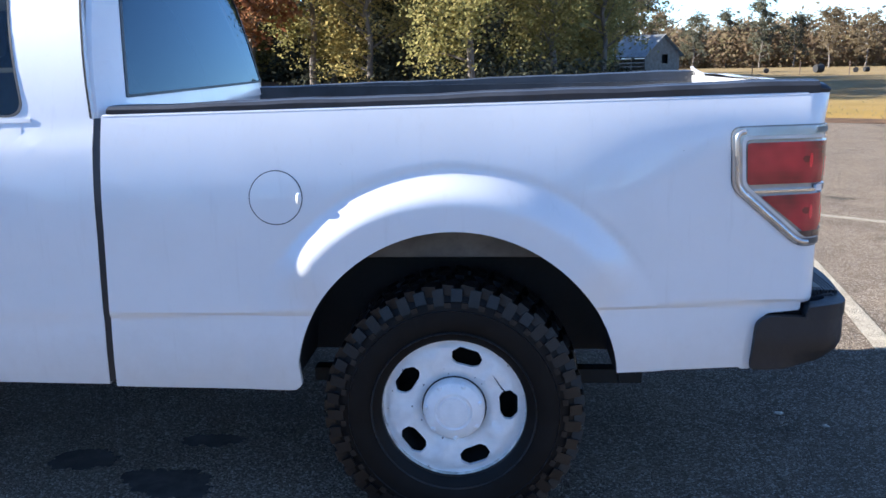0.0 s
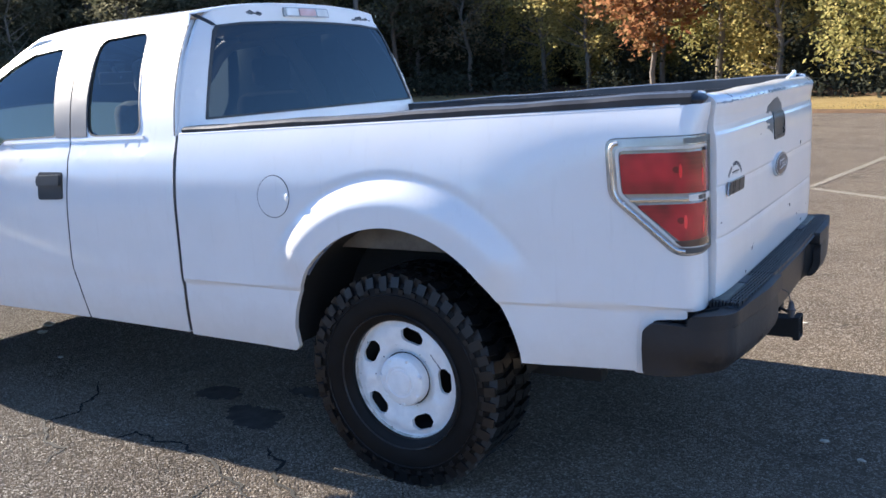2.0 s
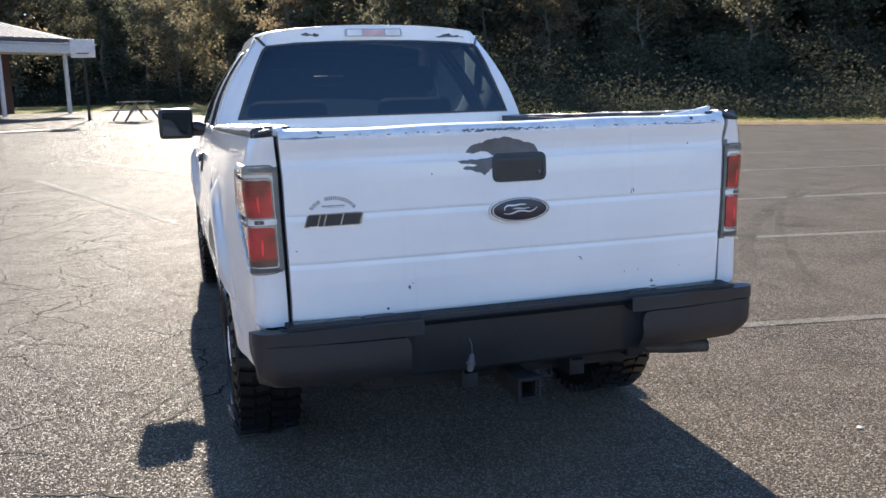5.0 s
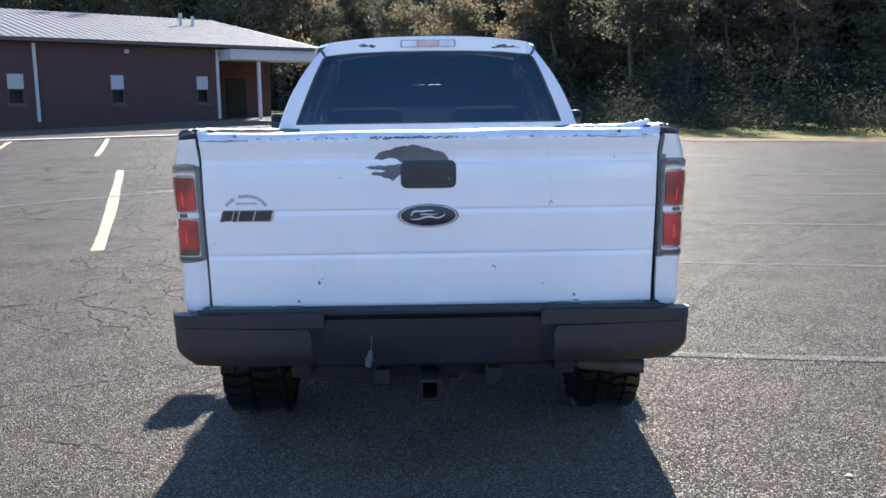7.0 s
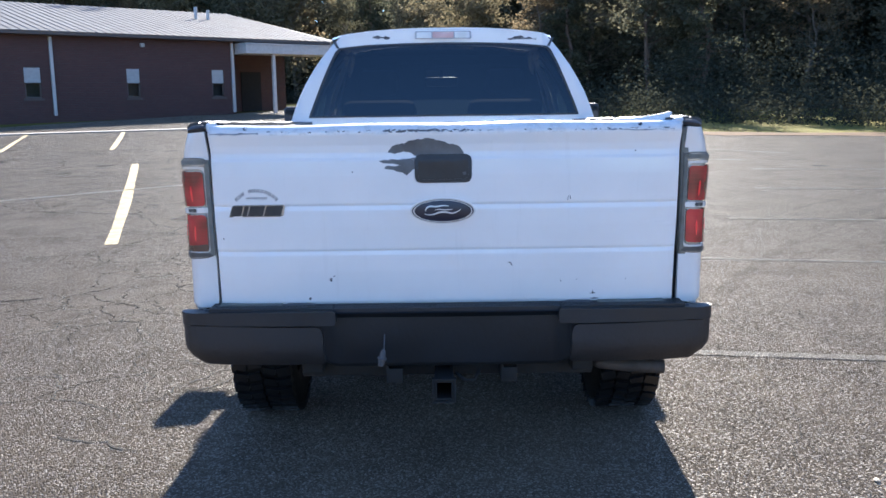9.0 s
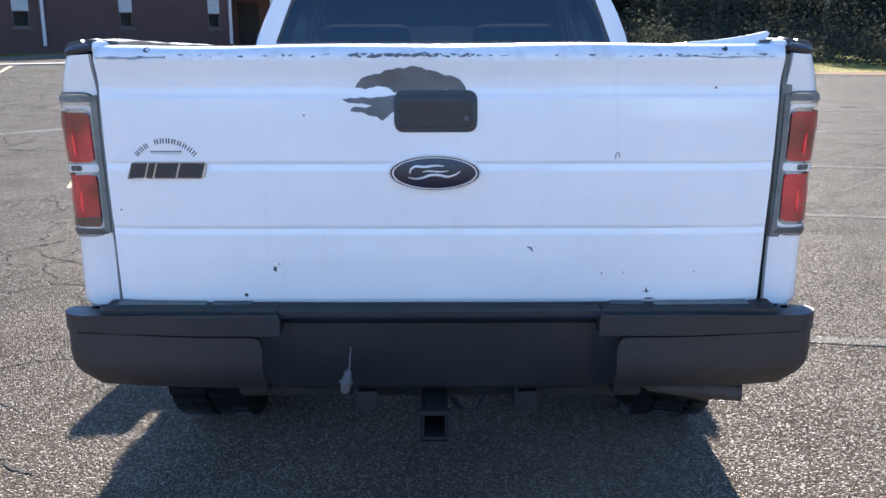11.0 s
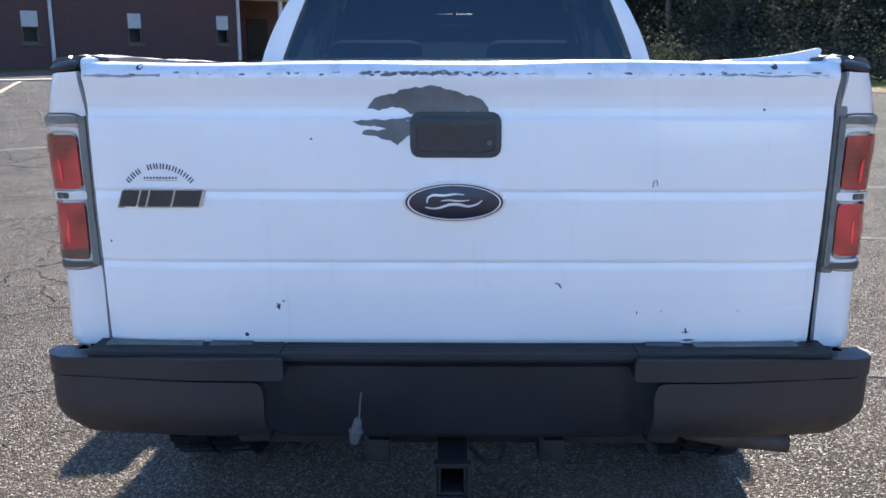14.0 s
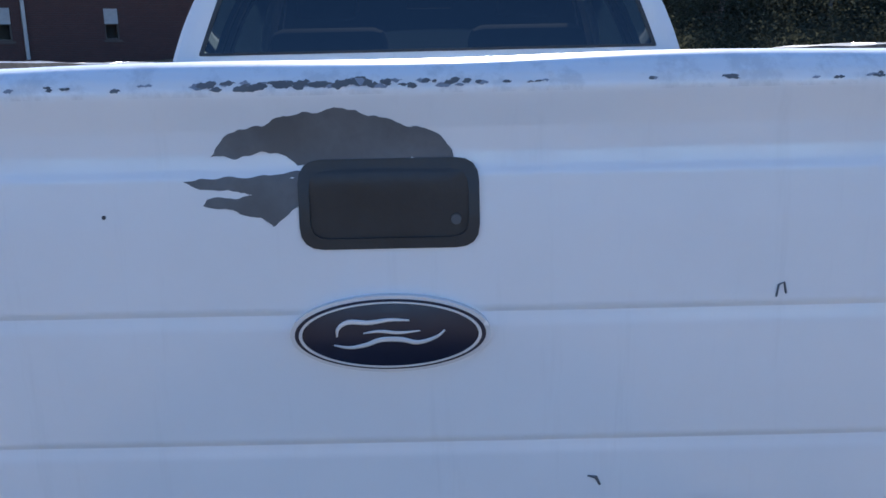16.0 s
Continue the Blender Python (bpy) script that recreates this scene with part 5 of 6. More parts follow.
def disc_y(r, turn=0.0):
    """The pressed disc: a hollow middle, a swelling round the holes, and a dish down to the lip."""
    y = 0.070 + 0.024 * smooth_step(0.09, 0.130, r) + 0.006 * smooth_step(0.14, 0.18, r) - 0.012 * smooth_step(0.200, 0.222, r)
    # flat pads pressed out between the openings
    pad = smooth_step(0.72, 0.86, math.cos((turn - radians(2 + 36)) * 5)) * smooth_step(0.122, 0.132, r) * smooth_step(0.190, 0.180, r)
    return y + 0.006 * pad


def wheel(x, side, turn):
    hub = CY - side * 0.835
    z = 0.413
    t, l, rg, f, lp, br, cp, gp, nuts = wheel_parts(side)
    m = Matrix.Translation((x, hub, z)) @ Matrix.Rotation(radians(turn), 4, "Y")
    for b in (t, l, rg, f, lp, br, cp, gp, *nuts):
        bmesh.ops.recalc_face_normals(b, faces=b.faces[:])
        b.transform(m)
    w = tp("wheel", t, RUBBER, label="mud-terrain tyre on a chipped silver steel wheel")
    tp("tread", l, TREAD, w, sharp=20)
    tp("sidewall_ring", rg, WET, w)
    tp("disc", f, STEEL, w, "chipped silver steel disc with five openings", sharp=30)
    tp("rim", lp, RIM, w)
    tp("drum", br, DARK, w)
    c = tp("hub_cap", cp, STEEL, w, "silver plastic hub cap", sharp=25)
    tp("cap_gap", gp, DARK, w)
    for nb in nuts:
        tp("nut_cover", nb, STEEL, w)
    # chips and rust spots in the disc's paint
    rnd = random.Random(int(x * 10) + side)

    def on_disc(a, b, off):
        return m @ Vector((a, -side * (disc_y(math.hypot(a, b), math.atan2(b, a)) + off), b))

    for k in range(22):
        a = rnd.uniform(0, 2 * math.pi)
        r = rnd.choice((rnd.uniform(0.218, 0.230), rnd.uniform(0.205, 0.229), rnd.uniform(0.11, 0.145)))
        s = rnd.uniform(0.0012, 0.0038)
        spot = [(r * math.cos(a) + s * rnd.uniform(0.4, 1.3) * math.cos(q), r * math.sin(a) + s * rnd.uniform(0.4, 1.3) * math.sin(q)) for q in (j * 1.05 for j in range(6))]
        tp("paint_chip", sheet(spot, [], on_disc, 0.05, 0.05, 0.0008, 0.0008), INK if k % 3 else RUST, w)
    line = bmesh.new()
    tube(line, [on_disc(a, b, 0.0006) for a, b in ((0.128, 0.108), (0.140, 0.090), (0.148, 0.072), (0.158, 0.058), (0.166, 0.050))], [0.0008, 0.0018, 0.0014, 0.003, 0.001], 5)
    tp("scratch", line, INK, w)


for x, turn in ((-0.025, -2), (FRONT_X, 20)):
    for side in (1, -1):
        wheel(x, side, turn)

# ---- rear bumper ----


def bumper_x(w):
    return 1.205 - 0.02 * (w / 0.9) ** 2 - 0.10 * max(0.0, (abs(w) - 0.80) / 0.14) ** 2


bm = bmesh.new()
prof = [(-0.10, 0.757), (-0.02, 0.773), (-0.004, 0.764), (0.0, 0.740), (-0.008, 0.66), (-0.022, 0.60), (-0.04, 0.585), (-0.10, 0.59)]
ws = [-0.86 + 1.72 * i / 60 for i in range(61)]
rings = []
for w in ws:
    mid = smooth_step(0.46, 0.40, abs(w))
    endup = max(0.0, (abs(w) - 0.85) / 0.09) ** 2
    row = []
    for dx, z in prof:
        x = bumper_x(w) + dx
        if z < 0.75:
            x -= 0.040 * mid
        row.append(bm.verts.new((x, CY + w, z + (0.050 * endup if z < 0.70 else -0.01 * endup) + (0.0 if z > 0.7 else -0.035 * mid))))
    rings.append(row)
for r0, r1 in zip(rings, rings[1:]):
    for k in range(len(prof) - 1):
        bm.faces.new((r0[k], r0[k + 1], r1[k + 1], r1[k]))
for r in (rings[0], rings[-1]):
    bm.faces.new(r)
bmesh.ops.recalc_face_normals(bm, faces=bm.faces[:])
bumper = tp("rear_bumper", bm, BUMPER, label="dark grey step bumper with worn plastic ends", sharp=35)
for side in (1, -1):
    # wrapped end of the bumper along the flank
    END = rounded([(0.895, 0.545), (0.905, 0.700), (0.935, 0.724), (1.20, 0.720), (1.645, 0.718), (1.655, 0.680), (1.640, 0.574), (1.30, 0.568), (1.20, 0.570), (1.14, 0.568), (1.08, 0.560), (1.0, 0.550)], 0.02)

    def end_at(s, z, off, side=side):
        rc, s0, w = 0.07, 1.105, 0.945 - 0.02 * smooth_step(0.66, 0.55, z)
        q = max(0.0, min((s - s0) / rc, math.pi / 2))
        x = min(s, s0) + rc * math.sin(q)
        w -= rc * (1 - math.cos(q)) + max(0.0, s - s0 - rc * math.pi / 2)
        x += 0.035 * smooth_step(0.94, 0.55, w)
        # the lower edge curls under, most of all round the corner
        curl = 0.045 * min(1.0, max(0.0, (0.640 - z) / 0.070)) ** 2 * smooth_step(0.98, 1.12, s)
        off -= curl
        return (x + off * math.sin(q), CY - side * (w + off * math.cos(q)), z)

    tp("end_cover", sheet(END, [], end_at, 0.018, 0.03, 0.003, 0.03), BUMPER_END, bumper, "worn dark grey plastic end cover")
    TOP = rounded([(1.045, 0.728), (1.055, 0.754), (1.12, 0.764), (1.40, 0.772), (1.70, 0.774), (1.70, 0.724), (1.20, 0.724), (1.06, 0.712)], 0.012)
    tp("step_corner", sheet(TOP, [], end_at, 0.018, 0.02, 0.007, 0.06), BUMPER, bumper)
    # white filler under the panel edge
    tp("body_filler", sheet(rounded([(0.865, 0.545), (0.868, 0.71), (0.90, 0.775), (1.04, 0.79), (1.04, 0.738), (0.94, 0.728), (0.912, 0.70), (0.902, 0.545)], 0.01), [], bed_pt(side), 0.02, 0.03, -0.0015, 0.02), PAINT)
# ribbed step tread
for w0, w1 in ((-0.84, -0.403), (-0.40, 0.40), (0.403, 0.84)):
    bm = bmesh.new()
    for k in range(9):
        x = 1.105 + 0.0105 * k
        n = 12
        for i in range(n):
            a, b = w0 + (w1 - w0) * i / n, w0 + (w1 - w0) * (i + 1) / n
            sh = bumper_x((a + b) / 2) - 1.205
            box(bm, x + sh, x + sh + 0.006, CY + a, CY + b, 0.763, 0.780)
    tp("step_tread", bm, BUMPER, bumper, "ribbed black step pad")
for y0, y1 in ((2.705, 2.93), (2.945, 3.045), (3.95, 4.035), (4.06, 4.30)):
    tp("rear_sill", boxes((1.085, 1.136, y0, y1, 0.764, 0.784), bevel=0.004), JAMB if y0 in (2.705, 4.06) else SEAT, label="weathered grey sill under the tailgate")
# receiver hitch
bm = bmesh.new()
HITCH_Y = CY - 0.014
for y0, y1, z0, z1 in ((-0.035, -0.026, 0.443, 0.518), (0.026, 0.035, 0.443, 0.518), (-0.026, 0.026, 0.443, 0.452), (-0.026, 0.026, 0.509, 0.518)):
    box(bm, 0.92, 1.208, HITCH_Y + y0, HITCH_Y + y1, z0, z1, 0.002, 1)
box(bm, 1.192, 1.215, HITCH_Y - 0.042, HITCH_Y - 0.035, 0.436, 0.525)
box(bm, 1.192, 1.215, HITCH_Y + 0.035, HITCH_Y + 0.042, 0.436, 0.525)
box(bm, 1.192, 1.215, HITCH_Y - 0.035, HITCH_Y + 0.035, 0.518, 0.525)
box(bm, 1.192, 1.215, HITCH_Y - 0.035, HITCH_Y + 0.035, 0.436, 0.443)
hitch = tp("tow_hitch", bm, DARK, label="square receiver tow hitch under the bumper")
bm = bmesh.new()
box(bm, 0.915, 0.985, CY - 0.55, CY + 0.55, 0.468, 0.538, 0.008, 2)
tp("cross_tube", bm, DARK, hitch)
for y in (CY - 0.22, CY + 0.20):
    tp("hitch_bracket", boxes((0.93, 1.10, y - 0.005, y + 0.005, 0.475, 0.57), (1.07, 1.10, y, y + 0.055, 0.475, 0.53), bevel=0.002), DARK, hitch)
bm = bmesh.new()
tube(bm, [(1.10, HITCH_Y + 0.045, 0.512), (1.15, HITCH_Y + 0.075, 0.500), (1.155, HITCH_Y + 0.11, 0.502), (1.10, HITCH_Y + 0.13, 0.520)], 0.006, 8)
tp("chain_loop", bm, DARK, hitch)
bm = bmesh.new()
tube(bm, [(1.178, CY - 0.222, 0.682), (1.205, CY - 0.222, 0.668), (1.215, CY - 0.224, 0.63)], 0.002, 8)
tube(bm, [(1.215, CY - 0.224, 0.636), (1.217, CY - 0.226, 0.634), (1.218, CY - 0.230, 0.610), (1.218, CY - 0.231, 0.606), (1.218, CY - 0.232, 0.600), (1.218, CY - 0.236, 0.578)], [0.004, 0.008, 0.012, 0.018, 0.014, 0.010], 12)
tp("trailer_plug", bm, SEAT, label="hanging grey trailer wiring plug")
# exhaust, axle, frame and spare
bm = bmesh.new()
tube(bm, [(-0.6, CY + 0.50, 0.47), (0.35, CY + 0.50, 0.49), (0.85, CY + 0.52, 0.515), (1.00, CY + 0.58, 0.515), (1.05, CY + 0.68, 0.518), (1.07, CY + 0.80, 0.516)], 0.026, 12)
tp("exhaust_pipe", bm, plain("rusty_steel", (0.085, 0.068, 0.055), 0.7, 0.2, var=0.4), label="steel exhaust tailpipe")
bm = bmesh.new()
for s in (-1, 1):
    box(bm, -4.3, 1.05, CY + s * 0.50 - 0.04, CY + s * 0.50 + 0.04, 0.50, 0.64, 0.006, 1)
    box(bm, -0.55, 0.62, CY + s * 0.56 - 0.03, CY + s * 0.56 + 0.03, 0.37, 0.42)
for x in (-3.6, -2.6, -1.5, 0.75):
    box(bm, x - 0.05, x + 0.05, CY - 0.5, CY + 0.5, 0.50, 0.60)
tp("frame", bm, DARK)
bm = bmesh.new()
tube(bm, [(-0.02, CY - 0.74, 0.41), (-0.02, CY - 0.14, 0.41), (-0.02, CY, 0.41), (-0.02, CY + 0.14, 0.41), (-0.02, CY + 0.74, 0.41)], [0.05, 0.06, 0.14, 0.06, 0.05], 14)
tp("rear_axle", bm, DARK)
bm = bmesh.new()
tube(bm, [(FRONT_X, CY - 0.74, 0.40), (FRONT_X, CY + 0.74, 0.40)], 0.045, 10)
tp("front_axle", bm, DARK)
tp("underfloor", boxes((-2.9, -1.12, CY - 0.90, CY + 0.90, 0.49, 0.52), (-2.2, -0.7, CY - 0.50, CY - 0.10, 0.38, 0.54), (-4.3, -3.0, CY - 0.46, CY + 0.46, 0.36, 0.60), (-1.08, -0.56, CY - 0.86, CY + 0.86, 0.66, 0.71), (-0.56, 0.53, CY - 0.58, CY + 0.58, 0.66, 0.71), (0.53, 1.0, CY - 0.86, CY + 0.86, 0.66, 0.71), bevel=0.01), DARK)
bm = bmesh.new()
revolve(bm, [(0.20, -0.10), (0.30, -0.12), (0.36, -0.09), (0.365, 0.09), (0.30, 0.12), (0.20, 0.10), (0.20, -0.10)], 40)
bm.transform(Matrix.Translation((0.60, CY, 0.60)) @ Matrix.Rotation(radians(90), 4, "X"))
tp("spare_wheel", bm, RUBBER)
bm = bmesh.new()
box(bm, -4.35, -3.0, CY - 0.80, CY + 0.80, 0.60, 1.02)
tp("engine_bay", bm, DARK)
tp("cowl", boxes((-3.05, -2.80, CY - 0.88, CY + 0.88, 0.60, 1.19), bevel=0.02), BLACK)

# ---- brick hall beside the lot ----
B0 = Vector((-24.5, -10.5, 0))
B_TURN = math.degrees(math.atan2(0.768, -0.64))
# along the front: u; out from the front, towards the lot: -v
U0, U1, FLOOR, EAVE, RIDGE, DEPTH = -16.0, 12.3, 0.62, 3.95, 5.60, 16.0
HALL_AT = Matrix.Translation((4.2, 3.5, 1.5)) @ Matrix.Scale(1.29, 4) @ Matrix.Translation((-4.2, -3.5, -1.5))
hall = tagged(base("brick_hall", (B0.x, B0.y, 0), B_TURN), "low red-brick hall with a pale ribbed metal roof", "building")

hall.matrix_world = HALL_AT @ hall.matrix_world


def hp(name, bm, mat, parent=None, label="", smooth=False):
    return link(name, bm, mat, parent or hall, label, smooth=smooth)


WINS = [(-10.4, 0.54), (-5.2, 0.54), (1.00, 0.52), (4.33, 0.47), (7.52, 0.47)]
flat = lambda u, z, off: (u, -off, z)
holes = [[(u - w / 2, 1.72), (u + w / 2, 1.72), (u + w / 2, 2.72), (u - w / 2, 2.72)] for u, w in WINS]
WALL_END = 8.2
hp("front_wall", sheet([(U0, FLOOR - 0.4), (WALL_END, FLOOR - 0.4), (WALL_END, EAVE), (U0, EAVE)], holes, flat, 50, 50, 0.0, 0.22), BRICK)
hp("wall", boxes((WALL_END - 0.2, WALL_END, 0.2, 3.0, FLOOR - 0.4, EAVE), (WALL_END, U1 - 0.3, 2.8, 3.0, FLOOR - 0.4, EAVE), (U1 - 0.5, U1 - 0.3, 3.0, DEPTH, FLOOR - 0.4, EAVE), (U0, U1 - 0.3, DEPTH - 0.2, DEPTH, FLOOR - 0.4, EAVE), (U0, U0 + 0.2, 0.2, DEPTH - 0.2, FLOOR - 0.4, EAVE)), BRICK)
hp("floor_slab", boxes((U0, U1, -0.6, DEPTH, FLOOR - 0.5, FLOOR - 0.02)), CONCRETE)
for u, w in WINS:
    win = hp("window", boxes((u - w / 2, u - w / 2 + 0.05, 0.04, 0.12, 1.72, 2.72), (u + w / 2 - 0.05, u + w / 2, 0.04, 0.12, 1.72, 2.72), (u - w / 2, u + w / 2, 0.04, 0.12, 2.67, 2.72), (u - w / 2, u + w / 2, 0.04, 0.12, 1.72, 1.77), (u - w / 2, u + w / 2, 0.05, 0.11, 2.20, 2.25)), BROWN, label="brown sash window, pale blind half down")
    hp("pane", boxes((u - w / 2 + 0.05, u + w / 2 - 0.05, 0.075, 0.085, 1.77, 2.20)), PANE, win)
    hp("pane", boxes((u - w / 2 + 0.05, u + w / 2 - 0.05, 0.065, 0.075, 2.25, 2.67)), PANE, win)
    hp("blind", boxes((u - w / 2 + 0.01, u + w / 2 - 0.01, 0.022, 0.036, 2.23, 2.71)), BLIND, win)
    for k in (-1, 1):
        hp("bar", boxes((u + k * w / 6 - 0.012, u + k * w / 6 + 0.012, 0.05, 0.064, 2.25, 2.67)), BLIND, win)
    hp("bar", boxes((u - w / 2 + 0.05, u + w / 2 - 0.05, 0.051, 0.063, 2.44, 2.462)), BLIND, win)
    hp("sill", boxes((u - w / 2 - 0.06, u + w / 2 + 0.06, -0.05, 0.04, 1.65, 1.715)), BROWN, win)
    hp("room_wall", boxes((u - w, u + w, 0.4, 0.42, 1.3, 2.9)), CONCRETE, win)
# roof: one long slope to the lot, hipped at the near end
ridge_v, over = 8.0, 0.45
corner = (U1 + 0.35, -over, EAVE - 0.08)
bm = bmesh.new()
a = bm.verts.new((U0, -over, EAVE - 0.08))
b = bm.verts.new(corner)
c = bm.verts.new((U1 - 0.2, ridge_v, RIDGE))
d = bm.verts.new((U0, ridge_v, RIDGE))
bm.faces.new((a, b, c, d))
e = bm.verts.new((U1 + 0.35, DEPTH + over, EAVE - 0.08))
f = bm.verts.new((U0, DEPTH + over, EAVE - 0.08))
bm.faces.new((d, c, e, f))
bm.faces.new((b, e, c))
roof = hp("roof", bm, TIN, label="pale ribbed metal roof")
bm = bmesh.new()
n = int((U1 - U0) / 0.30)
for k in range(n):
    u = U0 + 0.15 + 0.30 * k
    for t0, t1, side in ((0.0, 1.0, 0),):
        p = Vector((u, -over, EAVE - 0.075))
        q = Vector((u, ridge_v, RIDGE + 0.005))
        tube(bm, [p, q], 0.012, 4, True)
hp("rib", bm, TIN, roof)
hp("fascia", boxes((U0, U1 + 0.35, -over - 0.02, -over + 0.02, EAVE - 0.20, EAVE - 0.085)), BROWN)
hp("soffit", boxes((U0, U1 + 0.3, -over + 0.02, 2.8, EAVE - 0.20, EAVE - 0.16)), BROWN)
for u in (1.62, 8.12, -6.5):
    bm = boxes((u - 0.05, u + 0.05, -0.10, -0.01, 1.15, EAVE - 0.24), bevel=0.01)
    hp("downpipe", bm, TRIM)
for u in (9.55, 12.1):
    hp("porch_post", boxes((u - 0.06, u + 0.06, -0.66, -0.54, FLOOR - 0.1, 3.30), bevel=0.01), TRIM)
canopy = hp("porch_canopy", boxes((8.25, U1 + 0.9, -0.90, 0.30, 3.30, 3.62), bevel=0.02), TRIM, label="flat pale porch canopy")
hp("canopy_edge", boxes((8.22, U1 + 0.95, -0.94, 0.30, 3.625, 3.68)), TRIM, canopy)
hp("porch_door", boxes((9.9, 10.8, 2.74, 2.795, FLOOR, 2.75)), DARK)
lampy = hp("wall_lamp", boxes((4.62, 4.78, -0.12, -0.005, 3.46, 3.60), bevel=0.03), TRIM, label="small white wall flood lamp")
for du, h in ((9.2, 0.12), (9.75, 0.02)):
    bm = bmesh.new()
    tube(bm, [(du, 5.2, EAVE + 1.0), (du, 5.2, EAVE + 1.45 + h)], 0.07, 10)
    hp("roof_vent", bm, TRIM)

# ---- grey barn across the field ----
barn = tagged(base("barn", (13.6, 88.5, -0.58), 38), "weathered grey wooden barn with a rusty tin roof", "building")
W, L, H, R = 2.35, 4.6, 2.0, 3.75
bm = bmesh.new()
gable = [(-W, 0), (W, 0), (W, H), (0, R), (-W, H)]
winhole = [(-0.1, 1.1), (0.75, 1.1), (0.75, 1.95), (-0.1, 1.95)]
link("end_wall", sheet(gable, [winhole], lambda u, z, off: (u, -L / 2 - off, z), 50, 50, 0, 0.1), GREYWOOD, barn, smooth=False)
link("wall", boxes((-W, -W + 0.1, -L / 2 + 0.1, L / 2, 0.0, H), (W - 0.1, W, -L / 2 + 0.1, L / 2, 0.0, H), (-W + 0.1, W - 0.1, L / 2 - 0.1, L / 2, 0, H)), GREYWOOD, barn, smooth=False)
# black sheet behind the opening, its colour standing for the shade inside
link("loft_dark", boxes((-W + 0.2, W - 0.2, -L / 2 + 0.5, -L / 2 + 0.55, 0.1, H)), DARK, barn, smooth=False)
bm = bmesh.new()
for s in (-1, 1):
    vs = [bm.verts.new(p) for p in ((s * (W + 0.4), -L / 2 - 0.35, H - 0.28), (0, -L / 2 - 0.35, R + 0.05), (0, L / 2 + 0.35, R + 0.05), (s * (W + 0.4), L / 2 + 0.35, H - 0.28))]
    bm.faces.new(vs)
bmesh.ops.solidify(bm, geom=bm.faces[:], thickness=0.06)
link("roof", bm, OLDTIN, barn, "sheet tin roof", smooth=False)
lean = link("lean_to", boxes((-W - 3.4, -W, -L / 2, L / 2, H - 0.45, H - 0.36)), OLDTIN, barn, smooth=False)
for u in (-W - 3.3, -W - 1.7):
    link("post", boxes((u - 0.07, u + 0.07, -L / 2 + 0.1, -L / 2 + 0.24, 0, H - 0.45)), GREYWOOD, barn, smooth=False)
for z in (0.4, 0.8, 1.15):
    link("rail", boxes((-W - 3.3, -W, -L / 2 + 0.1, -L / 2 + 0.16, z, z + 0.12)), GREYWOOD, barn, smooth=False)

# pale concrete walk along the hall's front, and a kerb block at the lot's far edge
bm = bmesh.new()
rows = []
for k in range(24):
    q = Vector((-23.4, -13.6)).lerp(Vector((-27.6, -1.5)), k / 23)
    n = Vector((-0.945, -0.328))
    rows.append([bm.verts.new((q.x + n.x * o, q.y + n.y * o, land(q.x + n.x * o, q.y + n.y * o) + h)) for o, h in ((0.0, -0.02), (0.0, 0.03), (0.02, 0.04), (0.55, 0.04))])
for r0, r1 in zip(rows, rows[1:]):
    for k in range(3):
        bm.faces.new((r0[k], r1[k], r1[k + 1], r0[k + 1]))
tagged(link("walkway", bm, CONCRETE, smooth=False), "pale concrete walk in front of the brick hall", "path", kind="structure")
bm = bmesh.new()
box(bm, -0.75, 0.75, -0.09, 0.09, -0.02, 0.12, 0.03, 2, pose(5.85, 20.45, 0, 0, 0, -32))
tagged(link("kerb_block", bm, CONCRETE), "pale painted concrete kerb block at the lot's edge", "kerb", kind="structure")


def tyre_mark(cx, cy, radius, a0, a1, width, seed):
    """A faint curved scuff that turning wheels have left."""
    rnd = random.Random(seed)
    bm = bmesh.new()
    last = None
    n = 60
    for k in range(n + 1):
        a = radians(a0 + (a1 - a0) * k / n)
        w = width / 2 * rnd.uniform(0.6, 1.15) * min(1.0, 0.2 + 8.0 * min(k, n - k) / n)
        d = Vector((math.cos(a), math.sin(a)))
        c = Vector((cx, cy)) + d * (radius + rnd.uniform(-0.01, 0.01))
        pair = [bm.verts.new(on_ground(*(c + d * w), 0.0014 + 0.0006 * seed)), bm.verts.new(on_ground(*(c - d * w), 0.0014 + 0.0006 * seed))]
        if last:
            bm.faces.new((last[0], last[1], pair[1], pair[0]))
        last = pair
    return tagged(link("tyre_mark", bm, SCUFF), "faint dark curved tyre scuff on the asphalt", "stain", "tyre scuffs", "structure")


for row in ((0.16, 15.35, 10.27, 206, 243, 0.07, 1), (0.16, 15.35, 9.6, 208, 240, 0.16, 2), (7.54, 24.08, 20.94, 224, 243.5, 0.14, 3), (7.54, 24.08, 19.3, 222, 242, 0.10, 4), (3.45, 16.87, 12.67, 214, 243, 0.05, 5), (3.45, 16.87, 11.4, 212, 240, 0.20, 6)):
    tyre_mark(*row)

# a field fence, a utility pole, a hoop and small things


def simple_thing(name, bm, mat, label, category, group="", kind=""):
    return tagged(link(name, bm, mat), label, category, group, kind)


fence = tagged(base("field_fence", (0, 0, 0)), "low wire fence on thin wooden posts", "fence")
for k in range(16):
    x, y = 20 + 3.4 * k, 74 - 1.1 * k
    bm = bmesh.new()
    tube(bm, [(x, y, land(x, y) - 0.2), (x, y, land(x, y) + 1.05)], 0.035, 6)
    link("post", bm, BARK_PINE, fence)
pole = bmesh.new()
px, py = -27.5, 39.4
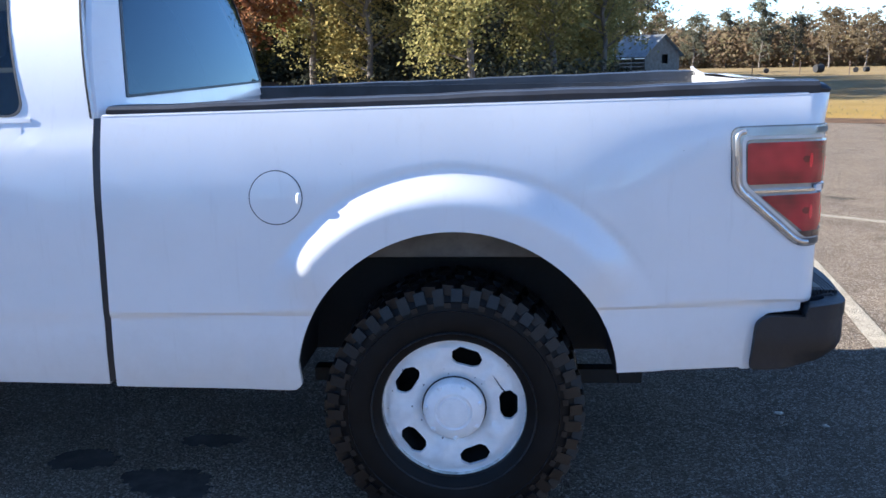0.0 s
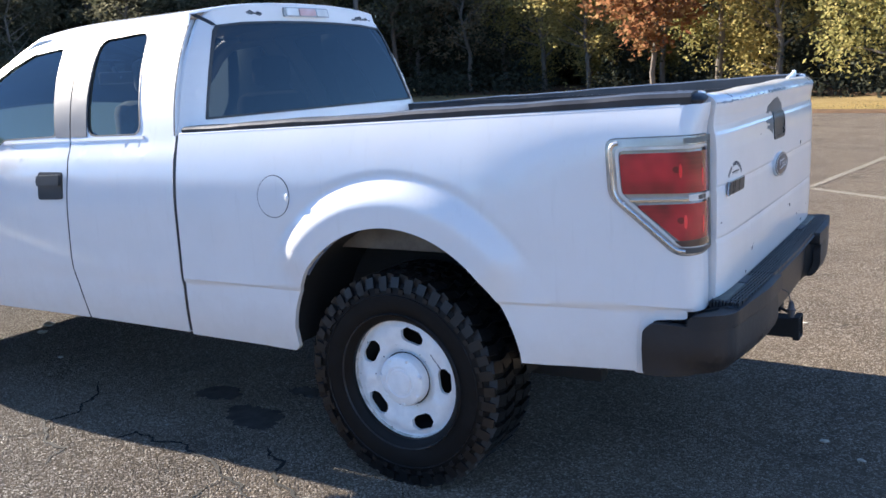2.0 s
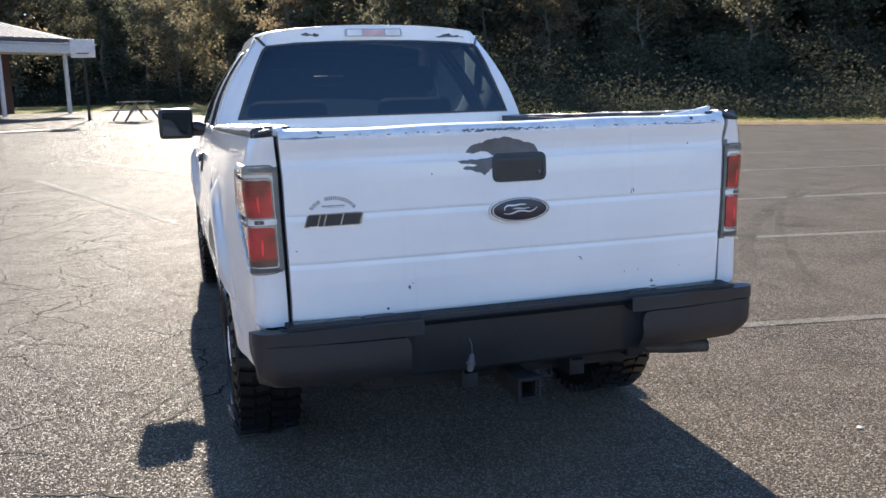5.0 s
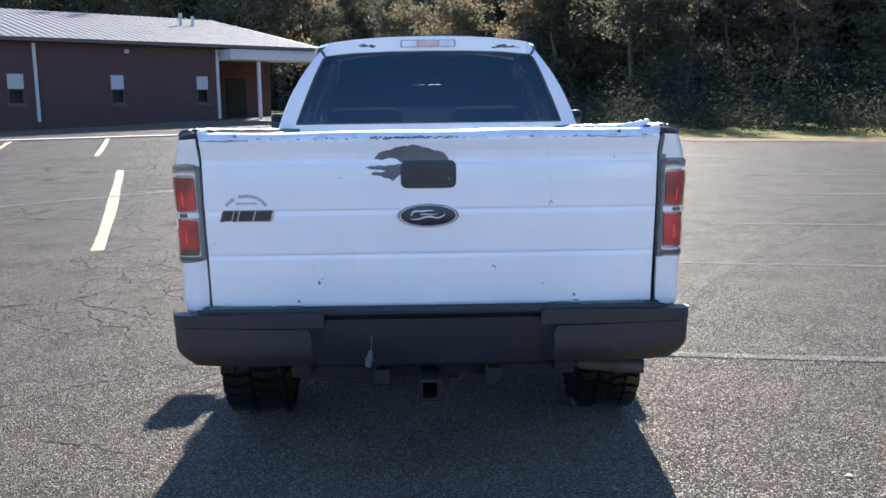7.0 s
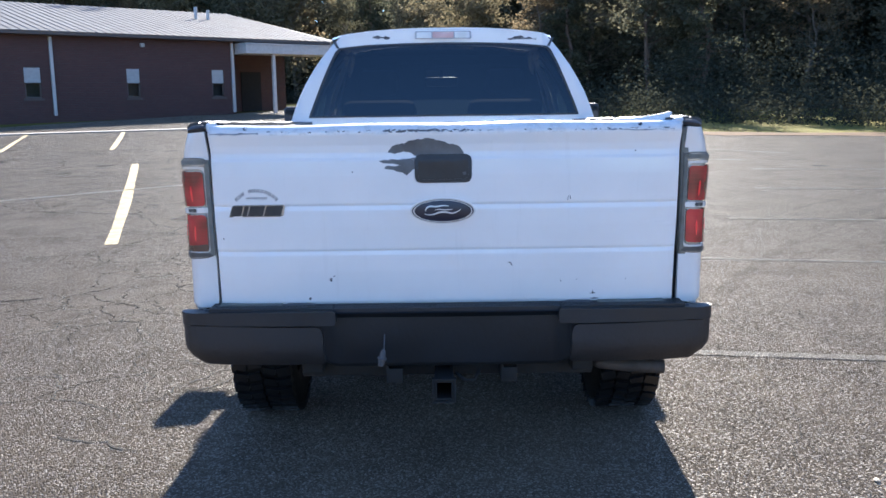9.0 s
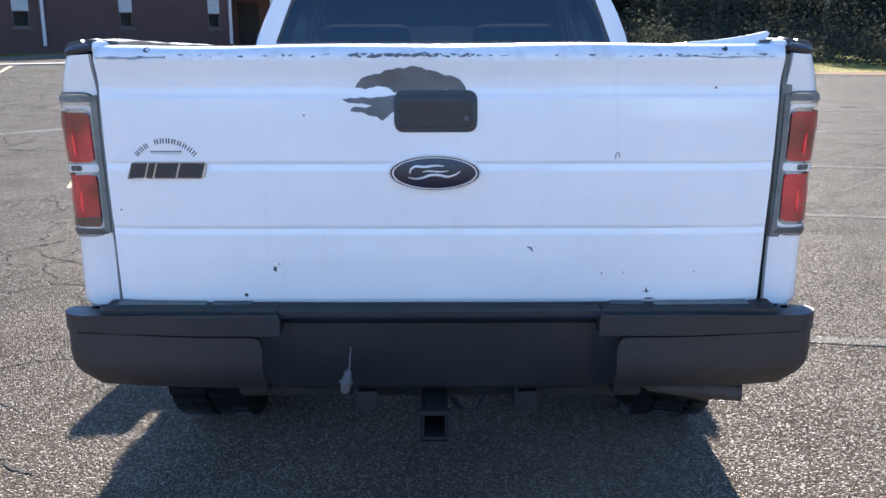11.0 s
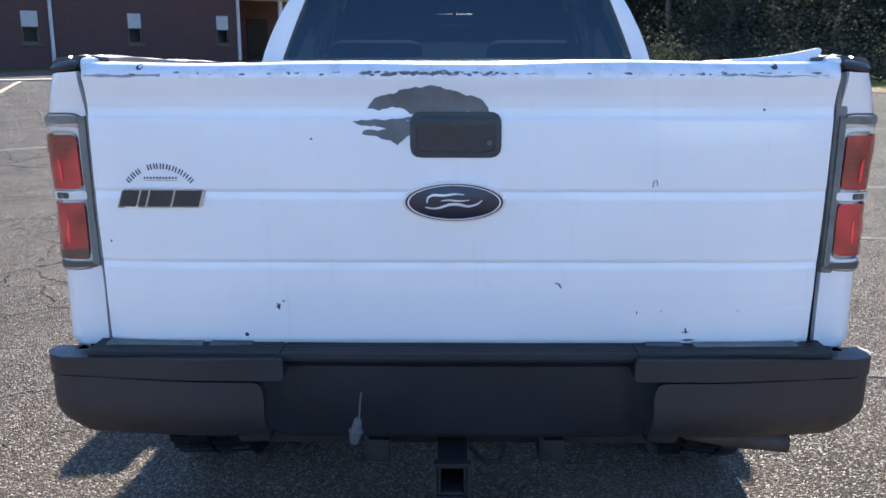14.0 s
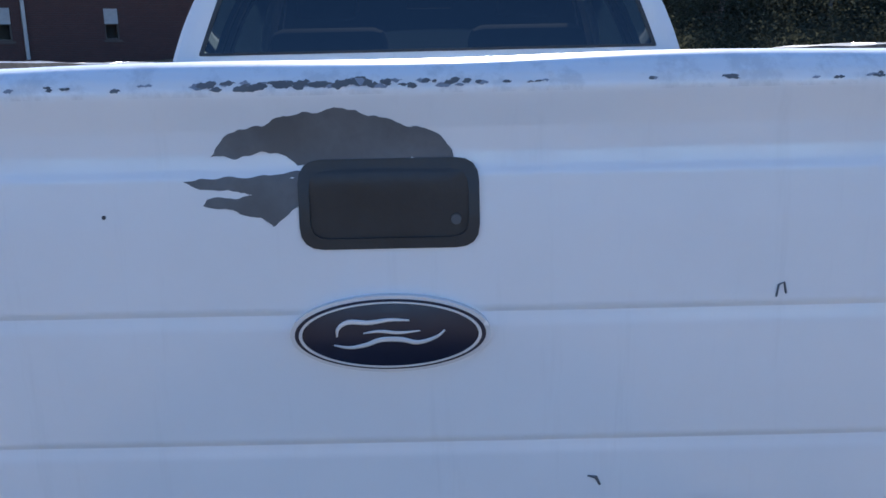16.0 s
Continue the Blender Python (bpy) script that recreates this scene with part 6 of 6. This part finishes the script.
tube(pole, [(px, py, land(px, py) - 0.3), (px, py, land(px, py) + 6), (px + 0.05, py, land(px, py) + 11)], [0.15, 0.13, 0.10], 10)
simple_thing("utility_pole", pole, BARK, "bare wooden utility pole at the wood's edge", "pole")
bx, by = -34.2, -0.6
hoop = tagged(base("basketball_hoop", (bx, by, land(bx, by))), "basketball hoop with a pale backboard on a pole", "hoop")
bm = bmesh.new()
tube(bm, [(0, 0, 0), (0, 0, 2.5), (0.25, 0, 3.0)], 0.06, 8)
link("post", bm, DARK, hoop)
link("backboard", boxes((0.27, 0.31, -0.45, 0.45, 2.45, 3.15), bevel=0.01), TRIM, hoop)
bm = bmesh.new()
tube(bm, [(0.32 + 0.22 + 0.22 * math.cos(q), 0.22 * math.sin(q), 2.60) for q in (k * math.pi / 10 for k in range(21))], 0.012, 6, False)
link("ring", bm, RUST, hoop)
tx, ty = -33.0, 1.2
table = tagged(base("picnic_table", (tx, ty, land(tx, ty)), 25), "dark picnic table with benches at the lot's edge", "table")
link("tabletop", boxes((-0.9, 0.9, -0.38, 0.38, 0.70, 0.75), bevel=0.01), GREYWOOD, table)
for s in (-1, 1):
    link("bench", boxes((-0.9, 0.9, s * 0.72 - 0.14, s * 0.72 + 0.14, 0.41, 0.45), bevel=0.01), GREYWOOD, table)
for s in (-0.6, 0.6):
    for q in (-1, 1):
        bm = bmesh.new()
        tube(bm, [(s, q * 0.2, 0.70), (s, q * 0.7, 0.0)], 0.04, 6)
        link("leg", bm, GREYWOOD, table)
rnd = random.Random(4)
bm = bmesh.new()
bmesh.ops.create_icosphere(bm, subdivisions=3, radius=1.0)
for v in bm.verts:
    k = 0.55 + 0.7 * abs(noise.noise(v.co * 2.3))
    v.co = Vector((v.co.x * 0.22 * k, v.co.y * 0.13 * k, max(0.0, v.co.z * 0.09 * k + 0.045)))
bm.transform(Matrix.Translation((-2.95, 11.45, 0.0)))
simple_thing("crumpled_bag", bm, PAPER, "crumpled pale paper bag lying on the asphalt", "litter")
for k, (x, y, s) in enumerate(((-3.70, 3.56, 0.06), (-3.58, 3.42, 0.05), (-2.92, 3.10, 0.025), (-2.55, 10.75, 0.03), (-1.42, 2.60, 0.012), (1.30, 3.55, 0.022), (0.95, 5.2, 0.02), (-0.9, 12.7, 0.03), (1.45, 3.42, 0.02))):
    bm = bmesh.new()
    bmesh.ops.create_icosphere(bm, subdivisions=2, radius=s)
    for v in bm.verts:
        v.co = Vector((v.co.x, v.co.y * 0.7, max(0, v.co.z * 0.35 + s * 0.2))) * (0.7 + 0.6 * abs(noise.noise(v.co * 40 + Vector((k, 0, 0)))))
    bm.transform(Matrix.Translation((x, y, 0.001)))
    simple_thing("litter_scrap", bm, PAPER, "small pale scrap of litter on the asphalt", "litter", "scraps on the asphalt")
# dark shapes of unclear kind in the field, built as round bales
bale = bmesh.new()
tube(bale, [(-0.6, 0, 0.62), (-0.45, 0, 0.62), (0.45, 0, 0.62), (0.6, 0, 0.62)], [0.56, 0.62, 0.62, 0.56], 18)
bale_ob = None
for x, y, turn in ((28.6, 84, 20), (31.5, 83, 70), (33.6, 86, 10), (37.5, 85, 50), (24.5, 86, 80)):
    m = pose(x, y, land(x, y) - 0.03, 0, 0, turn) @ Matrix.Scale(0.62, 4)
    if bale_ob is None:
        bale_ob = simple_thing("round_bale", bale, DARK, "dark round shape in the field, built as a bale", "bale", "bales in the field")
        bale_ob.matrix_world = m
    else:
        copy_thing(bale_ob, m)

# strip of brown straw along the lot's edge
edge_pts = LOT[3:15]
bm = bmesh.new()
rows = []
for i in range(len(edge_pts) - 1):
    a, b = Vector(edge_pts[i]), Vector(edge_pts[i + 1])
    n = (b - a).normalized()
    n = Vector((-n.y, n.x))
    for t in (0, 0.25, 0.5, 0.75):
        p = a.lerp(b, t)
        row = []
        for j, o in enumerate((-0.35, 0.0, 0.5, 1.0, 1.5)):
            q = p + n * (o + 0.3 * noise.noise((p.x * 0.8, p.y * 0.8, j)))
            row.append(bm.verts.new((q.x, q.y, land(q.x, q.y) + (0.008, 0.02, 0.03, 0.01, -0.05)[j] + 0.03 * noise.noise((q.x * 2, q.y * 2, 0)))))
        rows.append(row)
for r0, r1 in zip(rows, rows[1:]):
    for k in range(4):
        bm.faces.new((r0[k], r0[k + 1], r1[k + 1], r1[k]))
simple_thing("straw_edging", bm, STRAW, "strip of brown pine straw and leaves along the kerbless edge", "ground cover", kind="stuff")

# ---- trees ----


def leaf_quads(bm, centre, spread, count, size, rnd):
    for _ in range(count):
        p = centre + Vector((rnd.gauss(0, 1), rnd.gauss(0, 1), rnd.gauss(0, 0.75))) * spread
        a = Vector((rnd.uniform(-1, 1), rnd.uniform(-1, 1), rnd.uniform(-0.6, 0.6))).normalized()
        b = a.cross(Vector((rnd.uniform(-1, 1), rnd.uniform(-1, 1), rnd.uniform(-1, 1)))).normalized()
        s = size * rnd.uniform(0.6, 1.35)
        bm.append((p - a * s, p + b * s * 0.55, p + a * s, p - b * s * 0.55))


def mesh_of(name, quads, mat):
    pts = np.array([[tuple(v) for v in q] for q in quads]).reshape(-1, 3)
    me = bpy.data.meshes.new(name)
    me.from_pydata(pts.tolist(), [], [(4 * i, 4 * i + 1, 4 * i + 2, 4 * i + 3) for i in range(len(quads))])
    me.materials.append(mat)
    return me


def tree(seed, height, spread, mat, bark_mat, leaves, size, low=0.25, pine=False, bare=0.0):
    rnd = random.Random(seed)
    root = new("tree")
    bm = bmesh.new()
    lean = Vector((rnd.uniform(-0.04, 0.04), rnd.uniform(-0.04, 0.04), 1))
    line = [Vector((rnd.uniform(-0.1, 0.1) * k, rnd.uniform(-0.1, 0.1) * k, 0)) + lean * height * (0.9 * k / 8) for k in range(9)]
    line[0].z = -0.4
    rad = [0.030 * height * 0.5 * (1 - 0.88 * k / 8) for k in range(9)]
    tube(bm, line, rad, 8)
    tips = []
    limbs = 30 if pine else 22
    for k in range(limbs):
        t = low + (0.97 - low) * (k + rnd.random()) / limbs
        i = min(7, int(t * 8))
        p = line[i].lerp(line[i + 1], t * 8 - i)
        ang = rnd.uniform(0, 2 * math.pi)
        reach = spread * (1.0 - 0.75 * t if pine else math.sin(math.pi * min(0.97, (t - low) / (1 - low) * 0.85 + 0.16)) ** 0.7) * rnd.uniform(0.65, 1.1)
        up = -0.05 if pine else rnd.uniform(0.2, 0.8)
        d = Vector((math.cos(ang), math.sin(ang), up)).normalized()
        q1 = p + d * reach * 0.5 + Vector((0, 0, 0.05 * reach))
        q2 = p + d * reach + Vector((0, 0, rnd.uniform(-0.1, 0.25) * reach))
        r0 = rad[i] * 0.42
        tube(bm, [p, q1, q2], [r0, r0 * 0.6, r0 * 0.15], 5)
        tips += [q1, q1.lerp(q2, 0.5), q2]
    tips.append(line[-1])
    trunk = link("trunk", bm, bark_mat, root)
    quads = []
    clumps = int(leaves / 26)
    for _ in range(clumps):
        c = rnd.choice(tips) + Vector((rnd.gauss(0, 1), rnd.gauss(0, 1), rnd.gauss(0, 0.8))) * spread * 0.16
        leaf_quads(quads, c, spread * 0.085, 26, size, rnd)
    crown = new("crown", mesh_of("crown", quads, mat))
    crown.parent = root
    return root


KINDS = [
    ("broadleaf tree with olive-green autumn leaves greyed for haze", tree(1, 12.5, 4.0, HAZED[0], BARK, 8200, 0.145, 0.16)),
    ("broadleaf tree with gold autumn leaves dulled for haze", tree(2, 11.0, 3.8, HAZED[2], BARK, 8200, 0.14, 0.15)),
    ("tall dark green pine tree greyed for haze", tree(3, 14.5, 3.2, HAZED[1], BARK_PINE, 8200, 0.14, 0.12, True)),
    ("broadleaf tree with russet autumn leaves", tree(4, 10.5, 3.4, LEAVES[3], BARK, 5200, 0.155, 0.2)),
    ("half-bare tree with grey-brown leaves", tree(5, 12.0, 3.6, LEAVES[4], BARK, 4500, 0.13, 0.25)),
    ("tall slim tree with olive leaves high up, greyed for haze", tree(6, 14.0, 3.0, HAZED[0], BARK_PINE, 7000, 0.14, 0.30)),
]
for words, root in KINDS:
    tagged(root, words, "tree", "trees round the lot")
LINE = [(-92, -52), (-84, -26), (-68, -6), (-56, 5), (-46, 12), (-42, 20), (-39, 30), (-35, 40), (-27, 47), (-18, 46), (-9.5, 41.5), (-3.5, 37), (1.6, 33.0), (3.4, 41), (5.0, 52), (5.6, 62), (6.0, 72)]
rnd = random.Random(12)
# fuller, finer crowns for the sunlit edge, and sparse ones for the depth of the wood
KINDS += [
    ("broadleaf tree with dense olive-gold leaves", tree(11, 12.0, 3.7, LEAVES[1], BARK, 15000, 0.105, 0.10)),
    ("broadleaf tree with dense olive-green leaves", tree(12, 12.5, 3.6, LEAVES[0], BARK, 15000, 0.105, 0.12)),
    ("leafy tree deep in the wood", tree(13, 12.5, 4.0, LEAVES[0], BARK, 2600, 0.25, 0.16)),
    ("dark evergreen tree deep in the wood, greyed for haze", tree(14, 14.0, 3.4, HAZED[1], BARK_PINE, 2600, 0.25, 0.12, True)),
    ("leafy olive tree deep in the wood, greyed for haze", tree(16, 12.5, 4.0, HAZED[0], BARK, 2600, 0.25, 0.16)),
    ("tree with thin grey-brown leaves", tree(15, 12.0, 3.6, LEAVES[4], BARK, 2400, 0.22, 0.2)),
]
for words, root in KINDS[6:]:
    tagged(root, words, "tree", "trees round the lot")
used = [False] * len(KINDS)


def plant(x, y, kind, scale, turn):
    root = KINDS[kind][1]
    m = pose(x, y, land(x, y) - 0.05, 0, 0, turn) @ Matrix.Diagonal((scale, scale, scale * rnd.uniform(0.92, 1.1), 1))
    if used[kind]:
        ob = copy_thing(root, pose(0, 0, 0))
    else:
        ob, used[kind] = root, True
    ob.matrix_world = m
    return ob


def along(line, gap):
    """Points along a line, each with a sideways direction that turns smoothly round the corners."""
    pts = [Vector(p) for p in line]
    ways = [(pts[min(i + 1, len(pts) - 1)] - pts[max(i - 1, 0)]).normalized() for i in range(len(pts))]
    for i in range(len(pts) - 1):
        p, q = pts[i], pts[i + 1]
        steps = max(1, int((q - p).length / gap))
        for k in range(steps):
            t = (k + 0.5) / steps
            d = ways[i].lerp(ways[i + 1], t).normalized()
            at = p.lerp(q, t)
            yield at, Vector((-0.35, 0.937)) if at.x > -24 and at.y > 30 else Vector((-d.y, d.x))


for row, (gap, back) in enumerate(((3.6, 0.0), (4.2, 4.5), (4.8, 10.0))):
    for p, n in along(LINE, gap):
        # sunlit stretch gets the clear leaf colours, the rest mostly the hazed ones
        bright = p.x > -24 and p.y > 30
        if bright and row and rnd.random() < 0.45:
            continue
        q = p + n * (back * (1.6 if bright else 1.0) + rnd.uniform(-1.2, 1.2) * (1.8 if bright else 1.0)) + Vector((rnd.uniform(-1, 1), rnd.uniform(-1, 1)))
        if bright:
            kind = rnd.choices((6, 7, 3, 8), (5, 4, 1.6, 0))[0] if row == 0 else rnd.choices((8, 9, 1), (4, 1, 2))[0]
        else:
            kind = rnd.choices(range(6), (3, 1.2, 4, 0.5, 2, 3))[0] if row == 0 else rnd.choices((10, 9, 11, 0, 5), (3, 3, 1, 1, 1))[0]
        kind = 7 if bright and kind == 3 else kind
        plant(q.x, q.y, kind, (rnd.uniform(0.74, 0.93) + 0.06 * row) * (1.45 if q.y < -7 else (0.80, 0.80, 0.84)[row] if q.y < 28 else 1.0), rnd.uniform(0, 360))
# depth of the wood behind its corner
for p, n in along(LINE[4:10], 2.6):
    q = p + n * rnd.uniform(7, 24) + Vector((rnd.uniform(-3, 3), rnd.uniform(-3, 3)))
    plant(q.x, q.y, rnd.choices((10, 9, 11), (3, 3, 1))[0], rnd.uniform(0.85, 1.1), rnd.uniform(0, 360))
for k in range(10):
    q = Vector((-33, 44)) + Vector((-0.66, 0.75)) * (2.2 * k) + Vector((rnd.uniform(-4, 4), rnd.uniform(-3, 3)))
    plant(q.x, q.y, (8, 9, 8, 1, 9)[k % 5], rnd.uniform(0.9, 1.05), rnd.uniform(0, 360))
# far side of the field; thinner unseen ring behind the camera, added for reflections
for k in range(26):
    a = radians(40 + 48 * k / 25)
    r = rnd.uniform(150, 185)
    plant(r * math.cos(a) + 0, r * math.sin(a), rnd.choices((10, 11), (3, 6))[0], rnd.uniform(0.7, 1.0), rnd.uniform(0, 360))
for k in range(26):
    a = radians(-130 + 165 * k / 25)
    r = rnd.uniform(70, 95)
    plant(r * math.cos(a), r * math.sin(a), rnd.choices((10, 9, 11), (3, 2, 3))[0], rnd.uniform(0.8, 1.1), rnd.uniform(0, 360))

# one russet crown at the wood's edge, and trees round the barn
plant(-10.6, 37.5, 3, 0.86, 40)
for x, y, kind, size in ((8.0, 101.0, 10, 0.95), (12.5, 100.0, 10, 0.90), (16.0, 104.0, 11, 0.80)):
    plant(x, y, kind, size, 57 * x)

# brown litter under the trees, out to the wood's edge
bm = bmesh.new()
rows = []
for p, n in along(LINE, 2.0):
    front = 2.0 + 1.0 * smooth_step(-22, -34, p.x)
    row = []
    for j, t in enumerate((-front, -front * 0.6, 0.0, 8.0, 18.0, 34.0)):
        q = p + n * (t + 1.2 * noise.noise((p.x * 0.3, p.y * 0.3, j)))
        row.append(bm.verts.new((q.x, q.y, land(q.x, q.y) + (-0.035, 0.03, 0.05, 0.06, 0.05, -0.1)[j])))
    rows.append(row)
for r0, r1 in zip(rows, rows[1:]):
    for k in range(5):
        bm.faces.new((r0[k], r0[k + 1], r1[k + 1], r1[k]))
simple_thing("forest_floor", bm, STRAW, "dark brown leaf litter under the trees", "ground cover", kind="stuff")

# undergrowth that closes the wood's edge, its leaf colour darkened for shade
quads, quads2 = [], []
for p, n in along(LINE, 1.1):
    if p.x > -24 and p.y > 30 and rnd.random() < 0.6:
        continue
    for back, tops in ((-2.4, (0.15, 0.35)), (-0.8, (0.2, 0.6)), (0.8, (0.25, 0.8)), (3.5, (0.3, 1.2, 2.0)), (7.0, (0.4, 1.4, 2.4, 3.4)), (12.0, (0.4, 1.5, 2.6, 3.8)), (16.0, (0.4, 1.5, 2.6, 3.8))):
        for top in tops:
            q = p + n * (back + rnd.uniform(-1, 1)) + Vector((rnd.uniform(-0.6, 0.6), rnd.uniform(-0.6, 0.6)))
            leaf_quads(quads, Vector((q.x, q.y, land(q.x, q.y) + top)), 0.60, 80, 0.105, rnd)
# low dark row added where the trees' shade lies on the grass
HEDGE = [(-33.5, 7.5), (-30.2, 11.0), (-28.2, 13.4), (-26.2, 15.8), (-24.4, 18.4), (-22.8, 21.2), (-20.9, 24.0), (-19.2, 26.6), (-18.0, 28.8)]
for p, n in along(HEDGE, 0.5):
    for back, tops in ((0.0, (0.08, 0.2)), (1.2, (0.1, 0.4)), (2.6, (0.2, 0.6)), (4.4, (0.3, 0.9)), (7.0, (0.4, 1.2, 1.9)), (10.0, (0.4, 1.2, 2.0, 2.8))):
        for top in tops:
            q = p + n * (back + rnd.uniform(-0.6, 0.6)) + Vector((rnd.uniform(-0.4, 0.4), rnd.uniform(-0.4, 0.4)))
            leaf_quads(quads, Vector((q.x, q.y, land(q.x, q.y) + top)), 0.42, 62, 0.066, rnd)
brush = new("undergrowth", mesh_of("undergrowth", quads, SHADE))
for p, n in along(LINE, 0.42):
    for top in (0.2, 1.0, 1.8, 3.2, 4.6, 6.0, 7.4, 8.8, 10.0):
        q = p + n * ((24 if p.x > -24 and p.y > 30 else 16.5) + rnd.uniform(-4.5, 4.5)) + Vector((rnd.uniform(-2, 2), rnd.uniform(-2, 2)))
        tall = 1.4 if q.y < -7 else 1.0
        leaf_quads(quads2, Vector((q.x, q.y, land(q.x, q.y) + (top + rnd.uniform(-0.9, 0.9)) * tall)), 0.9 * tall, 52, 0.30, rnd)
for p, n in along([(-68, 12), (-62, 22), (-56, 33), (-51, 44), (-48, 54), (-41, 63), (-30, 71), (-20, 73)], 0.30):
    for top in (0.2, 0.9, 1.7, 2.6, 3.6, 4.8, 6.2, 7.6, 9.0):
        q = p + Vector((rnd.uniform(-3, 3), rnd.uniform(-3, 3)))
        leaf_quads(quads2, Vector((q.x, q.y, land(q.x, q.y) + top + rnd.uniform(-0.6, 0.6))), 0.9, 52, 0.30, rnd)
thicket = new("wood_interior", mesh_of("wood_interior", quads2, HAZED[1]))
tagged(thicket, "dense leafy depth of the wood", "woods", kind="stuff")
tagged(brush, "dense undergrowth along the wood's edge, leaves darkened for shade", "bushes", kind="stuff")
quads = []
for k in range(1500):
    a = radians(-140 + 330 * k / 1500) if k < 700 else radians(38 + 54 * (k - 700) / 800)
    r = rnd.uniform(175, 215)
    x, y = r * math.cos(a), r * math.sin(a)
    tall = 0.74 * (0.75 + 0.45 * noise.noise((x * 0.05, y * 0.05, 3.0))) * rnd.uniform(0.7, 1.2)
    for top in (0.8, 2.4, 4.2, 6.2, 8.2, 10.0, 11.6):
        leaf_quads(quads, Vector((x, y, land(x, y) + top * tall)), 1.2, 24, 0.42, rnd)
woods = new("far_woods", mesh_of("far_woods", quads, FAR_LEAVES))
tagged(woods, "hazy grey-brown woods beyond the fields", "woods", kind="stuff")
quads = []
for k in range(9000):
    i = rnd.randrange(3, 15)
    a, b = Vector(LOT[i]), Vector(LOT[i - 1])
    n = (a - b).normalized()
    n = Vector((-n.y, n.x))
    p = b.lerp(a, rnd.random()) + n * (0.6 + abs(rnd.gauss(0, 1)) * 3.5)
    z = land(p.x, p.y) - 0.06
    s = rnd.uniform(0.02, 0.06)
    d = Vector((rnd.uniform(-1, 1), rnd.uniform(-1, 1), 0)) * 0.03
    quads.append((Vector((p.x, p.y, z)), Vector((p.x, p.y, z)) + d, Vector((p.x + d.y, p.y - d.x, z + s)), Vector((p.x + d.y * 0.5, p.y, z + s * 0.6))))
tuft = new("grass_tufts", mesh_of("grass_tufts", quads, HAZED[2]))
tagged(tuft, "tufts of dry grass along the lot's edge", "grass", kind="stuff")
